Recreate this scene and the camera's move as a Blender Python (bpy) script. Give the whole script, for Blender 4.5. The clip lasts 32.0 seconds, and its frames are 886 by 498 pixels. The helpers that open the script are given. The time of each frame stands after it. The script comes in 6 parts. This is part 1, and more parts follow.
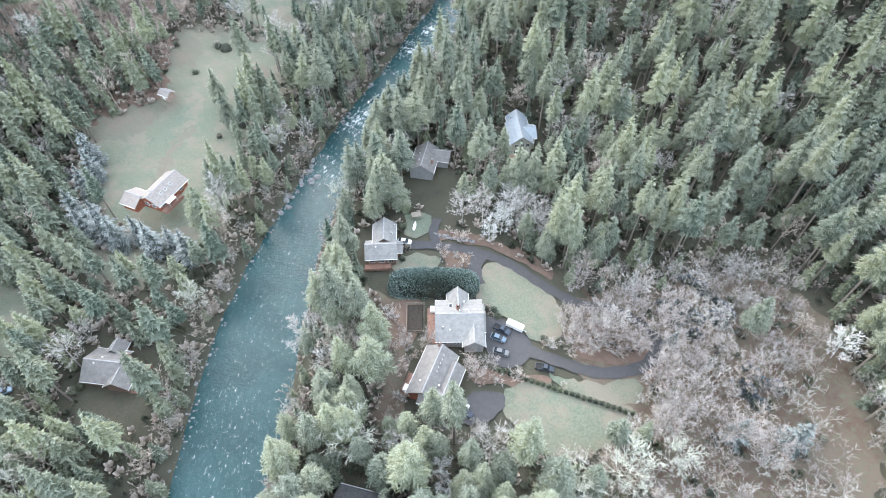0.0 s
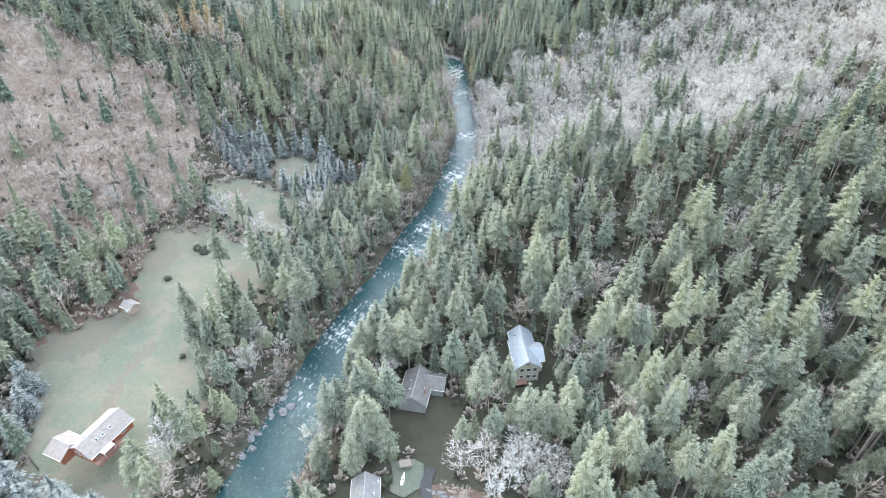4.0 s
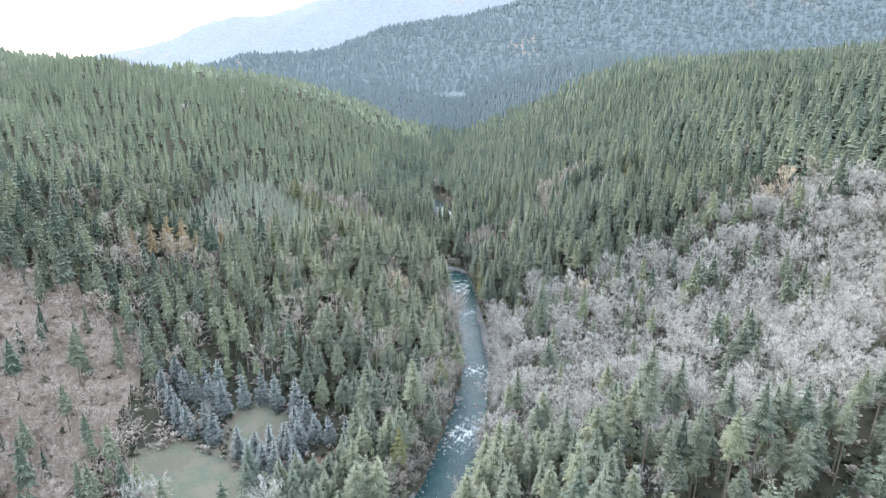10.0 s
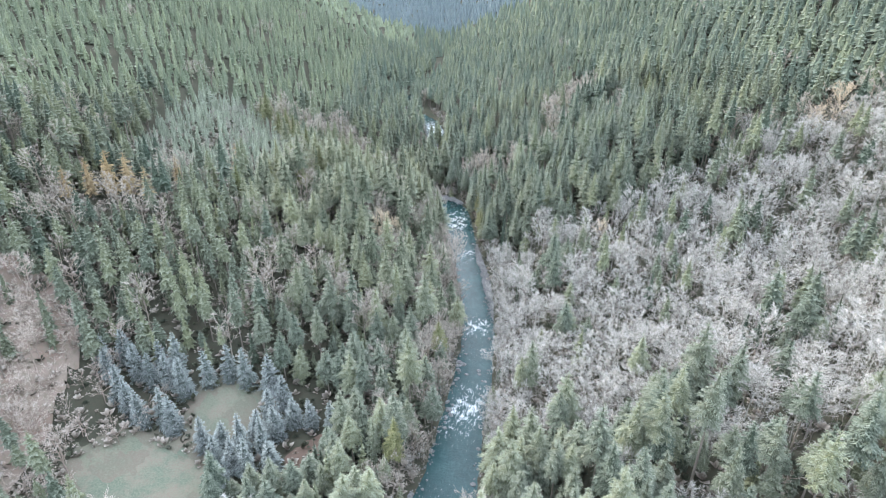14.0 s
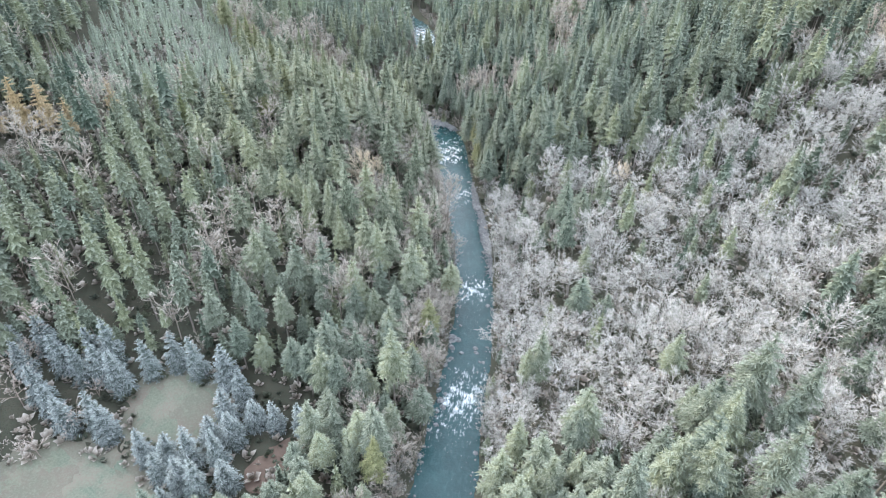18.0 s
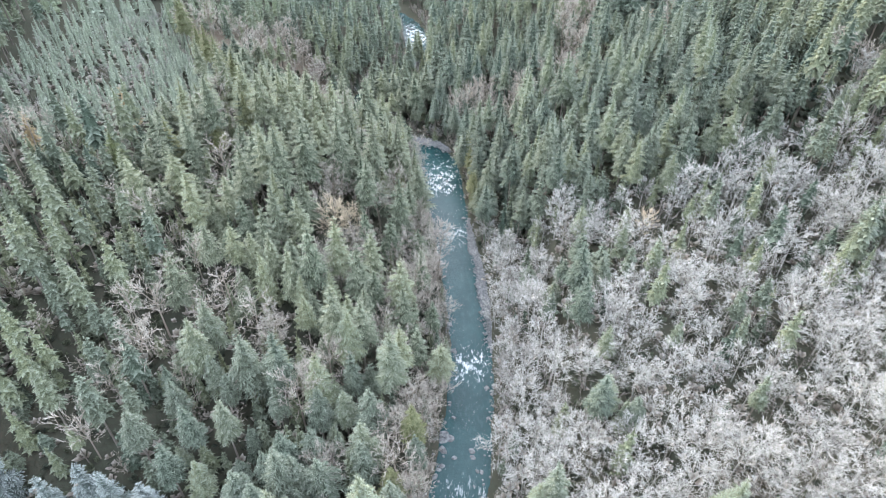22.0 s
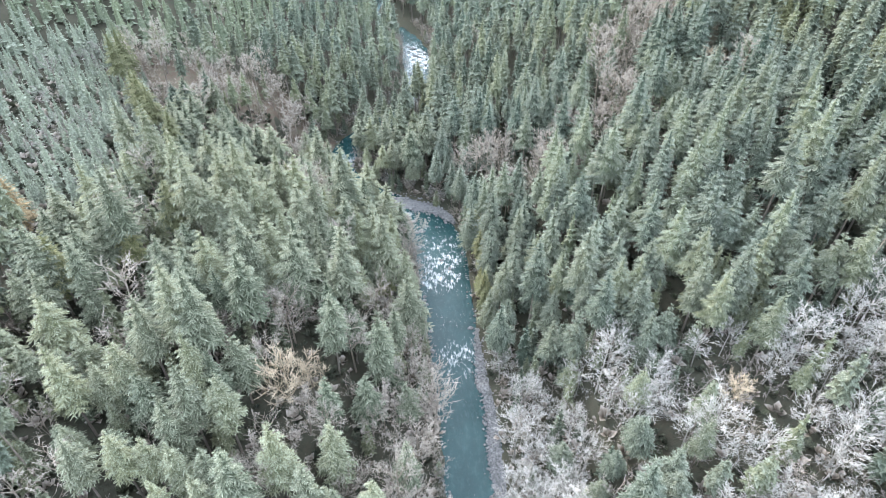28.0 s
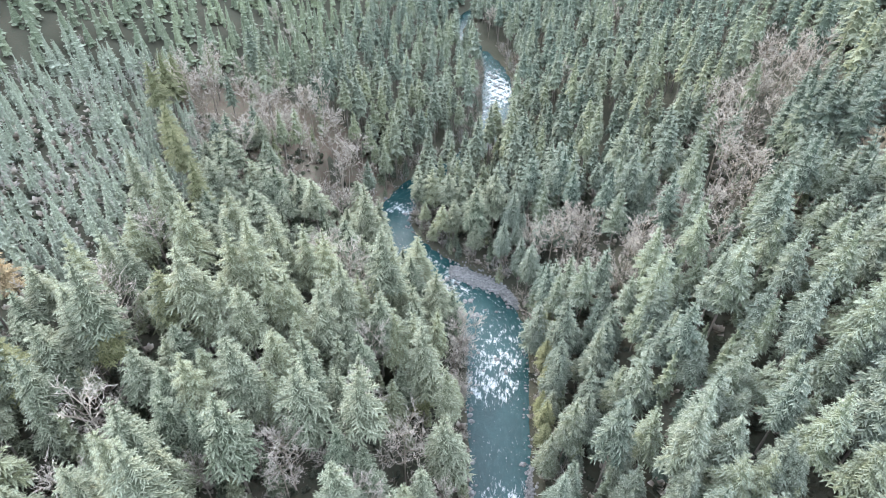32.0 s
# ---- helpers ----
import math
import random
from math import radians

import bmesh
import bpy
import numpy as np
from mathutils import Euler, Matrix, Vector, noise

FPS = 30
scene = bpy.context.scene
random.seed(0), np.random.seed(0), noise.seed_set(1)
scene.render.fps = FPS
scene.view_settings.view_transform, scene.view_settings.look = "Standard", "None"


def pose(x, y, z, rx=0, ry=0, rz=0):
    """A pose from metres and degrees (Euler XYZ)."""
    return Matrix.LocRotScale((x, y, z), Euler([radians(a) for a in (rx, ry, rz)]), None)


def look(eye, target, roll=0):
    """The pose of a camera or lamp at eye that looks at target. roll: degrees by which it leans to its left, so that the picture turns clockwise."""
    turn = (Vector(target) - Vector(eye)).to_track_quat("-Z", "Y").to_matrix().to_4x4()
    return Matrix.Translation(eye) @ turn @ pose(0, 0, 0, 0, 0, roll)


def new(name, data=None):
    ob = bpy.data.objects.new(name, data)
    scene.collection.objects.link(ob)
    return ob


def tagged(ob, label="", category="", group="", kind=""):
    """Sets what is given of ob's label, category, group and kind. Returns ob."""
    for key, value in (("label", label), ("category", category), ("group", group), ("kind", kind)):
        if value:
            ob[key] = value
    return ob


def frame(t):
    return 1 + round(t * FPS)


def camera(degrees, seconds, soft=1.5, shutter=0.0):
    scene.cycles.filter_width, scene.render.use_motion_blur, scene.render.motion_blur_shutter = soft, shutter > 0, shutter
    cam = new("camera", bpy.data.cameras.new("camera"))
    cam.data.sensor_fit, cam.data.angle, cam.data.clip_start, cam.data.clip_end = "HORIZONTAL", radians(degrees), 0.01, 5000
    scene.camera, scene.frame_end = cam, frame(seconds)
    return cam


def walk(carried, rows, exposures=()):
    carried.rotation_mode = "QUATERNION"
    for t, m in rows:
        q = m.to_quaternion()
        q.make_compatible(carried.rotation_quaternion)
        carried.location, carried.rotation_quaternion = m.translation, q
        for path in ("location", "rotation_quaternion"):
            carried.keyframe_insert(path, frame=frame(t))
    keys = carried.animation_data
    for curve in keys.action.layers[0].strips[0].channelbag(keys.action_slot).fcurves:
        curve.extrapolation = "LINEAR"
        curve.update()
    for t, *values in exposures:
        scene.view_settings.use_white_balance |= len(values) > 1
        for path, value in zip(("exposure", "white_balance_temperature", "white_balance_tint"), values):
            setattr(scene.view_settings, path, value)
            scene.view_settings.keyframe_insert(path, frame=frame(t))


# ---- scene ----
cam = camera(75.9, 32.0, 0.9)
PATH = [
    (0, (2.923, 1.757, 149.303), (2.942, 3.03, 147.761), -0.1),
    (0.5, (3.069, 6.036, 149.31), (3.088, 7.349, 147.802), -0.2),
    (1, (3.208, 10.298, 149.308), (3.233, 11.662, 147.846), -0.3),
    (1.5, (3.315, 14.561, 149.3), (3.353, 15.973, 147.884), -0.3),
    (2, (3.363, 18.949, 149.253), (3.411, 20.407, 147.885), -0.2),
    (2.5, (3.39, 23.526, 149.176), (3.443, 25.029, 147.858), -0.2),
    (3, (3.461, 28.331, 149.07), (3.511, 29.879, 147.804), -0.1),
    (3.5, (3.638, 33.412, 148.951), (3.685, 35.003, 147.74), 0.0),
    (5.5, (4.689, 55.185, 148.08), (4.715, 56.924, 147.091), 0.2),
    (6, (4.911, 60.757, 147.977), (4.936, 62.526, 147.045), 0.3),
    (6.5, (5.052, 66.33, 147.878), (5.076, 68.129, 147.004), 0.5),
    (7, (5.103, 71.876, 147.766), (5.127, 73.702, 146.95), 0.4),
    (7.5, (5.051, 77.53, 147.635), (5.074, 79.381, 146.879), 0.4),
    (8, (4.898, 83.315, 147.477), (4.924, 85.191, 146.784), 0.3),
    (8.5, (4.691, 89.171, 147.303), (4.72, 91.072, 146.68), 0.3),
    (9, (4.458, 95.037, 147.109), (4.491, 96.95, 146.525), 0.3),
    (9.5, (4.182, 100.997, 146.941), (4.22, 102.91, 146.356), 0.3),
    (10, (3.861, 107.072, 146.81), (3.904, 108.984, 146.225), 0.3),
    (10.5, (3.509, 113.191, 146.731), (3.558, 115.103, 146.146), 0.3),
    (11, (3.156, 119.288, 146.712), (3.21, 121.19, 146.097), 0.3),
    (11.5, (2.816, 125.293, 146.735), (2.874, 127.179, 146.071), 0.2),
    (12, (2.437, 131.229, 146.773), (2.501, 133.097, 146.061), 0.2),
    (12.5, (2.007, 137.037, 146.815), (2.077, 138.886, 146.056), 0.3),
    (13, (1.576, 142.707, 146.857), (1.651, 144.537, 146.054), 0.2),
    (13.5, (1.16, 148.25, 146.901), (1.241, 150.06, 146.056), 0.3),
    (14, (0.767, 153.673, 146.909), (0.853, 155.463, 146.022), 0.3),
    (14.5, (0.455, 159.09, 146.865), (0.547, 160.86, 145.938), 0.5),
    (15, (0.291, 164.585, 146.762), (0.387, 166.333, 145.795), 0.5),
    (15.5, (0.379, 170.11, 146.576), (0.478, 171.836, 145.57), 0.7),
    (17.5, (2.029, 192.442, 144.719), (2.137, 194.081, 143.577), 1.0),
    (18, (2.711, 198.135, 144.512), (2.823, 199.749, 143.335), 1.1),
    (18.5, (3.574, 203.956, 144.357), (3.684, 205.551, 143.155), 1.0),
    (19, (4.451, 209.816, 144.224), (4.563, 211.41, 143.021), 1.0),
    (19.5, (5.278, 215.687, 144.102), (5.39, 217.28, 142.898), 0.8),
    (20, (6.047, 221.492, 144.01), (6.161, 223.084, 142.805), 0.8),
    (20.5, (6.749, 227.144, 143.94), (6.863, 228.736, 142.735), 0.8),
    (21, (7.439, 232.715, 143.883), (7.554, 234.307, 142.678), 0.8),
    (21.5, (8.191, 238.273, 143.814), (8.305, 239.86, 142.602), 0.6),
    (22, (9.004, 243.902, 143.731), (9.116, 245.484, 142.512), 0.5),
    (22.5, (9.813, 249.638, 143.64), (9.923, 251.215, 142.415), 0.4),
    (23, (10.623, 255.586, 143.547), (10.732, 257.156, 142.314), 0.3),
    (23.5, (11.44, 261.544, 143.452), (11.542, 263.11, 142.212), 0.3),
    (24, (12.218, 267.477, 143.365), (12.318, 269.039, 142.121), 0.3),
    (24.5, (12.907, 273.376, 143.296), (13.006, 274.936, 142.049), 0.3),
    (25, (13.509, 279.285, 143.235), (13.607, 280.845, 141.987), 0.2),
    (25.5, (14.016, 285.312, 143.154), (14.114, 286.871, 141.906), 0.2),
    (27.5, (15.854, 309.642, 142.218), (15.935, 311.204, 140.971), 0.1),
    (28, (16.282, 315.562, 142.122), (16.362, 317.124, 140.875), 0.2),
    (28.5, (16.715, 321.414, 142.065), (16.792, 322.977, 140.82), 0.1),
    (29, (17.163, 327.257, 142.02), (17.226, 328.822, 140.776), 0.2),
    (29.5, (17.611, 333.057, 141.973), (17.64, 334.624, 140.73), 0.2),
    (30, (18.075, 338.773, 141.918), (18.063, 340.342, 140.677), 0.2),
    (30.5, (18.535, 344.458, 141.879), (18.483, 346.026, 140.64), 0.3),
    (31, (18.92, 350.247, 141.832), (18.827, 351.814, 140.593), 0.3),
    (31.5, (19.231, 356.002, 141.787), (19.097, 357.566, 140.548), 0.4),
    (32, (19.459, 361.698, 141.751), (19.295, 363.255, 140.507), 0.3),
]
walk(cam, [(t, look(eye, target, roll)) for t, eye, target, roll in PATH],
     [(0, 2.63), (3, 2.72), (6, 2.78), (8, 2.7), (9, 2.52), (10, 2.43), (11, 2.43), (12, 2.51), (13, 2.59), (18, 2.63), (24, 2.64), (28, 2.74), (32, 2.74)])
from collections import defaultdict

# ---- light: a pale winter sky, sun behind cloud low over the ridge ahead ----
SUN_EL, SUN_AZ = 24.0, -35.0
world = bpy.data.worlds.new("world")
scene.world = world
world.use_nodes = True
wn = world.node_tree
wn.nodes.clear()
wsky = wn.nodes.new("ShaderNodeTexSky")
wsky.sky_type, wsky.sun_disc = "NISHITA", False
wsky.sun_elevation, wsky.sun_rotation = radians(SUN_EL), radians(SUN_AZ)
wsky.air_density, wsky.dust_density, wsky.ozone_density = 1.2, 4.0, 2.0
wmix = wn.nodes.new("ShaderNodeMix")
wmix.data_type = "RGBA"
wmix.inputs["Factor"].default_value = 0.62
wmix.inputs["B"].default_value = (6.65, 7.45, 8.65, 1)
wbg = wn.nodes.new("ShaderNodeBackground")
wbg.inputs["Strength"].default_value = 0.10
wout = wn.nodes.new("ShaderNodeOutputWorld")
wn.links.new(wsky.outputs["Color"], wmix.inputs["A"])
wn.links.new(wmix.outputs["Result"], wbg.inputs["Color"])
wn.links.new(wbg.outputs["Background"], wout.inputs["Surface"])
sun = new("sun", bpy.data.lights.new("sun", "SUN"))
sun.data.energy, sun.data.angle, sun.data.color = 0.6, radians(40), (1.0, 0.95, 0.88)
az, el = radians(SUN_AZ), radians(SUN_EL)
sun.matrix_world = look((0, 0, 400), Vector((0, 0, 400)) - Vector((math.sin(az) * math.cos(el), math.cos(az) * math.cos(el), math.sin(el))))


# ---- materials ----
class Nodes:
    """A short hand for building one node material."""

    def __init__(self, name, rough=0.85, metal=0.0, spec=0.3):
        self.mat = bpy.data.materials.new(name)
        self.mat.use_nodes = True
        self.t = self.mat.node_tree
        self.b = self.t.nodes["Principled BSDF"]
        self.b.inputs["Roughness"].default_value = rough
        self.b.inputs["Metallic"].default_value = metal
        self.b.inputs["Specular IOR Level"].default_value = spec

    def put(self, sock, v):
        if hasattr(v, "is_output"):
            self.t.links.new(v, sock)
        else:
            sock.default_value = v

    def noise(self, scale, detail=3.0, rough=0.6, vector=None):
        n = self.t.nodes.new("ShaderNodeTexNoise")
        n.inputs["Scale"].default_value, n.inputs["Detail"].default_value, n.inputs["Roughness"].default_value = scale, detail, rough
        src = vector or self.t.nodes.new("ShaderNodeNewGeometry").outputs["Position"]
        self.t.links.new(src, n.inputs["Vector"])
        return n.outputs["Fac"]

    def ramp(self, fac, a, b):
        n = self.t.nodes.new("ShaderNodeMapRange")
        n.inputs["From Min"].default_value, n.inputs["From Max"].default_value = a, b
        self.put(n.inputs["Value"], fac)
        return n.outputs["Result"]

    def math(self, op, a, b=0.0):
        n = self.t.nodes.new("ShaderNodeMath")
        n.operation = op
        self.put(n.inputs[0], a)
        self.put(n.inputs[1], b)
        return n.outputs["Value"]

    def mix(self, fac, a, b):
        n = self.t.nodes.new("ShaderNodeMix")
        n.data_type = "RGBA"
        self.put(n.inputs["Factor"], fac)
        self.put(n.inputs["A"], (*a, 1) if isinstance(a, tuple) else a)
        self.put(n.inputs["B"], (*b, 1) if isinstance(b, tuple) else b)
        return n.outputs["Result"]

    def attr(self, name):
        n = self.t.nodes.new("ShaderNodeAttribute")
        n.attribute_name = name
        return n.outputs["Fac"]

    def random(self):
        return self.t.nodes.new("ShaderNodeObjectInfo").outputs["Random"]

    def island(self):
        return self.t.nodes.new("ShaderNodeNewGeometry").outputs["Random Per Island"]

    def color(self, c):
        self.put(self.b.inputs["Base Color"], (*c, 1) if isinstance(c, tuple) else c)
        return self

    def bump(self, h, strength=0.5, dist=0.1):
        n = self.t.nodes.new("ShaderNodeBump")
        n.inputs["Strength"].default_value, n.inputs["Distance"].default_value = strength, dist
        self.put(n.inputs["Height"], h)
        self.t.links.new(n.outputs["Normal"], self.b.inputs["Normal"])
        return self


def foliage(name, dark, light, frost, amount, haze=None):
    """Needles: tone from tree to tree, tips paler for frost and crown-top light, fine mottling."""
    n = Nodes(name, 0.9, spec=0.15)
    tone = n.math("FRACT", n.math("ADD", n.attr("tone"), n.random()))
    big = n.ramp(n.noise(0.018, 2), 0.35, 0.65)
    k = n.math("ADD", n.math("MULTIPLY", tone, 0.7), n.math("MULTIPLY", big, 0.3))
    grey = tuple(0.42 * a + 0.42 * b + d for a, b, d in zip(dark, light, (0.012, 0.008, 0.016)))
    c = n.mix(n.ramp(k, 0.0, 0.5), dark, grey)
    n.t.nodes[-2].clamp = True
    c = n.mix(n.ramp(k, 0.45, 0.88), c, light)
    tip = n.math("MULTIPLY", n.ramp(n.math("ADD", n.attr("tip"), n.math("MULTIPLY", n.island(), 0.4)), 0.5, 1.25), amount)
    c = n.mix(tip, c, frost)
    fine = n.ramp(n.math("ADD", n.math("MULTIPLY", n.noise(3.0, 3, 0.7), 0.5), n.math("MULTIPLY", n.noise(8.5, 2, 0.6), 0.5)), 0.39, 0.61)
    dk = n.mix(fine, (0.42, 0.43, 0.40), (1.4, 1.4, 1.36))
    m = n.t.nodes.new("ShaderNodeMix")
    m.data_type, m.blend_type = "RGBA", "MULTIPLY"
    m.inputs["Factor"].default_value = 1.0
    n.t.links.new(c, m.inputs["A"])
    n.t.links.new(dk, m.inputs["B"])
    n.color(m.outputs["Result"])
    n.bump(n.noise(5.0, 3), 0.8, 0.3)
    return n.mat


def twigs(name, dark, light, tipcol):
    """Bare twigs: bark below, paler and frosted towards the tips."""
    n = Nodes(name, 0.9, spec=0.15)
    tone = n.math("FRACT", n.math("ADD", n.attr("tone"), n.random()))
    c = n.mix(tone, dark, light)
    c = n.mix(n.math("MULTIPLY", n.ramp(n.attr("tip"), 0.45, 1.0), 0.9), c, tipcol)
    n.color(c)
    return n.mat


M_FIR = foliage("fir_needles", (0.056, 0.084, 0.066), (0.205, 0.222, 0.14), (0.47, 0.52, 0.445), 0.62)
M_WEST = foliage("west_bank_needles", (0.078, 0.102, 0.07), (0.215, 0.226, 0.138), (0.53, 0.57, 0.45), 0.72)
# paler than the nearer firs: frost, and some haze put into the colour
M_SLOPE = foliage("slope_needles", (0.105, 0.142, 0.115), (0.205, 0.232, 0.158), (0.48, 0.54, 0.46), 0.6)
M_UPPER = foliage("upper_valley_needles", (0.066, 0.098, 0.078), (0.18, 0.205, 0.135), (0.52, 0.58, 0.5), 0.68)
M_FROST = foliage("frosted_needles", (0.085, 0.108, 0.104), (0.13, 0.155, 0.148), (0.6, 0.65, 0.65), 0.88)
# paler and bluer than near needles: distance haze put into the colour
M_FAR = foliage("haze_tinted_needles", (0.15, 0.195, 0.212), (0.185, 0.23, 0.245), (0.28, 0.34, 0.36), 0.35)
M_PLANT = foliage("plantation_needles", (0.235, 0.27, 0.21), (0.31, 0.345, 0.27), (0.68, 0.72, 0.63), 0.86)
M_OLIVE = foliage("olive_needles", (0.11, 0.125, 0.06), (0.20, 0.205, 0.10), (0.36, 0.37, 0.24), 0.6)
M_GOLD = foliage("larch_gold", (0.32, 0.235, 0.13), (0.42, 0.32, 0.19), (0.54, 0.45, 0.3), 0.6)
M_ALDER = twigs("frosted_twigs", (0.20, 0.19, 0.17), (0.34, 0.325, 0.30), (0.62, 0.60, 0.57))
M_ROSE = twigs("reddish_twigs", (0.28, 0.225, 0.19), (0.36, 0.295, 0.25), (0.62, 0.55, 0.495))
M_GREYROSE = twigs("grey_rose_twigs", (0.17, 0.148, 0.134), (0.25, 0.222, 0.203), (0.45, 0.415, 0.395))
M_BROWN = twigs("brown_twigs", (0.20, 0.17, 0.14), (0.29, 0.25, 0.21), (0.55, 0.50, 0.445))
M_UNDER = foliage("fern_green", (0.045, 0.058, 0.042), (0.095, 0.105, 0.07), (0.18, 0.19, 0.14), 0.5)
# lighter green of young trees, with some hillside haze put into the colour
M_YOUNG = foliage("young_needles", (0.165, 0.2, 0.14), (0.25, 0.285, 0.19), (0.54, 0.59, 0.49), 0.78)
_n = Nodes("bark", 0.9)
M_BARK = _n.color(_n.mix(_n.noise(2.5, 4), (0.10, 0.085, 0.07), (0.26, 0.23, 0.20))).bump(_n.noise(8.0), 0.6, 0.05).mat
_n = Nodes("forest_floor", 0.95, spec=0.1)
_c = _n.mix(_n.ramp(_n.noise(0.05, 4), 0.35, 0.65), (0.058, 0.058, 0.043), (0.095, 0.085, 0.064))
_c = _n.mix(_n.ramp(_n.noise(0.9, 5, 0.7), 0.4, 0.7), _c, (0.07, 0.075, 0.055))
M_FLOOR = _n.color(_c).bump(_n.noise(1.6, 5), 0.9, 0.4).mat
_n = Nodes("meadow_grass", 0.95, spec=0.1)
_c = _n.mix(_n.ramp(_n.noise(0.045, 3), 0.38, 0.62), (0.150, 0.147, 0.110), (0.112, 0.136, 0.104))
_c = _n.mix(_n.ramp(_n.noise(0.11, 4, 0.65), 0.45, 0.62), _c, (0.20, 0.165, 0.135))
_c = _n.mix(_n.ramp(_n.noise(2.0, 4), 0.35, 0.75), _c, (0.19, 0.205, 0.155))
M_GRASS = _n.color(_c).bump(_n.noise(4.0, 4), 0.5, 0.15).mat
_n = Nodes("wet_asphalt", 0.7, spec=0.4)
M_DRIVE = _n.color(_n.mix(_n.noise(0.8, 5), (0.042, 0.042, 0.045), (0.075, 0.072, 0.073))).bump(_n.noise(12.0), 0.3, 0.02).mat
_n = Nodes("bare_soil", 0.95)
M_SOIL = _n.color(_n.mix(_n.noise(0.7, 5), (0.10, 0.07, 0.055), (0.19, 0.135, 0.105))).bump(_n.noise(3.0), 0.6, 0.1).mat
_n = Nodes("leaf_litter", 0.95, spec=0.1)
_c = _n.mix(_n.ramp(_n.noise(0.08, 4, 0.6), 0.38, 0.62), (0.110, 0.078, 0.062), (0.155, 0.125, 0.100))
M_LITTER = _n.color(_n.mix(_n.ramp(_n.noise(0.7, 5, 0.7), 0.45, 0.7), _c, (0.13, 0.135, 0.095))).bump(_n.noise(2.0, 5), 0.8, 0.25).mat
_n = Nodes("worn_grass", 0.95, spec=0.1)
_c = _n.mix(_n.ramp(_n.noise(0.12, 4, 0.6), 0.36, 0.64), (0.175, 0.145, 0.118), (0.148, 0.146, 0.112))
M_WORN = _n.color(_n.mix(_n.ramp(_n.noise(1.8, 5, 0.7), 0.45, 0.7), _c, (0.185, 0.19, 0.148))).bump(_n.noise(3.0, 5), 0.6, 0.2).mat
_n = Nodes("dry_bracken", 0.95, spec=0.1)
_c = _n.mix(_n.ramp(_n.noise(0.06, 4, 0.6), 0.38, 0.62), (0.24, 0.175, 0.145), (0.30, 0.245, 0.205))
M_BRACKEN = _n.color(_n.mix(_n.ramp(_n.noise(0.6, 5, 0.7), 0.45, 0.7), _c, (0.20, 0.185, 0.14))).bump(_n.noise(2.0, 5), 0.8, 0.25).mat
_n = Nodes("river_rock", 0.8)
M_ROCK = _n.color(_n.mix(_n.ramp(_n.noise(1.3, 4), 0.35, 0.65), (0.10, 0.10, 0.10), (0.30, 0.30, 0.30))).bump(_n.noise(5.0), 0.5, 0.08).mat
_n = Nodes("gravel_bar", 0.9)
M_GRAVEL = _n.color(_n.mix(_n.ramp(_n.noise(1.8, 5, 0.75), 0.4, 0.62), (0.09, 0.09, 0.092), (0.26, 0.26, 0.265))).bump(_n.noise(2.5, 5), 1.0, 0.3).mat

# water: green-blue pools, broken white water where it runs steep
_n = Nodes("river_water", 0.13, spec=0.33)
_deep = _n.mix(_n.ramp(_n.noise(0.07, 3), 0.35, 0.68), (0.011, 0.043, 0.045), (0.025, 0.071, 0.073))
_vec = _n.t.nodes.new("ShaderNodeCombineXYZ")
_n.put(_vec.inputs[0], _n.math("MULTIPLY", _n.attr("flow"), 0.5))
_n.put(_vec.inputs[1], _n.attr("cross"))
_lap = _n.ramp(_n.noise(0.8, 4, 0.65, _vec.outputs[0]), 0.50, 0.80)
_deep = _n.mix(_n.math("MULTIPLY", _lap, 0.45), _deep, (0.065, 0.125, 0.135))
_fo = _n.noise(1.0, 7, 0.74, _vec.outputs[0])
_foam = _n.ramp(_n.math("ADD", _fo, _n.math("MULTIPLY", _n.attr("rapid"), 0.265)), 0.66, 0.87)
_n.t.nodes[-1].clamp = True
_spk = _n.ramp(_n.math("ADD", _n.noise(1.5, 5, 0.7, _vec.outputs[0]), _n.math("MULTIPLY", _n.attr("rapid"), 0.12)), 0.665, 0.72)
_n.t.nodes[-1].clamp = True
_foam = _n.math("MAXIMUM", _foam, _n.math("MULTIPLY", _spk, 0.5))
_n.color(_n.mix(_foam, _deep, (0.80, 0.84, 0.86)))
_n.put(_n.b.inputs["Roughness"], _n.ramp(_foam, -0.12, 1.0))
M_WATER = _n.bump(_n.noise(1.1, 4, 0.6), 0.55, 0.35).mat


def plain(name, a, b, rough=0.7, metal=0.0, scale=1.5, bump=0.2):
    n = Nodes(name, rough, metal, 0.4)
    n.color(n.mix(n.ramp(n.noise(scale, 4), 0.35, 0.65), a, b))
    return n.bump(n.noise(scale * 6, 3), bump, 0.03).mat


M_ROOF = plain("grey_shingles", (0.20, 0.197, 0.19), (0.265, 0.26, 0.25), 0.85, scale=0.8)
M_ROOF2 = plain("brown_shingles", (0.165, 0.155, 0.148), (0.225, 0.215, 0.203), 0.85, scale=0.8)
M_ROOFM = plain("pale_metal_roof", (0.26, 0.30, 0.335), (0.33, 0.37, 0.40), 0.45, 0.2)
M_RUST = plain("tan_shakes", (0.22, 0.195, 0.18), (0.30, 0.27, 0.245), 0.85)
M_RIDGE = plain("ridge_cap", (0.24, 0.24, 0.25), (0.34, 0.34, 0.34), 0.8)
M_WALL = plain("cream_siding", (0.42, 0.41, 0.32), (0.50, 0.485, 0.39), 0.8)
M_WALLG = plain("grey_siding", (0.22, 0.22, 0.22), (0.30, 0.30, 0.30), 0.8)
M_WALLR = plain("red_cedar", (0.24, 0.085, 0.05), (0.34, 0.13, 0.08), 0.8)
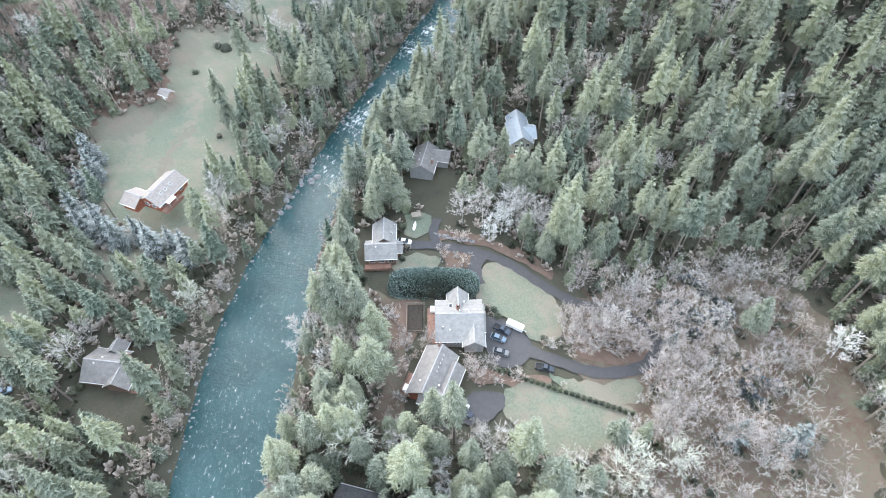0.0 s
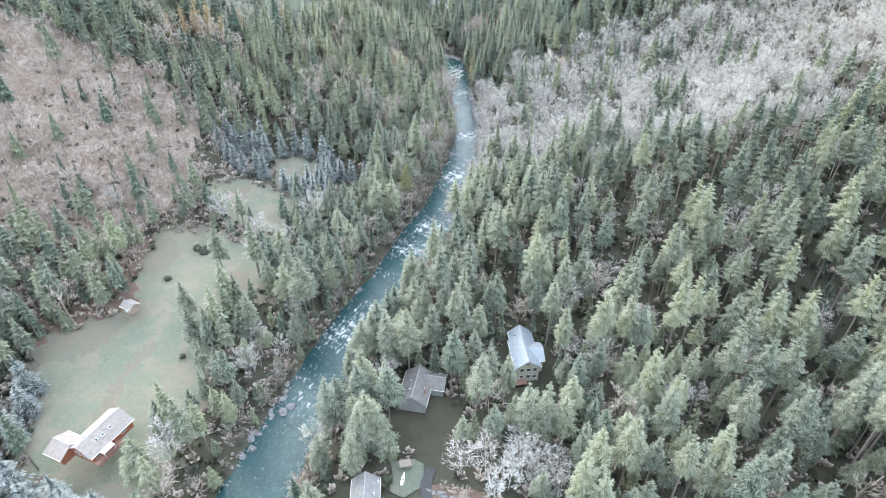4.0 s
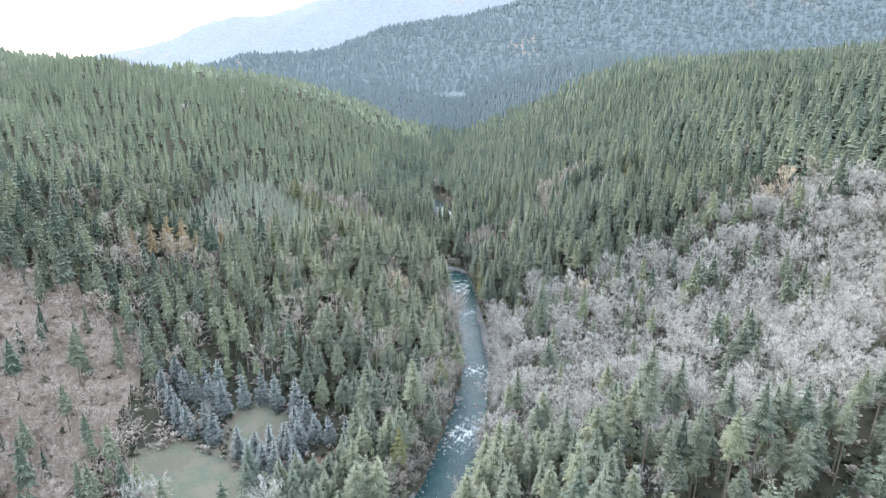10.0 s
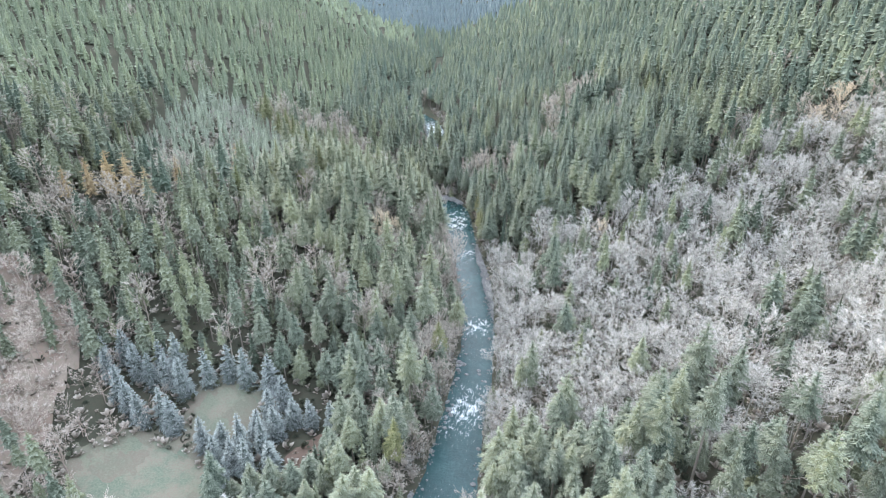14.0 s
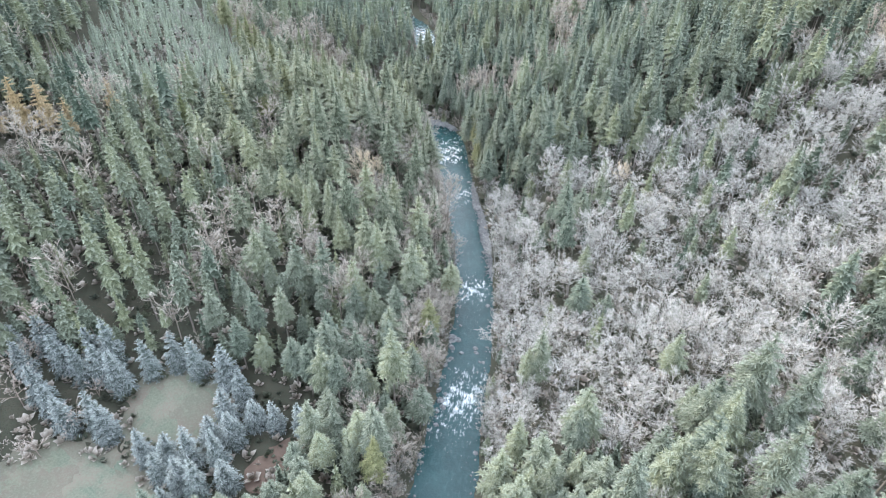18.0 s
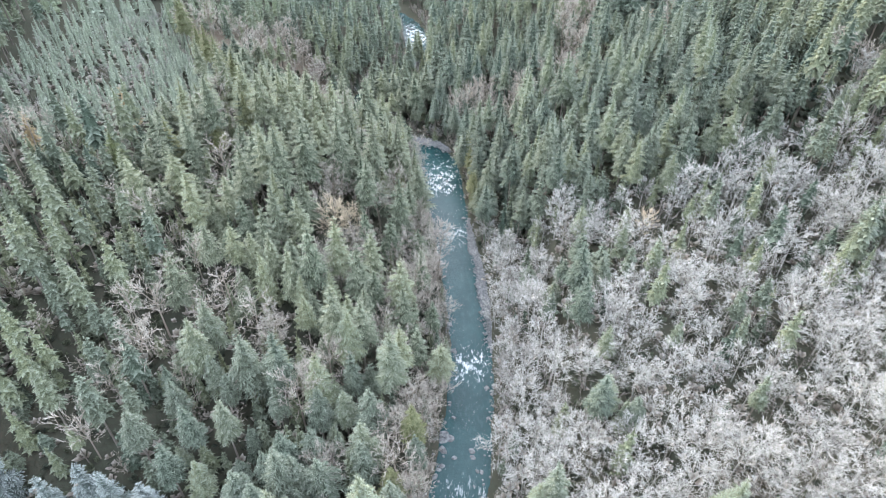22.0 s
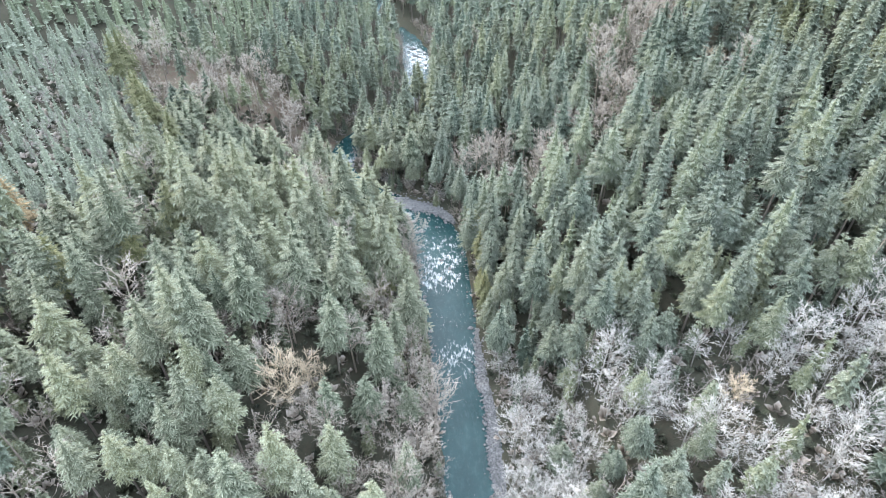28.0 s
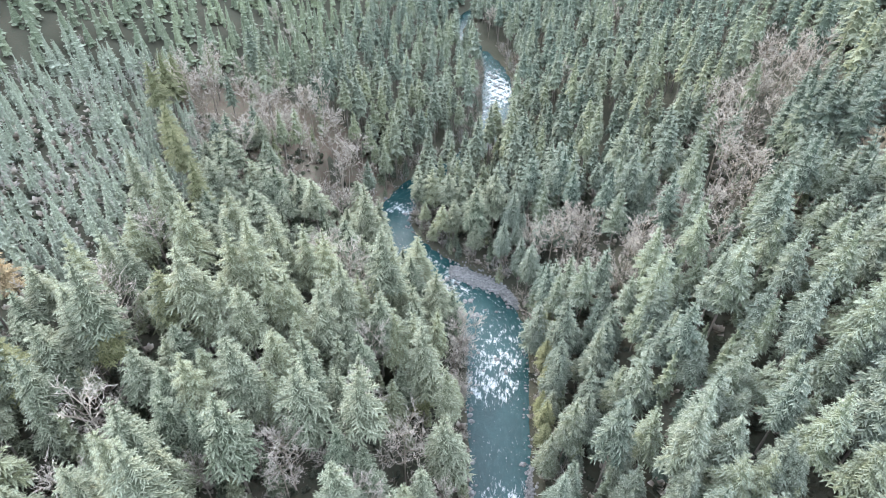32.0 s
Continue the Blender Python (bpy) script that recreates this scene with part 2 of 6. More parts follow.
M_WALLB = plain("brown_siding", (0.13, 0.085, 0.06), (0.19, 0.13, 0.10), 0.8)
M_DECK = plain("weathered_deck", (0.20, 0.115, 0.085), (0.30, 0.18, 0.14), 0.85)
M_TRIM = plain("white_trim", (0.70, 0.70, 0.69), (0.80, 0.80, 0.79), 0.6)
M_WOOD = plain("grey_timber", (0.20, 0.17, 0.14), (0.32, 0.28, 0.23), 0.85)
M_BRICK = plain("chimney_brick", (0.24, 0.13, 0.10), (0.33, 0.20, 0.16), 0.9, scale=4)
M_STEEL = plain("vent_metal", (0.55, 0.56, 0.57), (0.66, 0.67, 0.68), 0.4, 0.5)
M_GLASS = plain("dark_glass", (0.02, 0.025, 0.03), (0.04, 0.05, 0.06), 0.08)
M_RUBBER = plain("tyre_rubber", (0.02, 0.02, 0.02), (0.03, 0.03, 0.03), 0.9)


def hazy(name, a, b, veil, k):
    """Woods many hundred metres off; blue haze put into colour and a faint glow."""
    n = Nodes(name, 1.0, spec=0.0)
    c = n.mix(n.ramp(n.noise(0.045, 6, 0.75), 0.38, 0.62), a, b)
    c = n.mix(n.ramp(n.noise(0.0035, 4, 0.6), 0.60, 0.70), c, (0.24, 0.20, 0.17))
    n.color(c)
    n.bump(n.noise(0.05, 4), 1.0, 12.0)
    # weak emission stands for the air between; the woods give no light
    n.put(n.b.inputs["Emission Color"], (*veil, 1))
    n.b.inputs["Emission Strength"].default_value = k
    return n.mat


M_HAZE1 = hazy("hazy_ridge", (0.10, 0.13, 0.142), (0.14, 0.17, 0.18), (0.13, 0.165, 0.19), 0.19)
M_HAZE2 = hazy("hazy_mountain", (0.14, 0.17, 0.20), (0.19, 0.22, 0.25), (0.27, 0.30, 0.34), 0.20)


# ---- the lie of the land ----
def smooth(a, b, v):
    k = np.clip((np.asarray(v, float) - a) / (b - a), 0, 1)
    return k * k * (3 - 2 * k)


def river_z(y):
    return np.interp(y, [0, 150, 270, 380, 450, 500, 600, 720, 1000, 1500, 2500], [-1.5, 0, 1.5, 4, 5.5, 7.5, 11, 15, 22, 38, 80])


# river: x, y of the middle and the width, upstream
BED = [(-58, -60, 24), (-56, 0, 24), (-54, 46, 24), (-53, 67, 26), (-52, 89, 25), (-50, 108, 24), (-46, 134, 19), (-38, 162, 17), (-28, 192, 17), (-11, 228, 19),
       (0, 258, 19), (9, 280, 17), (14, 302, 15), (21, 330, 14), (27, 365, 13), (28.5, 400, 15), (27, 430, 15), (25, 462, 17), (24, 484, 18), (16, 503, 22),
       (-4, 518, 19), (-15, 533, 13), (-20, 549, 13), (-13, 570, 12), (4, 592, 11), (14, 615, 11), (17, 640, 13), (17, 670, 16), (14, 702, 11), (2, 728, 9), (-12, 752, 8), (-10, 790, 8), (12, 860, 8), (40, 1000, 10), (60, 1300, 10)]


def spline(pts, step):
    """Points along a Catmull-Rom curve, about step apart."""
    p = np.array(pts, float)
    p = np.vstack([2 * p[0] - p[1], p, 2 * p[-1] - p[-2]])
    out = []
    for i in range(1, len(p) - 2):
        n = max(2, int(np.linalg.norm(p[i + 1, :2] - p[i, :2]) / step))
        for k in np.arange(n) / n:
            a, b, c, d = p[i - 1], p[i], p[i + 1], p[i + 2]
            out.append(0.5 * (2 * b + (c - a) * k + (2 * a - 5 * b + 4 * c - d) * k ** 2 + (3 * b - a - 3 * c + d) * k ** 3))
    out.append(p[-2])
    return np.array(out)


RIVER = spline(BED, 1.0)
RIVER_FAR = RIVER[::6]


def river_gap(x, y):
    """Distance from the water's edge (negative in the water)."""
    x, y = np.atleast_1d(x).astype(float), np.atleast_1d(y).astype(float)
    out = np.full(x.shape, 400.0)
    near = (np.abs(x) < 330) & (y > -80) & (y < 1320)
    for part in np.array_split(np.nonzero(near)[0], max(1, near.sum() // 4000)):
        if len(part):
            d = np.hypot(x[part, None] - RIVER_FAR[None, :, 0], y[part, None] - RIVER_FAR[None, :, 1]) - RIVER_FAR[None, :, 2] / 2
            out[part] = d.min(axis=1)
    return out


def wave(x, y, size, seed):
    """Smooth undulation of about -1 to 1."""
    k = 6.283 / size
    return (np.sin(x * k + seed) * np.cos(y * k * 0.83 + seed * 1.7) + 0.5 * np.sin((x * 0.6 + y * 0.8) * k * 2.1 + seed * 2.3) + 0.3 * np.cos((x * 0.9 - y * 0.5) * k * 3.7 + seed)) / 1.8


def ground_z(x, y):
    x, y = np.atleast_1d(x).astype(float), np.atleast_1d(y).astype(float)
    axis = np.interp(y, [0, 100, 200, 300, 400, 500, 560, 700, 900, 1300, 2000], [-53, -51, -25, 12, 27, 18, 8, 16, 25, 60, 100])
    s = x - axis
    flat_l = np.interp(-s, [0, 14, 20, 85, 130, 200, 400, 900], [3, 3, 4, 4, 10, 38, 100, 150])
    steep_l = np.interp(-s, [0, 8, 15, 40, 97, 157, 198, 240, 400, 700, 1200], [2, 2, 5, 12, 33, 46, 62, 78, 112, 128, 140])
    flat_r = np.interp(s, [0, 14, 20, 150, 210, 400, 900], [3, 3.5, 5, 5.5, 12, 60, 170])
    steep_r = np.interp(s, [0, 8, 15, 25, 75, 120, 180, 220, 300, 400, 600, 1000, 1600, 2500], [2, 2, 5, 9, 28, 48, 72, 92, 124, 138, 142, 150, 240, 420])
    far_l = np.interp(-s, [0, 8, 15, 40, 113, 167, 255, 400, 700, 1200], [2, 2, 5, 12, 34, 64, 99, 124, 132, 140])
    steep_l = steep_l + (far_l - steep_l) * smooth(430, 700, y)
    bl, br = smooth(190, 330, y + 0.15 * (s + 90)), smooth(150, 320, y + 0.1 * s)
    level = smooth(-185, -95, s)
    bl = bl * (1 - level) + np.minimum(bl, smooth(285, 370, y)) * level
    left = flat_l * (1 - bl) + steep_l * bl
    left = left * (1 - 0.62 * smooth(1050, 1600, y)) + 26 * np.exp(-(((x + 800) / 170) ** 2 + ((y - 1010) / 170) ** 2))
    right = flat_r * (1 - br) + steep_r * br
    h = np.where(s < 0, left, right)
    rough = smooth(40, 130, np.abs(s)) * smooth(120, 330, y)
    h = h + rough * (wave(x, y, 190, 1.3) * 7 + wave(x, y, 520, 4.1) * 12 * smooth(150, 500, np.abs(s)) + wave(x, y, 60, 2.2) * 1.5)
    h = h * (1 - 0.8 * smooth(1900, 2700, y))
    for cx, cy, rx, ry, dz in ((-18, 425, 42, 60, 9), (95, 455, 58, 75, 13), (152, 335, 52, 48, -15), (85, 310, 40, 30, -5), (-55, 345, 40, 30, -4), (-95, 215, 30, 30, 3)):
        h = h + dz * np.exp(-((x - cx) / rx) ** 2 - ((y - cy) / ry) ** 2)
    gap = river_gap(x, y)
    bank = np.interp(gap, [-6, 0, 1.5, 4, 9, 22, 40], [-1.6, -0.5, 0.4, 1.6, 3.4, 8, 400])
    return np.minimum(river_z(y) + h, river_z(y) + bank)




def mesh_from(name, verts, faces, mats, smooth_faces=False, mat_index=None, attrs=None):
    """A mesh from numpy arrays; all faces have the same number of corners."""
    me = bpy.data.meshes.new(name)
    verts, faces = np.asarray(verts, np.float32), np.asarray(faces, np.int32)
    k = faces.shape[1]
    me.vertices.add(len(verts))
    me.vertices.foreach_set("co", verts.ravel())
    me.loops.add(faces.size)
    me.loops.foreach_set("vertex_index", faces.ravel())
    me.polygons.add(len(faces))
    me.polygons.foreach_set("loop_start", np.arange(0, faces.size, k, dtype=np.int32))
    if mat_index is not None:
        me.polygons.foreach_set("material_index", np.asarray(mat_index, np.int32))
    for key, values in (attrs or {}).items():
        me.attributes.new(key, "FLOAT", "POINT").data.foreach_set("value", np.asarray(values, np.float32))
    for m in mats:
        me.materials.append(m)
    me.update(calc_edges=True)
    me.polygons.foreach_set("use_smooth", np.full(len(faces), smooth_faces))
    return me


def grid(xs, ys, zfun):
    X, Y = np.meshgrid(xs, ys)
    Z = zfun(X.ravel(), Y.ravel())
    nx, ny = len(xs), len(ys)
    i = (np.arange(ny - 1)[:, None] * nx + np.arange(nx - 1)[None]).ravel()
    return np.stack([X.ravel(), Y.ravel(), Z], 1), np.stack([i, i + 1, i + nx + 1, i + nx], 1)


def spread(a, b, fine, lo, hi, grow=1.09):
    """Grid lines: fine between lo and hi, wider and wider outside."""
    mid = list(np.arange(lo, hi, fine))
    v, step, up = hi, fine, []
    while v < b:
        up.append(v)
        step *= grow
        v += step
    v, step, down = lo, fine, []
    while v > a:
        step *= grow
        v -= step
        down.append(v)
    return np.array(down[::-1] + mid + up + [b])


gv, gf = grid(spread(-4200, 4800, 4.0, -160, 180), spread(-700, 4900, 4.0, 30, 620), ground_z)
ground = tagged(new("ground", mesh_from("ground", gv, gf, [M_FLOOR], True)), "brown forest floor of a river valley between wooded hills", "ground", kind="structure")

# ---- river ----
RAPIDS = [(469, 6, 1.0), (478, 5, 1.0), (487, 5, .75), (497, 4, .5), (510, 6, .85), (521, 6, .95), (434, 5, .9), (427, 4, .55), (448, 4, .35), (364, 6, .95), (371, 3, .5), (313, 8, 1.05), (323, 4, .7), (303, 5, .6), (345, 4, .3), (264, 7, .95), (272, 4, .6),
          (246, 8, .85), (228, 6, .5), (205, 10, .7), (195, 10, .9), (165, 12, .6), (552, 4, .95), (538, 4, .4), (668, 24, 1.3), (640, 9, .9), (60, 25, .36), (95, 20, .32), (125, 14, .3), (30, 15, .36)]
cut = RIVER[RIVER[:, 1] < 900]
tang = np.gradient(cut[:, :2], axis=0)
tang /= np.linalg.norm(tang, axis=1)[:, None]
side = np.stack([tang[:, 1], -tang[:, 0]], 1)
NW = 26
u = np.linspace(-0.62, 0.62, NW)
wx = cut[:, None, 0] + side[:, None, 0] * u * cut[:, None, 2]
wy = cut[:, None, 1] + side[:, None, 1] * u * cut[:, None, 2]
rap = np.zeros(len(cut))
for y0, w0, k0 in RAPIDS:
    rap = np.maximum(rap, k0 * np.exp(-((cut[:, 1] - y0) / (1.35 * w0)) ** 2))
rap2 = rap[:, None] * (1 - 0.75 * smooth(0.25, 0.6, np.abs(u + 0.12 * np.sin(cut[:, 1] / 9.0)[:, None])))
rap2 = rap2 * (0.75 + 0.5 * wave(wx, wy, 7.0, 3.3))
wz = river_z(cut[:, 1])[:, None] + rap2 * (0.35 * wave(wx, wy, 4.1, 0.4) + 0.2 * wave(wx, wy, 1.9, 1.4)) + 0.04 * wave(wx, wy, 5.0, 2.0)
n = len(cut)
i = (np.arange(n - 1)[:, None] * NW + np.arange(NW - 1)[None]).ravel()
water = mesh_from("river", np.stack([wx.ravel(), wy.ravel(), wz.ravel()], 1), np.stack([i, i + 1, i + NW + 1, i + NW], 1), [M_WATER], True, attrs={"rapid": rap2.ravel(), "flow": np.repeat(np.arange(n, dtype=float), NW), "cross": (u[None] * cut[:, None, 2]).ravel()})
tagged(new("river_water", water), "green-blue river with white rapids between wooded banks", "river", kind="structure")


# ---- building blocks ----
def part(name, bm, material, parent, label=""):
    """Links a bmesh as one mesh object under a thing or a part."""
    me = bpy.data.meshes.new(name)
    bm.to_mesh(me)
    bm.free()
    me.materials.append(material)
    ob = new(name, me)
    ob.parent = parent
    return tagged(ob, label)


def box(bm, x0, x1, y0, y1, z0, z1):
    vs = [bm.verts.new((x, y, z)) for z in (z0, z1) for x, y in ((x0, y0), (x1, y0), (x1, y1), (x0, y1))]
    for f in ((3, 2, 1, 0), (4, 5, 6, 7), (0, 1, 5, 4), (1, 2, 6, 5), (2, 3, 7, 6), (3, 0, 4, 7)):
        bm.faces.new([vs[k] for k in f])
    return bm


def boxes(*dims):
    bm = bmesh.new()
    for d in dims:
        box(bm, *d)
    return bm


def tube(bm, a, b, r0, r1, n=8):
    a, b = Vector(a), Vector(b)
    q = (b - a).to_track_quat("Z", "Y")
    rings = [[bm.verts.new(p + q @ Vector((r * math.cos(6.2832 * k / n), r * math.sin(6.2832 * k / n), 0))) for k in range(n)] for p, r in ((a, r0), (b, r1))]
    for k in range(n):
        bm.faces.new((rings[0][k], rings[0][(k + 1) % n], rings[1][(k + 1) % n], rings[1][k]))
    bm.faces.new(rings[1])
    bm.faces.new(rings[0][::-1])
    return bm


def thing(name, at, label, category, group=""):
    ob = new(name)
    ob.matrix_basis = at
    ob.empty_display_size = 0.5
    return tagged(ob, label, category, group)


def patch(name, pts, lift, mat, label, category, jag=0.8, cell=1.0):
    """A patch laid on the ground, with a ragged rim."""
    p = np.array(spline([(*q, 0) for q in pts] + [(*pts[0], 0)], 1.5)[:-1, :2])
    xs, ys = np.arange(p[:, 0].min() - 2, p[:, 0].max() + 2, cell), np.arange(p[:, 1].min() - 2, p[:, 1].max() + 2, cell)
    v, f = grid(xs, ys, ground_z)
    c = v[f].mean(axis=1)
    cx = c[:, 0] + jag * 1.2 * wave(c[:, 0], c[:, 1], 9, 1.1) + jag * 0.9 * wave(c[:, 0], c[:, 1], 3.7, 2.1)
    cy = c[:, 1] + jag * 1.2 * wave(c[:, 0], c[:, 1], 8, 4.1) + jag * 0.9 * wave(c[:, 0], c[:, 1], 4.1, 0.4)
    f = f[inside(cx, cy, p)]
    ids, inv = np.unique(f, return_inverse=True)
    v = v[ids]
    f = inv.reshape(f.shape)
    mark = np.arange(len(v))
    while True:  # only the largest connected sheet stays
        low = mark[f].min(axis=1)
        was = mark.copy()
        for k in range(f.shape[1]):
            np.minimum.at(mark, f[:, k], low)
        mark = mark[mark]
        if (mark == was).all():
            break
    f = f[mark[f[:, 0]] == np.bincount(mark[f[:, 0]]).argmax()]
    ids, inv = np.unique(f, return_inverse=True)
    v, f = v[ids], inv.reshape(f.shape)
    e = np.sort(np.stack([f, np.roll(f, -1, 1)], 2).reshape(-1, 2), axis=1)
    e, times = np.unique(e, axis=0, return_counts=True)
    e = e[times == 1]
    rim = np.unique(e)
    for _ in range(4):
        acc, num = np.zeros((len(v), 2)), np.zeros(len(v))
        for a, b in ((0, 1), (1, 0)):
            np.add.at(acc, e[:, a], v[e[:, b], :2])
            np.add.at(num, e[:, a], 1)
        v[rim, :2] = 0.4 * v[rim, :2] + 0.6 * acc[rim] / num[rim, None]
    v[:, 2] += lift + 0.06 * wave(v[:, 0], v[:, 1], 5, 0.3)
    return tagged(new(name, mesh_from(name, v, f, [mat], True)), label, category, kind="structure")


def inside(x, y, pts):
    """Which points lie in the polygon."""
    p = np.array(pts, float)
    c = np.zeros(len(x), bool)
    for (x0, y0), (x1, y1) in zip(p, np.roll(p, -1, 0)):
        c ^= ((y0 > y) != (y1 > y)) & (x < (x1 - x0) * (y - y0) / (y1 - y0 + 1e-9) + x0)
    return c


def strip(name, pts, width, z, mat, label, category, lift=0.0):
    """A drive or track: a ribbon of even width on the ground."""
    p = spline([(*q, 0) for q in pts], 1.5)[:, :2]
    t = np.gradient(p, axis=0)
    t /= np.linalg.norm(t, axis=1)[:, None]
    s = np.stack([t[:, 1], -t[:, 0]], 1)
    bm = bmesh.new()
    rows = []
    for k in range(len(p)):
        w = width / 2 * (1 + 0.12 * math.sin(k * 1.7))
        zz = float(ground_z(p[k, 0], p[k, 1])[0]) + z
        rows.append([bm.verts.new((p[k, 0] + s[k, 0] * w * e, p[k, 1] + s[k, 1] * w * e, zz + lift)) for e in (-1, -0.3, 0.3, 1)])
    for a, b in zip(rows, rows[1:]):
        for k in range(3):
            bm.faces.new((a[k], a[k + 1], b[k + 1], b[k]))
    me = bpy.data.meshes.new(name)
    bm.to_mesh(me)
    bm.free()
    me.materials.append(mat)
    return tagged(new(name, me), label, category, kind="structure")


# ---- clearings, drives ----
LZ = 5.55
MEADOWS = {
    "lawn_north": [(17, 113), (22, 115), (32, 108), (40, 97), (39, 88), (33, 85), (28, 88), (25, 92), (17, 99), (14, 103)],
    "lawn_south": [(20, 69), (25, 73), (37, 71), (53, 66), (54, 62), (44, 54), (33, 52), (21, 62)],
    "lawn_east": [(33, 75), (46, 72.5), (57, 73), (56, 66), (37, 71.2)],
    "lawn_hedge": [(-11, 118), (-2, 119), (3, 117), (2, 112), (-11, 112)],
    "lawn_shed": [(-8, 137), (0, 136), (0, 128), (-5, 126), (-8, 128)],
    "meadow_west": [(-114, 249), (-90, 250), (-67, 236), (-66, 204), (-74, 190), (-70, 153), (-76, 123), (-94, 126), (-114, 143), (-131, 186), (-109, 200), (-113, 220)],
    "meadow_small": [(-110, 122), (-95, 121), (-90, 112), (-102, 110)],
    "lawn_far_west": [(-138, 112), (-127, 107), (-117, 92), (-117, 84), (-130, 86), (-140, 96)],
    "meadow_spruce": [(-101, 287), (-88, 293), (-73, 289), (-62, 279), (-57, 262), (-66, 254), (-85, 262), (-99, 274)],
    "meadow_spruce_back": [(-77, 309), (-68, 316), (-56, 312), (-53, 302), (-62, 297), (-72, 299)],
}
SOILS = {"soil_bed": [(4, 120), (15, 119.5), (14, 113.5), (6, 113)], "soil_clearing": [(-42, 291), (-32, 299), (-27, 292), (-33, 282), (-42, 284)], "soil_yard": [(-8, 83), (-3, 89), (-2, 100), (-9, 101), (-14, 93), (-13, 85)], "soil_court": [(12, 80), (17, 77), (24, 76), (34, 74), (30, 70.5), (20, 72.5), (12, 73)], "soil_slope": [(-131, 200), (-108, 203), (-110, 222), (-113, 244), (-124, 240), (-128, 222)], "soil_meadow": [(-140, 180), (-130, 184), (-112, 198), (-122, 204), (-138, 196)], "soil_east": [(41, 88), (50, 92), (62, 86), (68, 74), (63, 69), (59, 77), (49, 78.5), (42, 81)], "soil_bank": [(2, 129), (14, 127), (32, 119), (40, 111), (38, 108), (26, 118), (14, 122.5), (2, 126)]}


def flat_z(pts):
    c = np.array(pts, float)
    return float(np.max(ground_z(c[:, 0], c[:, 1]))) + 0.15


for nm, pts in MEADOWS.items():
    patch(nm, pts, 0.42, M_GRASS, "pale frosty winter grass in a forest clearing", "grass", 0.8 if nm.startswith("lawn") else 2.6, 0.6)
def grown(pts, d):
    c = np.mean(np.array(pts, float), 0)
    return [tuple(c + (np.array(q) - c) * (1 + d / max(1.0, np.linalg.norm(np.array(q) - c)))) for q in pts]


for nm, pts in MEADOWS.items():
    if nm.startswith("meadow"):
        patch("rough_" + nm, grown(pts, 5.0), 0.30, M_WORN, "brown bracken and leaf litter round a clearing", "ground", 3.0, 0.8)
patch("litter_slope", [(-240, 220), (-215, 335), (-150, 345), (-118, 330), (-116, 268), (-138, 238), (-190, 222)], 1.0, M_BRACKEN, "pinkish-brown bracken and brush on a cleared slope", "ground", 4.0, 2.0)
patch("litter_bend", [(-122, 594), (-73, 590), (-38, 580), (-20, 556), (-24, 526), (-57, 514), (-92, 532)], 0.30, M_LITTER, "reddish-brown litter on a slope above the bend", "ground", 3.0, 1.2)
patch("litter_west", [(-20, 108), (-12, 101), (-7, 101), (-7, 64), (-13, 60), (-17, 74), (-21, 96)], 0.30, M_LITTER, "brown leaf litter and thin grass by the houses", "ground", 1.2, 0.7)
patch("litter_east", [(44, 48), (42, 96), (60, 104), (104, 106), (118, 80), (108, 40), (70, 36)], 0.28, M_LITTER, "brown leaf litter under bare brush", "ground", 3.0, 1.0)
for nm, pts in SOILS.items():
    patch(nm, pts, 0.36, M_SOIL, "bare reddish-brown soil with leaf litter", "soil")
for nm, pts in {"bare_edge_west": [(-132, 178), (-122, 176), (-113, 184), (-108, 194), (-112, 200), (-124, 194)], "bare_edge_north": [(-114, 222), (-104, 224), (-102, 236), (-110, 246), (-116, 240)], "bare_track": [(-100, 150), (-96, 152), (-97, 172), (-92, 186), (-95, 187), (-101, 172)], "bare_spruce_west": [(-99, 282), (-93, 289), (-84, 288), (-87, 280), (-94, 277)], "bare_spruce_east": [(-62, 259), (-57, 268), (-64, 277), (-71, 272), (-69, 262)], "bare_spruce_back": [(-60, 299), (-54, 307), (-61, 313), (-66, 306)], "bare_edge_east": [(-78, 196), (-70, 200), (-70, 222), (-77, 226), (-80, 212)]}.items():
    patch(nm, pts, 0.47, M_WORN, "pinkish-brown worn ground in a meadow", "ground", 2.2, 0.6)
DRIVES = [[(-10, 121.5), (-4, 122.5), (4, 122), (16, 119), (26, 114), (34, 107), (40, 102), (47, 98), (56, 96), (63, 91)], [(17, 118.5), (14.5, 112), (15.5, 106)],
          [(17, 88), (22, 86), (28, 83), (37, 79), (47, 75.5), (57, 76), (63, 79), (66, 85), (63, 91)], [(3, 122), (1.5, 128), (3, 134)]]
strip("driveway_upper", DRIVES[0], 3.3, 0.52, M_DRIVE, "narrow dark asphalt drive curving past the lawn", "driveway")
strip("driveway_spur", DRIVES[1], 4.5, 0.56, M_DRIVE, "short dark asphalt spur beside the tall hedge", "driveway")
strip("driveway_lower", DRIVES[2], 3.5, 0.52, M_DRIVE, "dark asphalt drive leading to the parked cars", "driveway")
strip("driveway_path", DRIVES[3], 3.0, 0.56, M_DRIVE, "short asphalt path beside the rock wall", "driveway")
patch("parking_court", [(16.5, 95), (21, 94), (28, 88), (30, 83), (26, 78), (19, 78), (16.5, 84)], 0.56, M_DRIVE, "dark asphalt parking court by the grey house", "driveway", 0.1, 0.5)
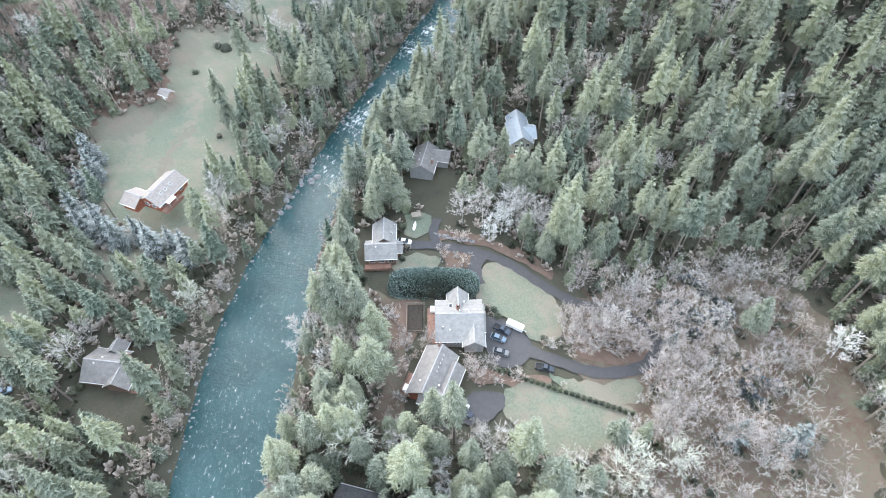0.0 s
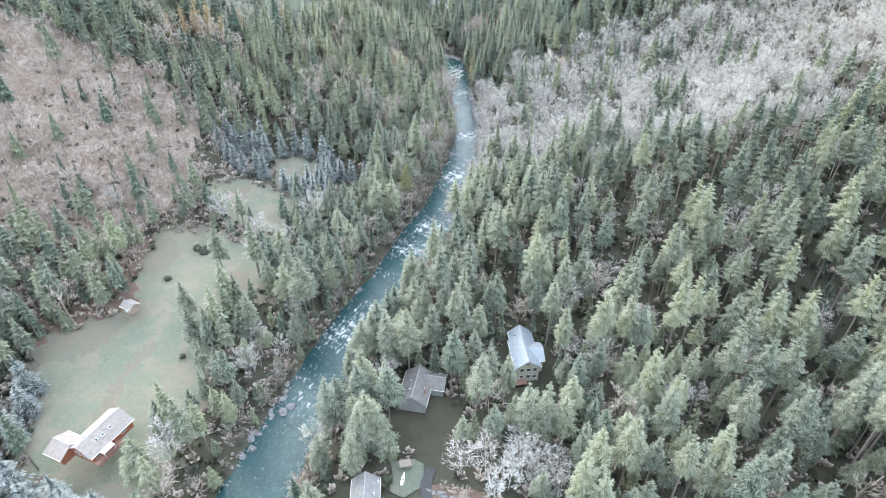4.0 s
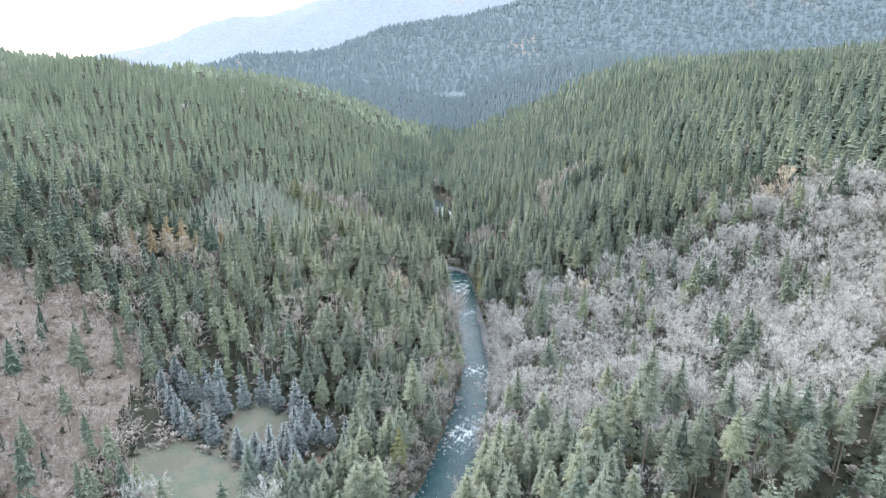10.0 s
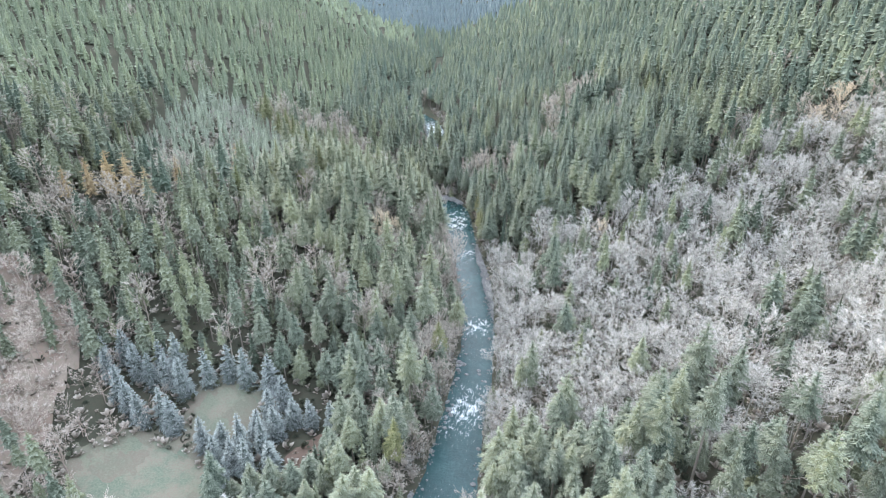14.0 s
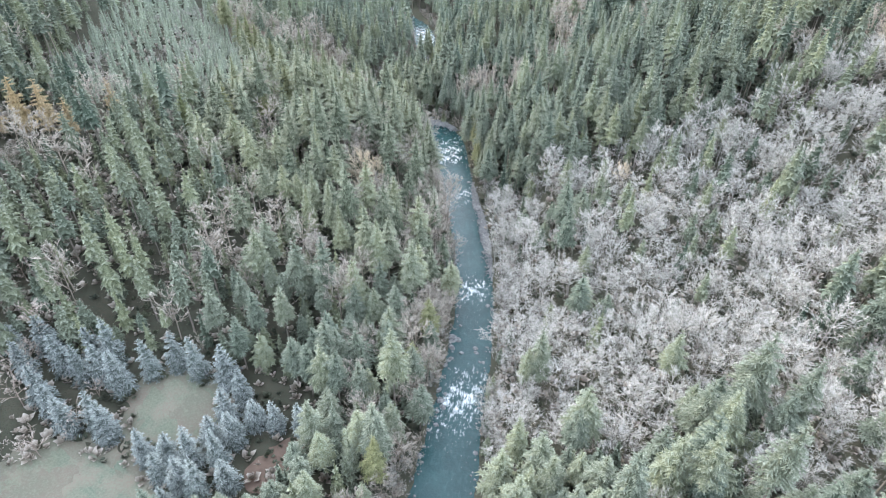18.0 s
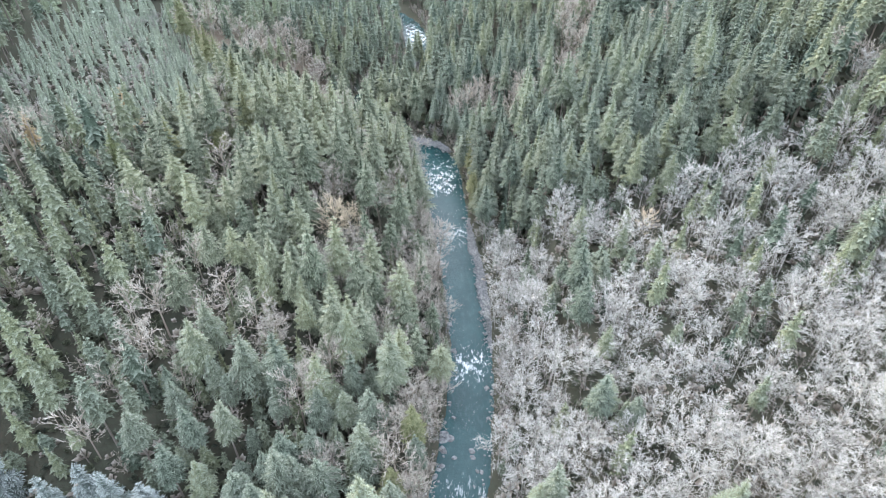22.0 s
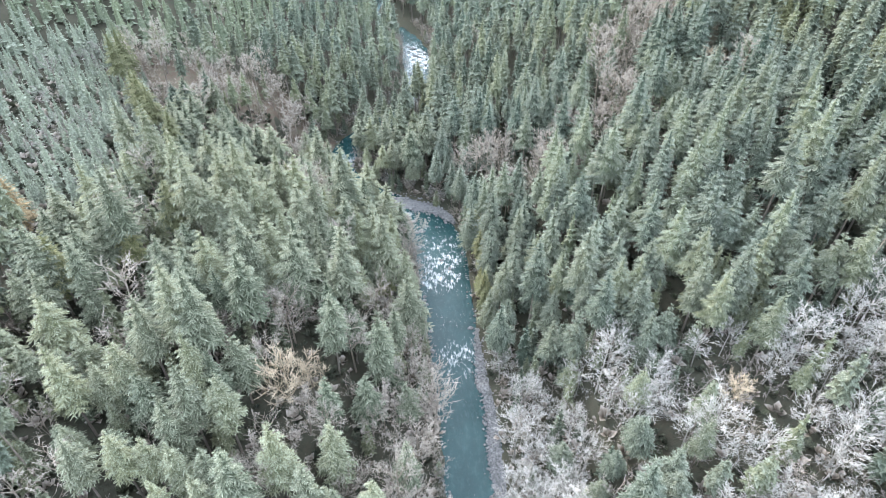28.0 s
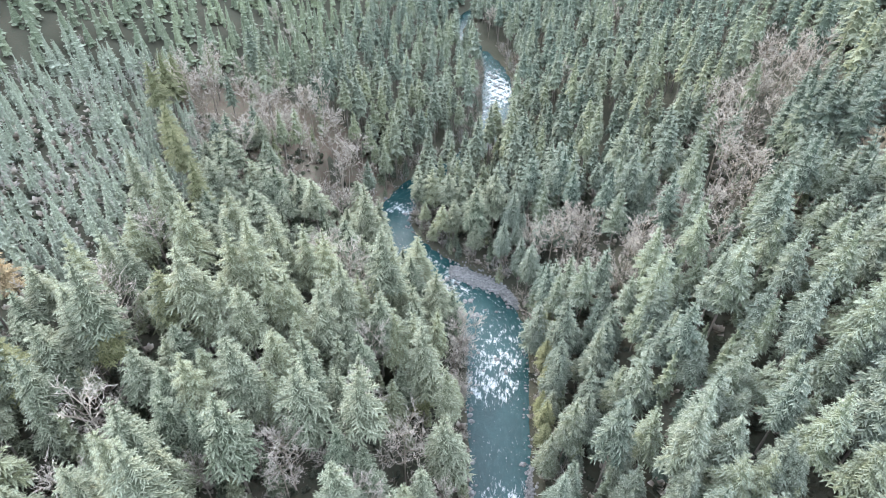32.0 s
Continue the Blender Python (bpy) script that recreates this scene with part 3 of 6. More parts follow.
patch("parking_lower", [(7.5, 66.5), (11, 69), (15, 70.5), (20.5, 69.5), (19.5, 65), (14, 61.5), (9.5, 62)], 0.56, M_DRIVE, "dark asphalt parking place by the lower house", "driveway", 0.7, 0.4)
strip("road_east", [(112, 100), (113, 85), (110, 70), (108, 61), (106, 48), (100, 30)], 3.6, 0.4, M_LITTER, "dirt road with wheel tracks through brush", "road")
patch("road_west", [(-141, 163), (-129, 160), (-127, 152), (-133, 149), (-143, 155)], 0.4, M_DRIVE, "grey asphalt lane at the edge of the wood", "road", 0.3)



# ---- far ridges, beyond the built valley ----
def ridge_z(x, y):
    top = np.interp(x, [-3500, -1500, -725, 277, 1200, 3000], [60, 115, 175, 400, 640, 900]) + wave(x, y, 700, 2.4) * 30 + wave(x, y, 190, 0.6) * 9
    return 30 + top * np.exp(-((y - 2900) / 560) ** 2)


def mountain_z(x, y):
    top = np.interp(x, [-4000, -2500, -760, 400, 2000, 4500], [120, 190, 640, 880, 1150, 1300]) + wave(x, y, 1100, 0.7) * 45 + wave(x, y, 300, 1.9) * 16
    return 20 + top * smooth(3000, 4500, y)


v, f = grid(np.arange(-3600, 4200, 45.0), np.arange(1900, 3700, 45.0), ridge_z)
tagged(new("backdrop_ridge", mesh_from("backdrop_ridge", v, f, [M_HAZE1], True)), "wooded ridge far up the valley, tinted and glowing faintly for haze", "ridge", kind="structure")
v, f = grid(np.arange(-4000, 4500, 60.0), np.arange(3000, 4700, 60.0), mountain_z)
tagged(new("backdrop_mountain", mesh_from("backdrop_mountain", v, f, [M_HAZE2], True)), "mountain slope with pale blue haze in its colour", "mountain", kind="structure")


# ---- trees: shapes ----
class Shape:
    def __init__(self):
        self.v, self.f, self.t, self.m = [], [], [], []

    def tri(self, pts, tips, mat=0):
        k = len(self.v)
        self.v += pts
        self.t += tips
        self.f.append((k, k + 1, k + 2))
        self.m.append(mat)

    def fan(self, pts, tips, faces, mat=0):
        k = len(self.v)
        self.v += pts
        self.t += tips
        for f in faces:
            self.f.append(tuple(k + q for q in f))
            self.m.append(mat)

    def cone(self, a, b, r0, r1, n, mat, tip0=0.0, tip1=0.0):
        a, b = np.array(a, float), np.array(b, float)
        d = (b - a) / np.linalg.norm(b - a)
        s = np.cross(d, [0.3, 0.9, 0.1])
        s /= np.linalg.norm(s)
        t = np.cross(d, s)
        ring = [(math.cos(6.2832 * k / n), math.sin(6.2832 * k / n)) for k in range(n)]
        if r1 <= 0:
            self.fan([tuple(a + r0 * (c * s + e * t)) for c, e in ring] + [tuple(b)], [tip0] * n + [tip1], [(k, (k + 1) % n, n) for k in range(n)], mat)
        else:
            pts = [tuple(a + r0 * (c * s + e * t)) for c, e in ring] + [tuple(b + r1 * (c * s + e * t)) for c, e in ring]
            fs = []
            for k in range(n):
                fs += [(k, (k + 1) % n, n + k), ((k + 1) % n, n + (k + 1) % n, n + k)]
            self.fan(pts, [tip0] * n + [tip1] * n, fs, mat)

    def arrays(self, mat=None):
        v, f, t, m = np.array(self.v), np.array(self.f), np.array(self.t), np.array(self.m)
        if mat is None:
            return v, f, t, m
        keep = f[m == mat]
        used, inv = np.unique(keep, return_inverse=True)
        return v[used], inv.reshape(keep.shape), t[used], np.zeros(len(keep), int)


def conifer(seed, H, R, base, tiers, per, level, droop=0.45, power=0.85):
    """A fir: whorls of drooping boughs round a straight trunk. level 3: feathered boughs, 2: forked ones, 1: plain ones."""
    r, s = random.Random(seed), Shape()
    s.cone((0, 0, -1.0), (0, 0, H * 0.97), 0.013 * H, 0.02, 5 if level > 1 else 3, 1)
    z0 = H * base
    n = 7 if level > 1 else 5
    s.cone((0, 0, z0 + 0.04 * H), (0, 0, H * 0.95), R * (0.40 if level > 1 else 0.55), 0, n, 0)
    lop = [r.uniform(0.86, 1.08) for k in range(6)]
    for i in range(tiers):
        u = min(max((i + r.uniform(-0.3, 0.3)) / tiers, 0.0), 0.985)
        zt = z0 + (H - z0) * u
        rad = R * (1 - u) ** power * (0.72 + 0.28 * min(1, u * 5 + 0.2))
        a0 = r.uniform(0, 6.28)
        k = max(4, round(per * (0.5 + 0.5 * (1 - u))))
        for j in range(k):
            a = a0 + 6.2832 * (j + r.uniform(-0.4, 0.4)) / k
            z = min(zt + r.uniform(-0.7, 0.7) * (H - z0) / tiers, H * 0.985)
            L = max(0.35, rad * r.uniform(0.66, 1.16) * lop[int(a / 1.0472) % 6])
            dz = L * (droop * (1 - 0.95 * u) + r.uniform(-0.12, 0.12)) - 0.3 * u * L
            ca, sa = math.cos(a), math.sin(a)
            bend = r.uniform(-0.12, 0.12) * L

            def at(q, side, down):
                side = side + bend * q
                return (ca * q * L - sa * side, sa * q * L + ca * side, z - down)

            def sag(q):
                return dz * (1.45 * q - 0.45 * q * q) - 0.10 * L * (1 - q)

            if level == 3:
                w = 0.05 * L
                pts = [at(0.02, w, sag(0)), at(0.02, -w, sag(0)), at(r.uniform(0.98, 1.06), 0, sag(1) - 0.05 * L)]
                tips, fs = [0.0, 0.0, 1.0], [(0, 1, 2)]
                for q, reach in ((0.26, 0.34), (0.48, 0.36), (0.70, 0.30), (0.86, 0.19)):
                    for sd in (1, -1):
                        m = len(pts)
                        e = reach * L * r.uniform(0.75, 1.2)
                        pts += [at(q - 0.13, 0, sag(q - 0.13)), at(q + 0.08, 0, sag(q + 0.08) - 0.02 * L), at(q + 0.2 + r.uniform(-0.05, 0.06), sd * e, sag(q + 0.14) + 0.22 * e)]
                        tips += [0.1 + 0.35 * q, 0.2 + 0.4 * q, 0.72 + 0.3 * q]
                        fs.append((m, m + 1, m + 2) if sd < 0 else (m, m + 2, m + 1))
                s.fan(pts, tips, fs)
            elif level == 2:
                wl, wr = L * r.uniform(0.26, 0.42), L * r.uniform(0.26, 0.42)
                s.fan([at(0.04, 0, sag(0)), at(0.6, 0, sag(0.6) - 0.05 * L), at(1.03, 0, sag(1)), at(r.uniform(0.6, 0.8), wl, sag(0.75) + 0.25 * wl), at(r.uniform(0.6, 0.8), -wr, sag(0.75) + 0.25 * wr),
                       at(r.uniform(0.3, 0.42), wl * 0.95, sag(0.4) + 0.3 * wl), at(r.uniform(0.3, 0.42), -wr * 0.95, sag(0.4) + 0.3 * wr)],
                      [0.05, 0.45, 0.9, 0.82, 0.82, 0.62, 0.62], [(0, 1, 5), (0, 6, 1), (0, 1, 3), (0, 4, 1), (0, 2, 1)])
            else:
                w = L * r.uniform(0.32, 0.5)
                s.fan([at(0.04, 0, sag(0)), at(1.0, 0, sag(1)), at(0.62, w, sag(0.75) + 0.2 * w), at(0.62, -w, sag(0.75) + 0.2 * w)], [0.15, 0.62, 0.55, 0.55], [(0, 1, 2), (0, 3, 1)])
    s.t = [t * (0.72 + 0.42 * min(max((v[2] - z0) / (H - z0), 0.0), 1.0)) for v, t in zip(s.v, s.t)]  # tips paler up the crown: frost, plus top light put into the colour
    return s


def bare(seed, H, R, limbs, subs, twigs_n, thin, low=0.3, stems=1):
    """A leafless tree: rising forked limbs, side shoots and rimed twigs, all thin wedges."""
    r, s = random.Random(seed), Shape()

    def wedge(a, b, w, tip0, tip1, mat=0):
        d = b - a
        side = np.cross(d, [r.uniform(-1, 1), r.uniform(-1, 1), r.uniform(-1, 1)])
        side *= w / (np.linalg.norm(side) + 1e-6)
        s.tri([tuple(a - side), tuple(a + side), tuple(b)], [tip0, tip0, tip1], mat)

    for st in range(stems):
        lean = np.array([r.uniform(-1, 1), r.uniform(-1, 1), 0]) * (0.08 if stems == 1 else 0.3) * H
        top = np.array([0, 0, H * r.uniform(0.85, 1.0)]) + lean
        s.cone((0, 0, -0.8), tuple(top * 0.98), 0.011 * H * (1.3 if stems == 1 else 0.8), 0.05, 4, 1, 0.1, 0.5)
        for i in range(limbs):
            u = low + (0.95 - low) * (i + r.uniform(0, 0.8)) / limbs
            p = top * u
            a = i * 2.4 + r.uniform(-0.5, 0.5) + st
            L = R * (1.1 - 0.5 * abs(u - 0.5) / 0.5) * r.uniform(0.75, 1.25)
            rise = r.uniform(0.45, 1.05)
            e = p + np.array([math.cos(a) * L * 0.85, math.sin(a) * L * 0.85, L * rise])
            e[2] = min(e[2], H * 1.06)
            wedge(p, e, thin * 1.7, 0.15, 0.6)
            ax = (e - p) / (np.linalg.norm(e - p) + 1e-6)
            for j in range(subs):
                f = (j + r.uniform(0.2, 1.0)) / subs
                q = p + (e - p) * (0.28 + 0.7 * f)
                out = np.cross(ax, [r.uniform(-1, 1), r.uniform(-1, 1), r.uniform(-1, 1)])
                out /= np.linalg.norm(out) + 1e-6
                dirn = ax * 0.75 + out * r.uniform(0.5, 0.95) + np.array([0, 0, 0.25])
                q2 = q + dirn * L * r.uniform(0.28, 0.46) * (1.15 - 0.4 * f)
                wedge(q, q2, thin * 1.15, 0.4, 0.8)
                for k in range(twigs_n):
                    g = (k + r.uniform(0.3, 1.0)) / twigs_n
                    b = q + (q2 - q) * (0.25 + 0.75 * g)
                    c = b + (dirn * 0.45 + np.array([r.uniform(-1, 1), r.uniform(-1, 1), r.uniform(-0.35, 0.8)])) * R * r.uniform(0.12, 0.26)
                    wedge(b, c, thin * 0.85, r.uniform(0.6, 0.9), 1.0)
    return s


def scatter(name, shapes, x, y, z, size, height, tone, mats, label, category, seed):
    """Many trees in one mesh; every tree turned and sized by itself."""
    rng = np.random.default_rng(seed)
    pick = rng.integers(0, len(shapes), len(x))
    V, F, T, A, Mi, off = [], [], [], [], [], 0
    for k, sh in enumerate(shapes):
        idx = np.nonzero(pick == k)[0]
        if not len(idx):
            continue
        v, f, t, m = sh.arrays()
        a = rng.uniform(0, 6.283, len(idx))
        ca, sa = np.cos(a)[:, None] * size[idx, None], np.sin(a)[:, None] * size[idx, None]
        vx = v[None, :, 0] * ca - v[None, :, 1] * sa + x[idx, None]
        vy = v[None, :, 0] * sa + v[None, :, 1] * ca + y[idx, None]
        vz = v[None, :, 2] * height[idx, None] + z[idx, None]
        V.append(np.stack([vx.ravel(), vy.ravel(), vz.ravel()], 1))
        F.append((f[None] + (np.arange(len(idx)) * len(v))[:, None, None] + off).reshape(-1, 3))
        T.append(np.tile(t, len(idx)))
        A.append(np.repeat(tone[idx], len(v)))
        Mi.append(np.tile(m, len(idx)))
        off += len(idx) * len(v)
    if not V:
        return None
    me = mesh_from(name, np.vstack(V), np.vstack(F), mats, False, np.concatenate(Mi), {"tip": np.concatenate(T), "tone": np.concatenate(A)})
    return tagged(new(name, me), label, category, kind="stuff")


# ---- where trees grow ----
HOUSE_SPOTS = [(3, 141, 7), (4, 150, 8), (33, 150, 7), (9, 91, 12), (2, 74, 11), (-15, 120, 11), (-14, 108, 6), (0, 160, 9), (-1, 149, 8), (34, 172, 10), (34, 160, 8), (-90, 141, 12), (-86, 128, 8), (-88, 79, 10), (-86, 67, 8), (-78, 76, 6), (-106, 199, 4), (-17, 41, 7), (-117, 74, 6),
               (20, 85, 7), (32, 77, 4), (-4, 130, 5), (2, 106, 14), (-4, 94, 6), (31, 72, 3), (43, 68, 3)]


def tree_sites(x0, x1, y0, y1, cell, seed, jitter=0.42):
    rng = np.random.default_rng(seed)
    X, Y = np.meshgrid(np.arange(x0, x1, cell), np.arange(y0, y1, cell))
    X = X + (np.arange(X.shape[0]) % 2)[:, None] * cell / 2
    x = X.ravel() + rng.uniform(-jitter, jitter, X.size) * cell
    y = Y.ravel() + rng.uniform(-jitter, jitter, X.size) * cell
    return x, y, rng


def line_gap(x, y):
    """Distance from the middle line of the valley's near stretch."""
    yy = np.clip(y, 60, 400)
    return np.hypot(x - 8, y - yy)


def clear_of(x, y):
    ok = river_gap(x, y) > 1.5
    for pts in MEADOWS.values():
        ok &= ~inside(x, y, grown(pts, 1.0))
    ok &= ~inside(x, y, SOILS["soil_bed"])
    for hx, hy, hr in HOUSE_SPOTS:
        ok &= np.hypot(x - hx, y - hy) > hr
    ok &= ~inside(x, y, [(-14, 60), (-14, 112), (-6, 137), (4, 135), (22, 119), (40, 100), (36, 84), (58, 76), (56, 62), (40, 50), (20, 52), (6, 58)])
    for d in DRIVES + [[(112, 100), (113, 85), (110, 70), (108, 61), (106, 48), (100, 30)]]:
        p = spline([(*q, 0) for q in d], 2.0)
        for q in p:
            ok &= np.hypot(x - q[0], y - q[1]) > 4.2
    return ok


def blob(x, y, cx, cy, rx, ry):
    return np.exp(-(((x - cx) / rx) ** 2 + ((y - cy) / ry) ** 2) ** 2)


ALDER_EDGE = [(22, 286), (45, 284), (58, 273), (82, 258), (102, 254), (140, 249), (175, 256), (232, 275), (238, 380), (222, 414), (185, 430), (146, 415), (116, 404), (88, 408), (68, 404), (42, 424), (30, 418), (30, 330)]
FROST_EDGE = [(-152, 428), (-158, 508), (-150, 562), (-128, 590), (-90, 552), (-74, 507), (-73, 464), (-98, 438)]
BLUES = [(-113, 129), (-108, 127), (-101, 126), (-93, 124), (-86, 121), (-77, 117), (-124, 163), (-120, 150), (-121, 156), (-117, 134)]
LARCHES = [(-140, 392, 0.9), (-133, 396, 1.05), (-127, 399, 1.0), (-121, 401, 0.8), (-147, 386, 0.75), (-130, 404, 0.8), (-137, 400, 0.7), (-95, 452, 0.9), (-118, 428, 0.75)]
TANS = [(-16, 401, 1.2), (-11, 406, 0.8), (124, 515, 1.0), (205, 421, 1.1), (197, 424, 0.9), (86, 392, 0.7)]
BEND_EDGE = [(-118, 588), (-73, 585), (-40, 576), (-22, 555), (-26, 528), (-57, 518), (-90, 535)]


def woods(x, y, rng):
    """The kind of tree at each place: 0 fir, 1 frosted young spruce, 2 frosted alder, 3 reddish bare tree, 4 brown bare tree, -1 none."""
    axis = np.interp(y, [0, 100, 200, 300, 400, 500, 560, 700, 900, 1300], [-53, -51, -25, 12, 27, 18, 8, 16, 25, 60])
    s, gap = x - axis, river_gap(x, y)
    ragged = wave(x, y, 55, 0.9) * 0.25 + wave(x, y, 21, 2.9) * 0.2
    q = rng.uniform(0, 1, len(x))
    kind = np.zeros(len(x), int)
    jx, jy = x + ragged * 14, y + ragged * 14
    alder = inside(jx, jy, ALDER_EDGE)
    for ix, iy, ir in ((121, 303, 13), (74, 278, 12), (54, 256, 12), (150, 400, 9), (95, 345, 7), (60, 330, 6), (130, 360, 7), (80, 395, 6), (160, 330, 9)):
        alder &= np.hypot(jx - ix, jy - iy) > ir
    kind[alder & (q < 0.95 - 0.3 * smooth(345, 405, y))] = 2
    gully = spline([(41, 519, 0), (52, 507, 0), (68, 497, 0), (86, 517, 0), (99, 549, 0), (115, 565, 0), (130, 600, 0)], 4.0)
    near_gully = np.min(np.hypot(jx[:, None] - gully[None, :, 0], jy[:, None] - gully[None, :, 1]), axis=1) if len(x) else s
    kind[(near_gully < 13) & (q < 0.85)] = 4
    kind[q < 0.75 * blob(x, y, 190, 432, 40, 12)] = 4
    kind[(s < 0) & (gap < 24 + ragged * 18) & (y > 372) & (y < 448) & (q < 0.7)] = 4
    kind[q < 0.6 * blob(jx, jy, -52, 357, 46, 14)] = 4
    rose = blob(x, y, -172, 288, 80, 58) + blob(x, y, -150, 222, 34, 30) * 0.25
    kind[q < 0.95 * np.clip(rose + ragged * 0.5 * rose, 0, 1)] = 3
    mixed = np.where(s < 0, smooth(250, 320, y) * (1 - smooth(440, 520, y)) * smooth(-300, -120, s), 0)
    kind[(kind == 0) & (q < mixed * np.clip(0.27 + ragged * 0.85, 0.04, 0.75))] = 4
    kind[inside(jx, jy, FROST_EDGE)] = 1
    bend = inside(jx, jy, BEND_EDGE)
    kind[bend & (q < 0.75)] = 4
    kind[bend & (q > 0.93)] = -1
    kind[(gap < 9) & (y > 270) & (y < 480) & (s < 0) & (q < 0.6)] = 4
    kind[(gap < 6) & (y > 300) & (y < 420) & (s > 0)] = 2
    brush = np.where((y < 112) & (x > 40), 1.0 - smooth(104, 118, x), 0)
    kind[(brush > 0) & (q < 0.9 * brush)] = np.where(wave(x, y, 30, 0.2) > 0.55, 2, np.where(wave(x, y, 17, 1.2) > 0.0, 3, 4))[(brush > 0) & (q < 0.9 * brush)]
    near_home = (y < 260) & (kind == 0)
    yard = (x > 36) & (x < 72) & (y > 58) & (y < 104)
    kind[yard & (kind == 0)] = 3
    kind[near_home & (q < 0.06 + 0.18 * (gap < 8))] = 4
    kind[near_home & (q > 0.93)] = 2
    kind[blob(x, y, 26, 128, 16, 10) > q * 0.9] = 2
    kind[(blob(x, y, -70, 299, 46, 24) + blob(x, y, -54, 285, 14, 10)) > 0.35] = -1
    for tx_, ty_ in BLUES:
        kind[np.hypot(x - tx_, y - ty_) < 6.5] = -1
    for tx_, ty_, tr_ in LARCHES + TANS:
        kind[np.hypot(x - tx_, y - ty_) < 7.0] = -1
        kind[(np.abs(x - tx_) < 5) & (y > ty_ - 22) & (y < ty_) & (kind == 0)] = 4
    return kind


def in_view_wedge(x, y):
    return (y > 18) & (np.abs(x - 5) < 118 + 0.74 * (y - 45))


x, y, rng = tree_sites(-260, 280, 18, 620, 6.2, 11)
keep = in_view_wedge(x, y) & (line_gap(x, y) < 215)
x, y = x[keep], y[keep]
keep = clear_of(x, y)
x, y = x[keep], y[keep]
kind = woods(x, y, rng)
thin_out = rng.uniform(0, 1, len(x))
big_left = (kind == 0) & (y > 412) & (y < 520) & (x < 22) & (x > -110)
big_right = (kind == 0) & (y > 425) & (y < 600) & (x > 36)
keep = ~((kind == 0) & (x > 0) & (y < 250) & (thin_out < 0.2)) & ~(big_left & (thin_out < 0.06)) & ~((kind == 0) & (thin_out < 0.05)) & ~((kind == 0) & (y < 300) & (river_gap(x, y) < 5.0))
x, y, kind = x[keep], y[keep], kind[keep]
z = ground_z(x, y) - 0.2
tone = rng.uniform(0, 1, len(x))
tall = np.clip(rng.normal(0.88, 0.2, len(x)), 0.38, 1.22)
size = np.clip(0.25 + 0.75 * tall + rng.uniform(-0.16, 0.16, len(x)), 0.45, 1.2)
big_left = (kind == 0) & (y > 412) & (y < 520) & (x < 22) & (x > -110)
tall[big_left] *= 1.12
size[big_left] *= 1.12
big_right = (kind == 0) & (y > 425) & (y < 600) & (x > 36)
size[big_right] *= 0.95
below_bend = (kind == 0) & (y > 486) & (y < 540) & (x > -100) & (x < -22)
tall[below_bend] *= 0.65
front = (x > -124) & (x < -70) & (y > 92) & (y < 120) & (kind == 0)
tall[front] *= 0.8
size[front] *= 0.9
low_edge = (x > -118) & (x < -22) & (y > 238) & (y < 290) & (kind == 0)
brushy = (x > 40) & (x < 116) & (y < 112) & (kind > 1)
far_out = (line_gap(x, y) > 150) & (kind == 0)
size[far_out] *= 1.15
leafless = kind == 2
size[leafless] *= 1.1
size[kind == 1] *= 0.72
tall[kind == 1] *= 0.85
tall[brushy] *= 0.55
size[brushy] *= 0.72
tall[low_edge] *= 0.8
tall[(kind == 4) & (y > 300)] *= 1.25
size[(kind == 4) & (y > 300)] *= 1.2
tall[(kind == 0) & (x > -38) & (x < 15) & (y > 338) & (y < 476)] *= 1.2
tall[(kind == 0) & (x > 36) & (y > 400)] *= 1.12
size[low_edge] *= 0.88
near = np.abs(x - (6 + 0.03 * y))

FIRS = [conifer(20 + k, H, R, b, 16, 11, 3, dr, 0.80) for k, (H, R, b, dr) in enumerate([(26, 4.9, 0.46, 0.34), (29, 4.8, 0.50, 0.28), (24, 5.2, 0.40, 0.40), (27, 4.5, 0.48, 0.32), (21, 4.9, 0.32, 0.40), (25, 4.4, 0.42, 0.36)])]
FIRS_MID = [conifer(40 + k, H, R, b, 12, 9, 2, dr, 0.80) for k, (H, R, b, dr) in enumerate([(26, 4.9, 0.46, 0.46), (28, 4.7, 0.50, 0.42), (24, 5.1, 0.40, 0.5), (26, 4.5, 0.48, 0.44), (21, 4.8, 0.34, 0.5)])]
FIRS_TALL = [conifer(30 + k, H, R, b, 14, 11, 3, dr, 0.78) for k, (H, R, b, dr) in enumerate([(32, 4.4, 0.54, 0.34), (35, 4.3, 0.60, 0.28), (29, 4.6, 0.50, 0.40), (33, 4.0, 0.56, 0.32), (25, 4.3, 0.42, 0.38)])]
SPRUCE = [conifer(60 + k, H, R, 0.04, 14, 10, 2, 0.28, 0.85) for k, (H, R) in enumerate([(11, 3.7), (12.5, 3.8), (9.5, 3.4)])]
ALDERS = [bare(80 + k, H, R, 16, 8, 6, 0.055, lo) for k, (H, R, lo) in enumerate([(16, 4.4, 0.34), (18, 4.6, 0.40), (15, 4.5, 0.30), (17, 4.2, 0.42), (14, 4.4, 0.32), (19, 4.3, 0.42)])]
ALDERS_OPEN = [bare(85 + k, H, R, 11, 6, 5, 0.07, lo) for k, (H, R, lo) in enumerate([(17, 4.2, 0.42), (15, 4.4, 0.36), (18, 4.0, 0.5)])]
LOWBARE = [bare(95 + k, 8, 3.4, 7, 5, 5, 0.065, 0.2) for k in range(3)]
SHRUBS = [bare(90 + k, 7.0, 3.2, 5, 4, 4, 0.065, 0.12, 3) for k in range(3)]

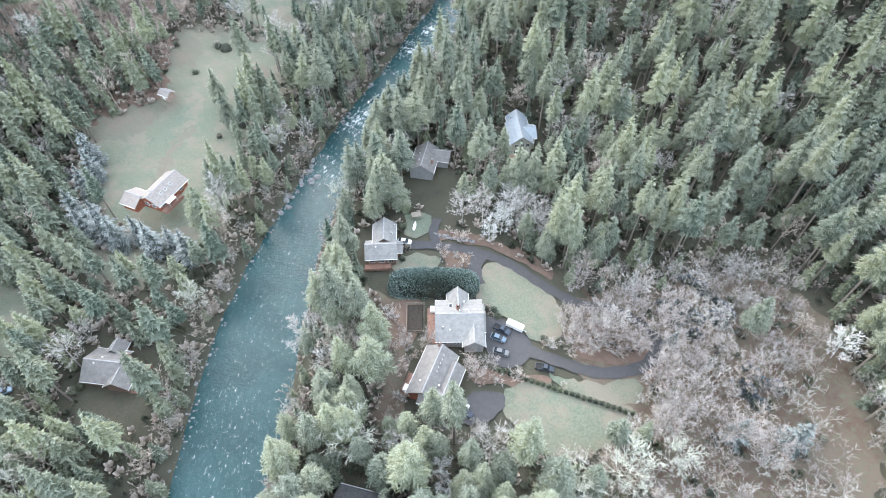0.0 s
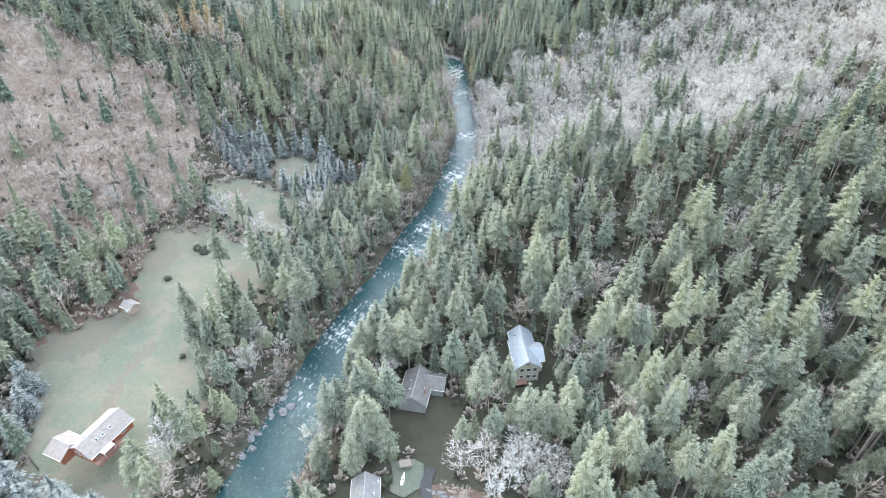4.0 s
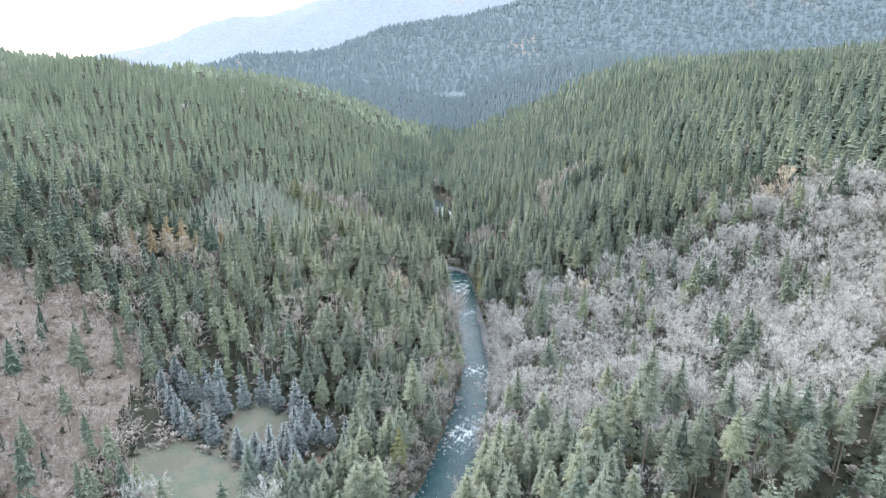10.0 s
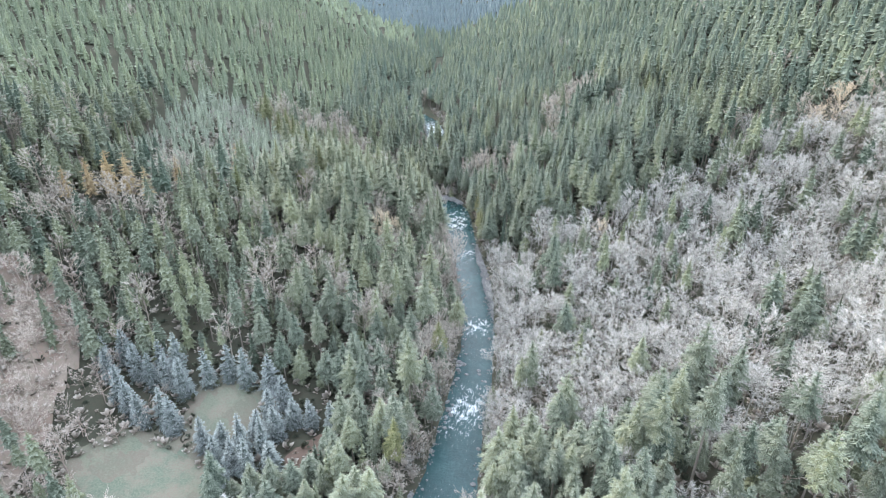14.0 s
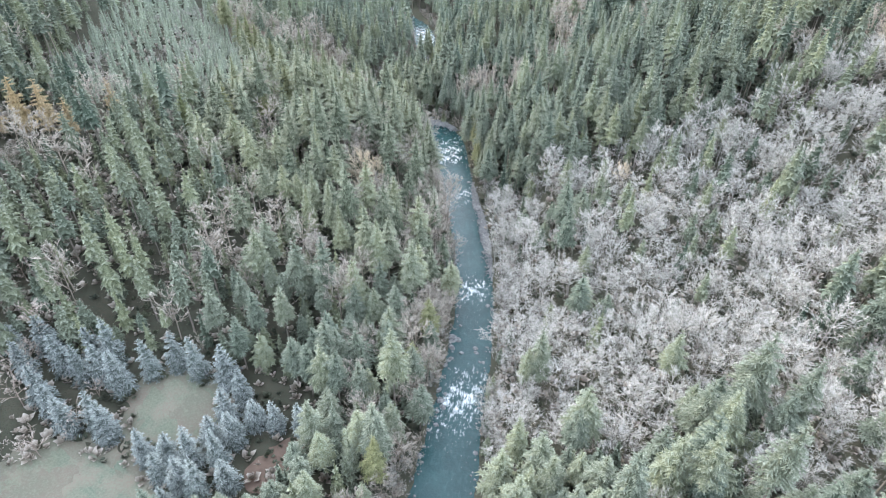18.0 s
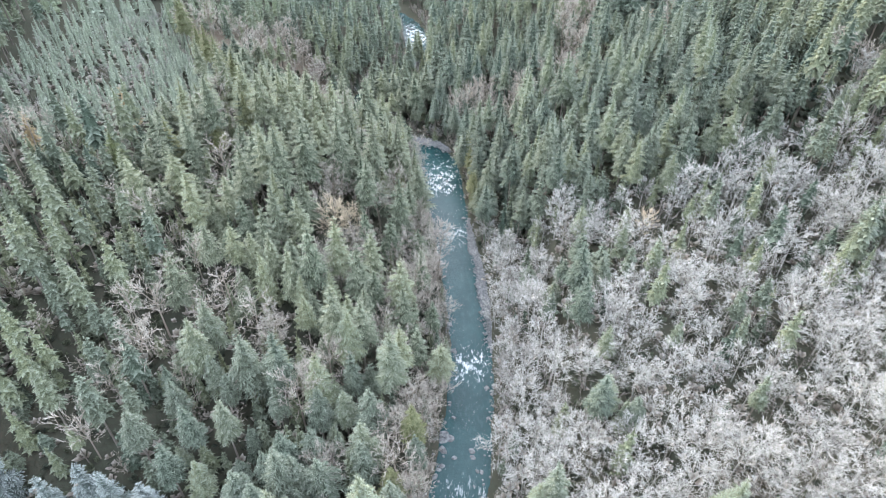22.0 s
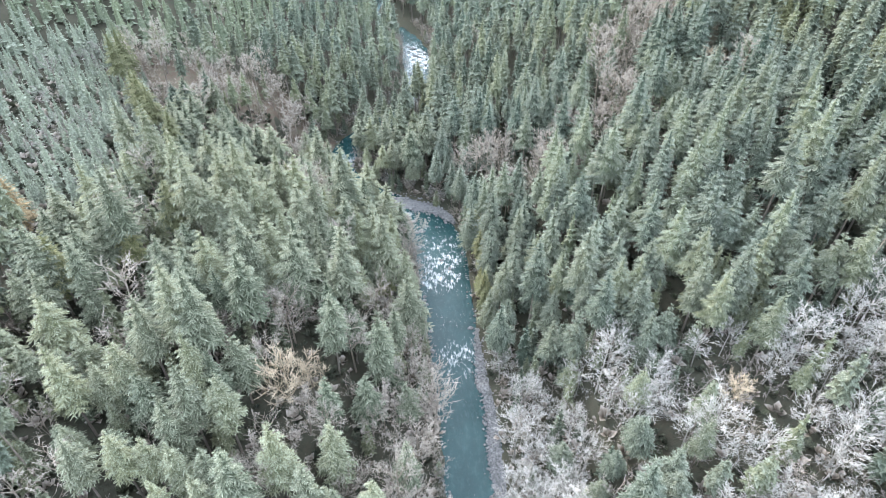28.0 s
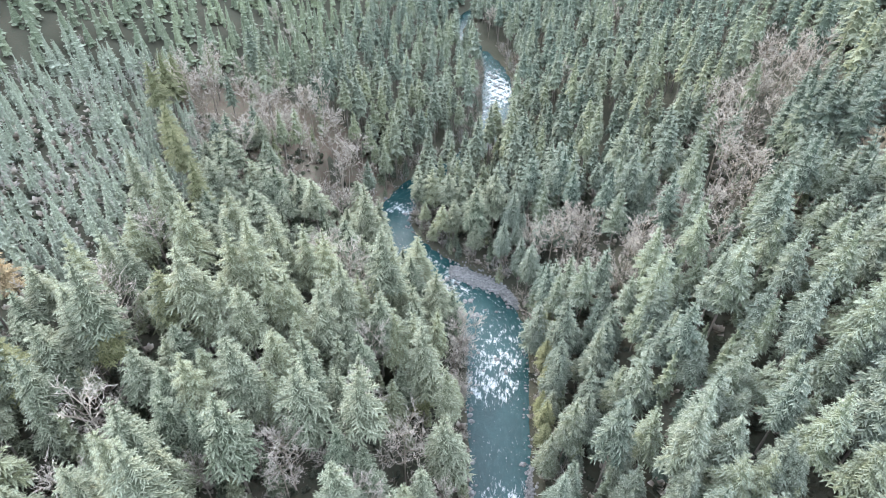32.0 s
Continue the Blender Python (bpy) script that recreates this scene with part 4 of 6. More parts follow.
# nearest trees stand singly, each with trunk and crown
def single_trees(shapes, mats, idx, name, label, group):
    masters = []
    for sh in shapes:
        cv, cf, ct, cm = sh.arrays(0)
        tv, tf, tt, tm = sh.arrays(1)
        crown = mesh_from("crown", cv, cf, [mats[0]], False, None, {"tip": ct, "tone": np.zeros(len(ct))})
        trunk = mesh_from("trunk", tv, tf, [mats[1]], True, None, {"tip": tt, "tone": np.zeros(len(tt))})
        masters.append((crown, trunk))
    r = random.Random(len(idx))
    for i in idx:
        crown, trunk = masters[r.randrange(len(masters))]
        e = new(name)
        e.matrix_basis = Matrix.LocRotScale((x[i], y[i], z[i]), Euler((r.gauss(0, 0.02), r.gauss(0, 0.02), r.uniform(0, 6.28))), (size[i], size[i], tall[i]))
        tagged(e, label, "tree", group)
        for nm, me in (("trunk", trunk), ("crown", crown)):
            new(nm, me).parent = e


def nearest(k, count, lo, hi):
    idx = np.nonzero((kind == k) & (y > lo) & (y < hi))[0]
    return idx[np.argsort(near[idx])][:count]


one = {0: nearest(0, 300, 42, 470), 1: nearest(1, 60, 430, 600), 2: nearest(2, 280, 42, 460), 4: nearest(4, 160, 42, 520), 3: nearest(3, 60, 42, 112)}
west_one = [i for i in one[0] if x[i] < 22 and y[i] > 350]
single_trees(FIRS, [M_WEST, M_BARK], west_one, "fir_tree", "olive-green fir with drooping boughs above the river", "olive firs above the river")
single_trees(FIRS_TALL, [M_FIR, M_BARK], [i for i in one[0] if x[i] > 0 and y[i] < 262], "fir_tree", "tall fir with a bare lower trunk and frosted crown", "tall firs on the flat")
single_trees(FIRS, [M_FIR, M_BARK], [i for i in one[0] if not (x[i] < 22 and y[i] > 350) and not (x[i] > 0 and y[i] < 262)], "fir_tree", "tall grey-green fir with drooping frost-tipped boughs by the river", "firs along the river")
single_trees(SPRUCE, [M_PLANT, M_BARK], one[1], "spruce_tree", "young pale green frosted spruce in a hillside plantation", "young plantation spruces")
single_trees(ALDERS, [M_ALDER, M_ALDER], one[2], "alder_tree", "leafless alder with pale frosted twigs on the slope", "frosted alders")
single_trees(ALDERS + SHRUBS, [M_BROWN, M_BROWN], one[4], "bare_tree", "leafless brown tree on the river bank", "bare brown trees")
single_trees(ALDERS + SHRUBS, [M_GREYROSE, M_GREYROSE], one[3], "bare_tree", "leafless grey-brown tree in brush", "bare grey-brown trees")
used = np.zeros(len(x), bool)
for v in one.values():
    used[v] = True


def rest(k, shapes, mats, name, label, seed):
    i = (kind == k) & ~used
    scatter(name, shapes, x[i], y[i], z[i], size[i], tall[i], tone[i], mats, label, "forest", seed)


close = (line_gap(x, y) < 66) | ((y > 395) & (y < 545) & (x > -80) & (x < 135)) | ((x > 0) & (y < 300) & (line_gap(x, y) < 150))
outer = line_gap(x, y) > 150
used_near = used.copy()
used = used_near | ~close
upper = (y > 425 + wave(x, y, 60, 0.4) * 12) & (x > 20)
west = (x < 22) & (y > 350 + wave(x, y, 50, 1.4) * 14)
used = used_near | ~close | ~west
rest(0, FIRS, [M_WEST, M_BARK], "fir_wood_west", "dense wood of olive-green firs above the river", 21)
flat_east = (x > 0) & (y < 262 + wave(x, y, 40, 0.7) * 10)
used = used_near | ~close | upper | west | ~flat_east
rest(0, FIRS_TALL, [M_FIR, M_BARK], "fir_forest_tall", "wood of tall frosted firs with bare lower trunks", 42)
used = used_near | ~close | upper | west | flat_east
rest(0, FIRS, [M_FIR, M_BARK], "fir_forest_near", "dense wood of grey-green firs with frosted tips", 1)
used = used_near | ~close | ~upper
rest(0, FIRS, [M_UPPER, M_BARK], "fir_slope_near", "dense frosted teal firs on the slope over the bend", 19)
used = used_near | close | upper | outer
rest(0, FIRS_MID, [M_FIR, M_BARK], "fir_forest", "dense wood of grey-green firs with frosted tips", 1)
used = used_near | close | ~upper | outer
rest(0, FIRS_MID, [M_UPPER, M_BARK], "fir_forest_upper", "dense wood of frosted teal firs on a steep slope", 17)
FIRS_LOW = [conifer(120 + k, H, R, 0.30, 9, 7, 1, 0.85, 0.82) for k, (H, R) in enumerate([(22, 4.9), (24, 4.9), (19, 4.9), (22, 4.5)])]
used = used_near | ~outer
rest(0, FIRS_MID, [M_FIR, M_BARK], "fir_forest_outer", "dense wood of grey-green firs on the valley sides", 18)
# smaller firs that fill the wood under the tall ones
ux, uy, urng = tree_sites(-190, 215, 25, 610, 6.2, 26, 0.5)
ok = in_view_wedge(ux, uy) & (line_gap(ux, uy) < 185) & (river_gap(ux, uy) > 4)
ux, uy = ux[ok], uy[ok]
ok = clear_of(ux, uy)
ux, uy = ux[ok], uy[ok]
uk = woods(ux, uy, urng)
ok = (uk == 0) & (urng.uniform(0, 1, len(ux)) < np.where((ux > 0) & (uy < 262), 0.42, 0.85)) & ~((ux > -124) & (ux < -60) & (uy > 92) & (uy < 300))
ux, uy = ux[ok], uy[ok]
uh, ut = urng.uniform(0.7, 1.3, len(ux)), urng.uniform(0, 1, len(ux))
FIRS_SMALL = [conifer(70 + k, H, R, 0.08, 11, 8, 2, 0.42, 0.8) for k, (H, R) in enumerate([(14, 3.3), (16, 3.3), (12, 3.4)])]
for nm, sel, mt in (("understory_firs_west", (ux < 22) & (uy > 350), M_WEST), ("understory_firs_upper", (ux > 20) & (uy > 425), M_UPPER), ("understory_firs", ~((ux < 22) & (uy > 350)) & ~((ux > 20) & (uy > 425)), M_FIR)):
    scatter(nm, FIRS_SMALL, ux[sel], uy[sel], ground_z(ux[sel], uy[sel]) - 0.2, uh[sel], uh[sel], ut[sel], [mt, M_BARK], "smaller firs filling the gaps under tall firs", "forest", 43)
used = used_near
fx, fy, frng = tree_sites(-175, -55, 410, 612, 4.1, 24, 0.45)
ok = (woods(fx, fy, frng) == 1) & (frng.uniform(0, 1, len(fx)) < 0.93)
for tx_, ty_, tr_ in LARCHES:
    ok &= np.hypot(fx - tx_, fy - ty_) > 4
fx, fy = fx[ok], fy[ok]
fs_, ft_ = np.clip(frng.normal(0.95, 0.2, len(fx)), 0.5, 1.4), frng.uniform(0, 1, len(fx))
SAPLINGS = [conifer(66 + k, H, R, 0.05, 9, 7, 2, 0.25, 0.9) for k, (H, R) in enumerate([(10, 2.7), (11, 2.7), (8.5, 2.6)])]
grey = frng.uniform(0, 1, len(fx)) < 0.06 + 0.12 * (wave(fx, fy, 34, 2.2) > 0.35)
scatter("plantation_bare_trees", LOWBARE, fx[grey], fy[grey], ground_z(fx[grey], fy[grey]) - 0.2, fs_[grey], fs_[grey], ft_[grey], [M_GREYROSE, M_GREYROSE], "bare lilac-grey saplings among young spruces", "brush", 41)
fx, fy, fs_, ft_ = fx[~grey], fy[~grey], fs_[~grey], ft_[~grey]
scatter("spruce_plantation", SAPLINGS, fx, fy, ground_z(fx, fy) - 0.2, fs_, fs_, ft_, [M_PLANT, M_BARK], "plantation of young frosted blue-green spruces", "forest", 2)
rest(2, ALDERS, [M_ALDER, M_ALDER], "alder_wood", "wood of leafless alders with pale frosted twigs", 3)
rest(3, ALDERS_OPEN + SHRUBS, [M_ROSE, M_ROSE], "reddish_wood", "bare reddish-brown broadleaf wood on a slope", 4)
rest(4, ALDERS_OPEN + SHRUBS, [M_BROWN, M_BROWN], "brown_wood", "bare brown broadleaf trees among firs", 5)

# undergrowth and riverside brush
def clump(seed, H, R, n):
    """A low bush of leafy sprays."""
    r, s = random.Random(seed), Shape()
    for k in range(n):
        a, e = r.uniform(0, 6.28), r.uniform(0.1, 1.0)
        d = np.array([math.cos(a) * R * e, math.sin(a) * R * e, H * (1.15 - 0.7 * e) * r.uniform(0.7, 1.1)])
        q = np.array([-math.sin(a), math.cos(a), r.uniform(-0.4, 0.4)]) * R * 0.28
        m = d * 0.55 + np.array([0, 0, 0.12 * H])
        s.fan([tuple(d * 0.15), tuple(m + q), tuple(d), tuple(m - q)], [0.1, 0.6, 1, 0.6], [(0, 1, 2), (0, 2, 3)])
    return s


CLUMPS = [clump(170 + k, 2.4, 2.4, 9) for k in range(3)]
bx, by, brng = tree_sites(-190, 215, 25, 560, 3.5, 21, 0.5)
ok = in_view_wedge(bx, by) & (line_gap(bx, by) < 190) & (river_gap(bx, by) > 1.0)
bx, by = bx[ok], by[ok]
ok = clear_of(bx, by)
bx, by = bx[ok], by[ok]
dry = brng.uniform(0, 1, len(bx)) < np.where((np.abs(river_gap(bx, by)) < 9) | ((bx > 40) & (by < 112)) | (bx < -90), 0.75, 0.4)
bz, bs = ground_z(bx, by) - 0.1, brng.uniform(0.5, 1.35, len(bx))
bt = brng.uniform(0, 1, len(bx))
scatter("undergrowth", CLUMPS, bx[~dry], by[~dry], bz[~dry], bs[~dry], bs[~dry], bt[~dry], [M_UNDER], "dark green fern and bramble undergrowth", "undergrowth", 31)
dry_all = dry
dry = dry & ~((bx > 40) & (bx < 118) & (by < 112))
scatter("dry_brush", CLUMPS, bx[dry], by[dry], bz[dry], bs[dry], bs[dry], bt[dry], [M_BROWN], "dry brown brush on the forest floor", "brush", 32)
brng = np.random.default_rng(5)
sel = RIVER[(RIVER[:, 1] > 20) & (RIVER[:, 1] < 720)]
nb = 720
k = brng.integers(2, len(sel) - 2, nb)
tx, ty = sel[k + 1, 0] - sel[k - 1, 0], sel[k + 1, 1] - sel[k - 1, 1]
tl = np.hypot(tx, ty)
sg = np.where(brng.uniform(0, 1, nb) < 0.5, -1, 1)
off = sel[k, 2] / 2 + brng.uniform(1.2, 6.5, nb)
off = off + np.where((sg > 0) & (sel[k, 1] > 365) & (sel[k, 1] < 446), 3.0, 0.0)
bx, by = sel[k, 0] + sg * off * ty / tl, sel[k, 1] - sg * off * tx / tl
ok = river_gap(bx, by) > 0.8
bx, by = bx[ok], by[ok]
olive = brng.uniform(0, 1, len(bx))
bz, bs, bt = ground_z(bx, by) - 0.1, brng.uniform(0.45, 0.95, len(bx)), brng.uniform(0, 1, len(bx))
for nm, lo, hi, mat in (("bank_brush_brown", 0, 0.4, M_BROWN), ("bank_brush_pale", 0.4, 0.62, M_ALDER), ("bank_brush_reddish", 0.62, 0.78, M_ROSE)):
    i = (olive >= lo) & (olive < hi)
    scatter(nm, SHRUBS, bx[i], by[i], bz[i], bs[i], bs[i], bt[i], [mat, mat], "leafless brush hanging over the river bank", "brush", 33)
i = olive >= 0.78
scatter("bank_firs", SPRUCE, bx[i], by[i], bz[i], bs[i] * 1.05, bs[i] * 1.05, bt[i], [M_FIR, M_BARK], "small firs crowding the river bank", "forest", 34)

# dense low growth on the reddish slope and in the brush east of the houses
hx, hy, hrng = tree_sites(-270, 118, 38, 345, 4.1, 22, 0.5)
p_rose = blob(hx, hy, -172, 288, 80, 62) + blob(hx, hy, -150, 222, 34, 30) * 0.5 + np.where((hx > 44) & (hx < 122) & (hy < 112), 0.72, 0)
ok = (hrng.uniform(0, 1, len(hx)) < 0.95 * p_rose) & in_view_wedge(hx, hy)
hx, hy = hx[ok], hy[ok]
ok = clear_of(hx, hy)
hx, hy = hx[ok], hy[ok]
hs, ht = hrng.uniform(0.6, 1.15, len(hx)), hrng.uniform(0, 1, len(hx))
grey = (hx > 0) & (wave(hx, hy, 30, 0.2) > 0.1)
east = ~grey & (hx > 0)
scatter("brown_thicket", LOWBARE, hx[east], hy[east], ground_z(hx[east], hy[east]) - 0.2, hs[east], hs[east], ht[east], [M_GREYROSE, M_GREYROSE], "dense grey-brown leafless thicket", "brush", 38)
ax, ay, arng = tree_sites(18, 216, 258, 446, 5.6, 23, 0.5)
ok = inside(ax, ay, ALDER_EDGE) & (arng.uniform(0, 1, len(ax)) < 0.8) & (river_gap(ax, ay) > 2)
ax, ay = ax[ok], ay[ok]
as_, at_ = arng.uniform(0.6, 1.1, len(ax)), arng.uniform(0, 1, len(ax))
scatter("alder_saplings", LOWBARE, ax, ay, ground_z(ax, ay) - 0.2, as_, as_, at_, [M_GREYROSE, M_GREYROSE], "dense grey-brown alder saplings under taller alders", "brush", 39)
grey = grey | east
scatter("reddish_thicket", LOWBARE, hx[~grey], hy[~grey], ground_z(hx[~grey], hy[~grey]) - 0.2, hs[~grey], hs[~grey], ht[~grey], [M_ROSE, M_ROSE], "dense reddish leafless thicket", "brush", 35)
scatter("grey_thicket", LOWBARE, hx[grey & ~east], hy[grey & ~east], ground_z(hx[grey & ~east], hy[grey & ~east]) - 0.2, hs[grey & ~east], hs[grey & ~east], ht[grey & ~east], [M_ALDER, M_ALDER], "dense grey leafless thicket", "brush", 36)

# middle distance
ALDERS_LOW = [bare(140 + k, 17, 4.4, 9, 6, 4, 0.10, 0.4) for k in range(3)]
SPRUCE_LOW = [conifer(130 + k, H, R, 0.05, 10, 7, 1, 0.4, 0.9) for k, (H, R) in enumerate([(13, 4.0), (15, 4.1)])]
x, y, rng = tree_sites(-800, 860, 40, 1020, 7.6, 12)
keep = in_view_wedge(x, y) & (line_gap(x, y) >= 215) & (line_gap(x, y) < 640)
x, y = x[keep], y[keep]
keep = clear_of(x, y)
x, y = x[keep], y[keep]
kind = woods(x, y, rng)
kind[(kind >= 0) & (y > 560) & (river_gap(x, y) < 4.5)] = -1
kind[(kind == 0) & (wave(x, y, 150, 5.0) + rng.uniform(-0.5, 0.5, len(x)) > 1.02)] = 4
z = ground_z(x, y) - 0.3
tone = rng.uniform(0, 1, len(x))
size, tall = rng.uniform(0.75, 1.2, len(x)), rng.uniform(0.68, 1.12, len(x))
young = (x < -60) & (y > 430)
size[x > 0] *= 1.15
tall[x > 0] *= 1.1
used = (kind == 0) & ~young
FIRS_YOUNG = [conifer(125 + k, H, R, 0.12, 9, 6, 1, 0.7, 0.9) for k, (H, R) in enumerate([(18, 3.7), (20, 3.8), (16, 3.6), (18, 3.4)])]
rest(0, FIRS_YOUNG, [M_YOUNG, M_BARK], "young_hillside", "young plantation of lighter green firs on the hill", 14)
gorge = (np.abs(x - 12) < 135) & (y < 770) & ~young
used = (kind == 0) & ~gorge
FIRS_BEND = [conifer(135 + k, H, R, 0.46, 10, 8, 2, 0.55, 0.7) for k, (H, R) in enumerate([(26, 4.7), (28, 4.8), (23, 4.9)])]
rest(0, FIRS_BEND, [M_SLOPE, M_BARK], "fir_gorge", "frosted firs crowding the gorge beyond the bend", 22)
used = (kind == 0) & (young | gorge)
rest(0, FIRS_LOW, [M_SLOPE, M_BARK], "fir_hillside", "fir forest covering the valley slopes", 6)
rest(1, SPRUCE_LOW, [M_PLANT, M_BARK], "spruce_hillside", "young frosted spruces on the hillside", 7)
rest(2, ALDERS_LOW, [M_ALDER, M_ALDER], "alder_hillside", "leafless pale alders on the hillside", 8)
rest(3, ALDERS_LOW, [M_ROSE, M_ROSE], "reddish_hillside", "bare reddish broadleaf trees on the hillside", 9)
rest(4, ALDERS_LOW, [M_BROWN, M_BROWN], "brown_hillside", "bare brown broadleaf trees on the hillside", 10)
# far hills
def spire(seed, H, R):
    """A far fir: two ragged cones, one in the other."""
    r, s = random.Random(seed), Shape()
    for z0, z1, rad, n in ((0.02, 0.72, R, 7), (0.4, 1.0, R * 0.62, 5)):
        ring = [(math.cos(6.2832 * k / n) * rad * r.uniform(0.7, 1.2), math.sin(6.2832 * k / n) * rad * r.uniform(0.7, 1.2), H * (z0 + r.uniform(-0.05, 0.05))) for k in range(n)]
        s.fan(ring + [(0, 0, H * z1)], [r.uniform(0.1, 0.5) for k in range(n)] + [0.2], [(k, (k + 1) % n, n) for k in range(n)])
    return s


FIRS_FAR = [spire(150 + k, H, R) for k, (H, R) in enumerate([(22, 4.8), (24, 5.0), (20, 4.9), (23, 4.5)])]
x, y, rng = tree_sites(-420, 430, -140, 420, 9.0, 17)
keep = ~in_view_wedge(x, y) & (river_gap(x, y) > 4) & ((y < 14) | (np.abs(x - 5) > 60))
x, y = x[keep], y[keep]
kind, used = np.zeros(len(x), int), np.zeros(len(x), bool)
z, tone = ground_z(x, y) - 0.3, rng.uniform(0, 1, len(x))
size, tall = rng.uniform(0.8, 1.2, len(x)), rng.uniform(0.65, 1.05, len(x))
rest(0, FIRS_FAR, [M_FIR, M_BARK], "fir_forest_beyond", "grey-green fir forest round the valley's lower end", 20)
x, y, rng = tree_sites(-1700, 1900, 200, 2300, 14.5, 13)
keep = in_view_wedge(x, y) & (line_gap(x, y) >= 640) & (np.abs(x) < 0.86 * (y - 60) + 60)
x, y = x[keep], y[keep]
kind = np.zeros(len(x), int)
z = ground_z(x, y) - 0.5
tone = rng.uniform(0, 1, len(x))
size, tall = rng.uniform(0.8, 1.25, len(x)), rng.uniform(0.7, 1.1, len(x))
tall[x < 0] *= 0.75
left_hill = (x < 0) & (y < 1250)
used = ~left_hill
rest(0, FIRS_FAR, [M_YOUNG, M_BARK], "plantation_hill", "even green fir plantation on the far hill", 15)
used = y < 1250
rest(0, FIRS_FAR, [M_FAR, M_BARK], "distant_forest", "fir forest on distant hills, blue haze in its colour", 11)
used = (y >= 1250) | left_hill
rest(0, FIRS_FAR, [M_SLOPE, M_BARK], "ridge_forest", "fir forest on the ridges above the valley", 12)

# trees on the ridge beyond
x, y, rng = tree_sites(-2400, 2600, 2150, 2950, 21.0, 14)
z = ridge_z(x, y) - 1
kind, used = np.zeros(len(x), int), np.zeros(len(x), bool)
tone = rng.uniform(0, 1, len(x))
size, tall = rng.uniform(1.5, 2.2, len(x)), rng.uniform(0.8, 1.2, len(x))
rest(0, FIRS_FAR, [M_FAR, M_BARK], "ridge_trees", "firs on the ridge far up the valley, haze-blue in colour", 16)


# ---- houses ----
def gable(parent, x0, x1, y0, y1, z0, eave, ridge, along, wall, roof, over=0.6):
    """One wing: walls with gable ends, a thick two-sided roof, a ridge cap."""
    bm = bmesh.new()
    mx, my = (x0 + x1) / 2, (y0 + y1) / 2
    base = [(x0, y0), (x1, y0), (x1, y1), (x0, y1)]
    lo = [bm.verts.new((a, b, z0)) for a, b in base]
    hi = [bm.verts.new((a, b, eave)) for a, b in base]
    pk = [bm.verts.new(p) for p in (((x0, my, ridge), (x1, my, ridge)) if along == "x" else ((mx, y0, ridge), (mx, y1, ridge)))]
    for k in range(4):
        bm.faces.new((lo[k], lo[(k + 1) % 4], hi[(k + 1) % 4], hi[k]))
    if along == "x":
        bm.faces.new((hi[3], hi[0], pk[0]))
        bm.faces.new((hi[1], hi[2], pk[1]))
    else:
        bm.faces.new((hi[0], hi[1], pk[0]))
        bm.faces.new((hi[2], hi[3], pk[1]))
    part("wall", bm, wall, parent)
    half = ((y1 - y0) if along == "x" else (x1 - x0)) / 2
    slope = (ridge - eave) / half
    for sg in (-1, 1):
        bm = bmesh.new()
        ol, dz = over, 0.22
        a, b = ((x0 - ol, x1 + ol) if along == "x" else (y0 - ol, y1 + ol))
        pts = []
        for lift in (0.02, dz):
            for q, w in ((a, 0), (b, 0), (b, half + ol), (a, half + ol)):
                h = ridge - slope * w + lift
                pts.append((q, my + sg * w, h) if along == "x" else (mx + sg * w, q, h))
        vs = [bm.verts.new(p) for p in pts]
        for f in ((3, 2, 1, 0), (4, 5, 6, 7), (0, 1, 5, 4), (1, 2, 6, 5), (2, 3, 7, 6), (3, 0, 4, 7)):
            bm.faces.new([vs[k] for k in f])
        bmesh.ops.recalc_face_normals(bm, faces=bm.faces)
        r = part("roof", bm, roof, parent)
        # shingle courses as slim proud edges
        bm = bmesh.new()
        n = max(3, int(half / 1.1))
        for k in range(1, n):
            w = (half + ol) * k / n
            h = ridge - slope * w + dz
            if along == "x":
                box(bm, a, b, my + sg * w - 0.05, my + sg * w + 0.05, h - 0.02, h + 0.03)
            else:
                box(bm, mx + sg * w - 0.05, mx + sg * w + 0.05, a, b, h - 0.02, h + 0.03)
        part("shingle_layer", bm, roof, r)
        bm = bmesh.new()
        w = half + ol + 0.06
        h = ridge - slope * w + 0.1
        if along == "x":
            box(bm, a, b, my + sg * w - 0.07, my + sg * w + 0.07, h - 0.1, h + 0.1)
        else:
            box(bm, mx + sg * w - 0.07, mx + sg * w + 0.07, a, b, h - 0.1, h + 0.1)
        part("gutter", bm, M_TRIM, r, "white metal gutter")
    bm = bmesh.new()
    if along == "x":
        box(bm, x0 - over, x1 + over, my - 0.16, my + 0.16, ridge + 0.12, ridge + 0.28)
    else:
        box(bm, mx - 0.16, mx + 0.16, y0 - over, y1 + over, ridge + 0.12, ridge + 0.28)
    part("ridge_cap", bm, M_RIDGE, parent)
    return slope


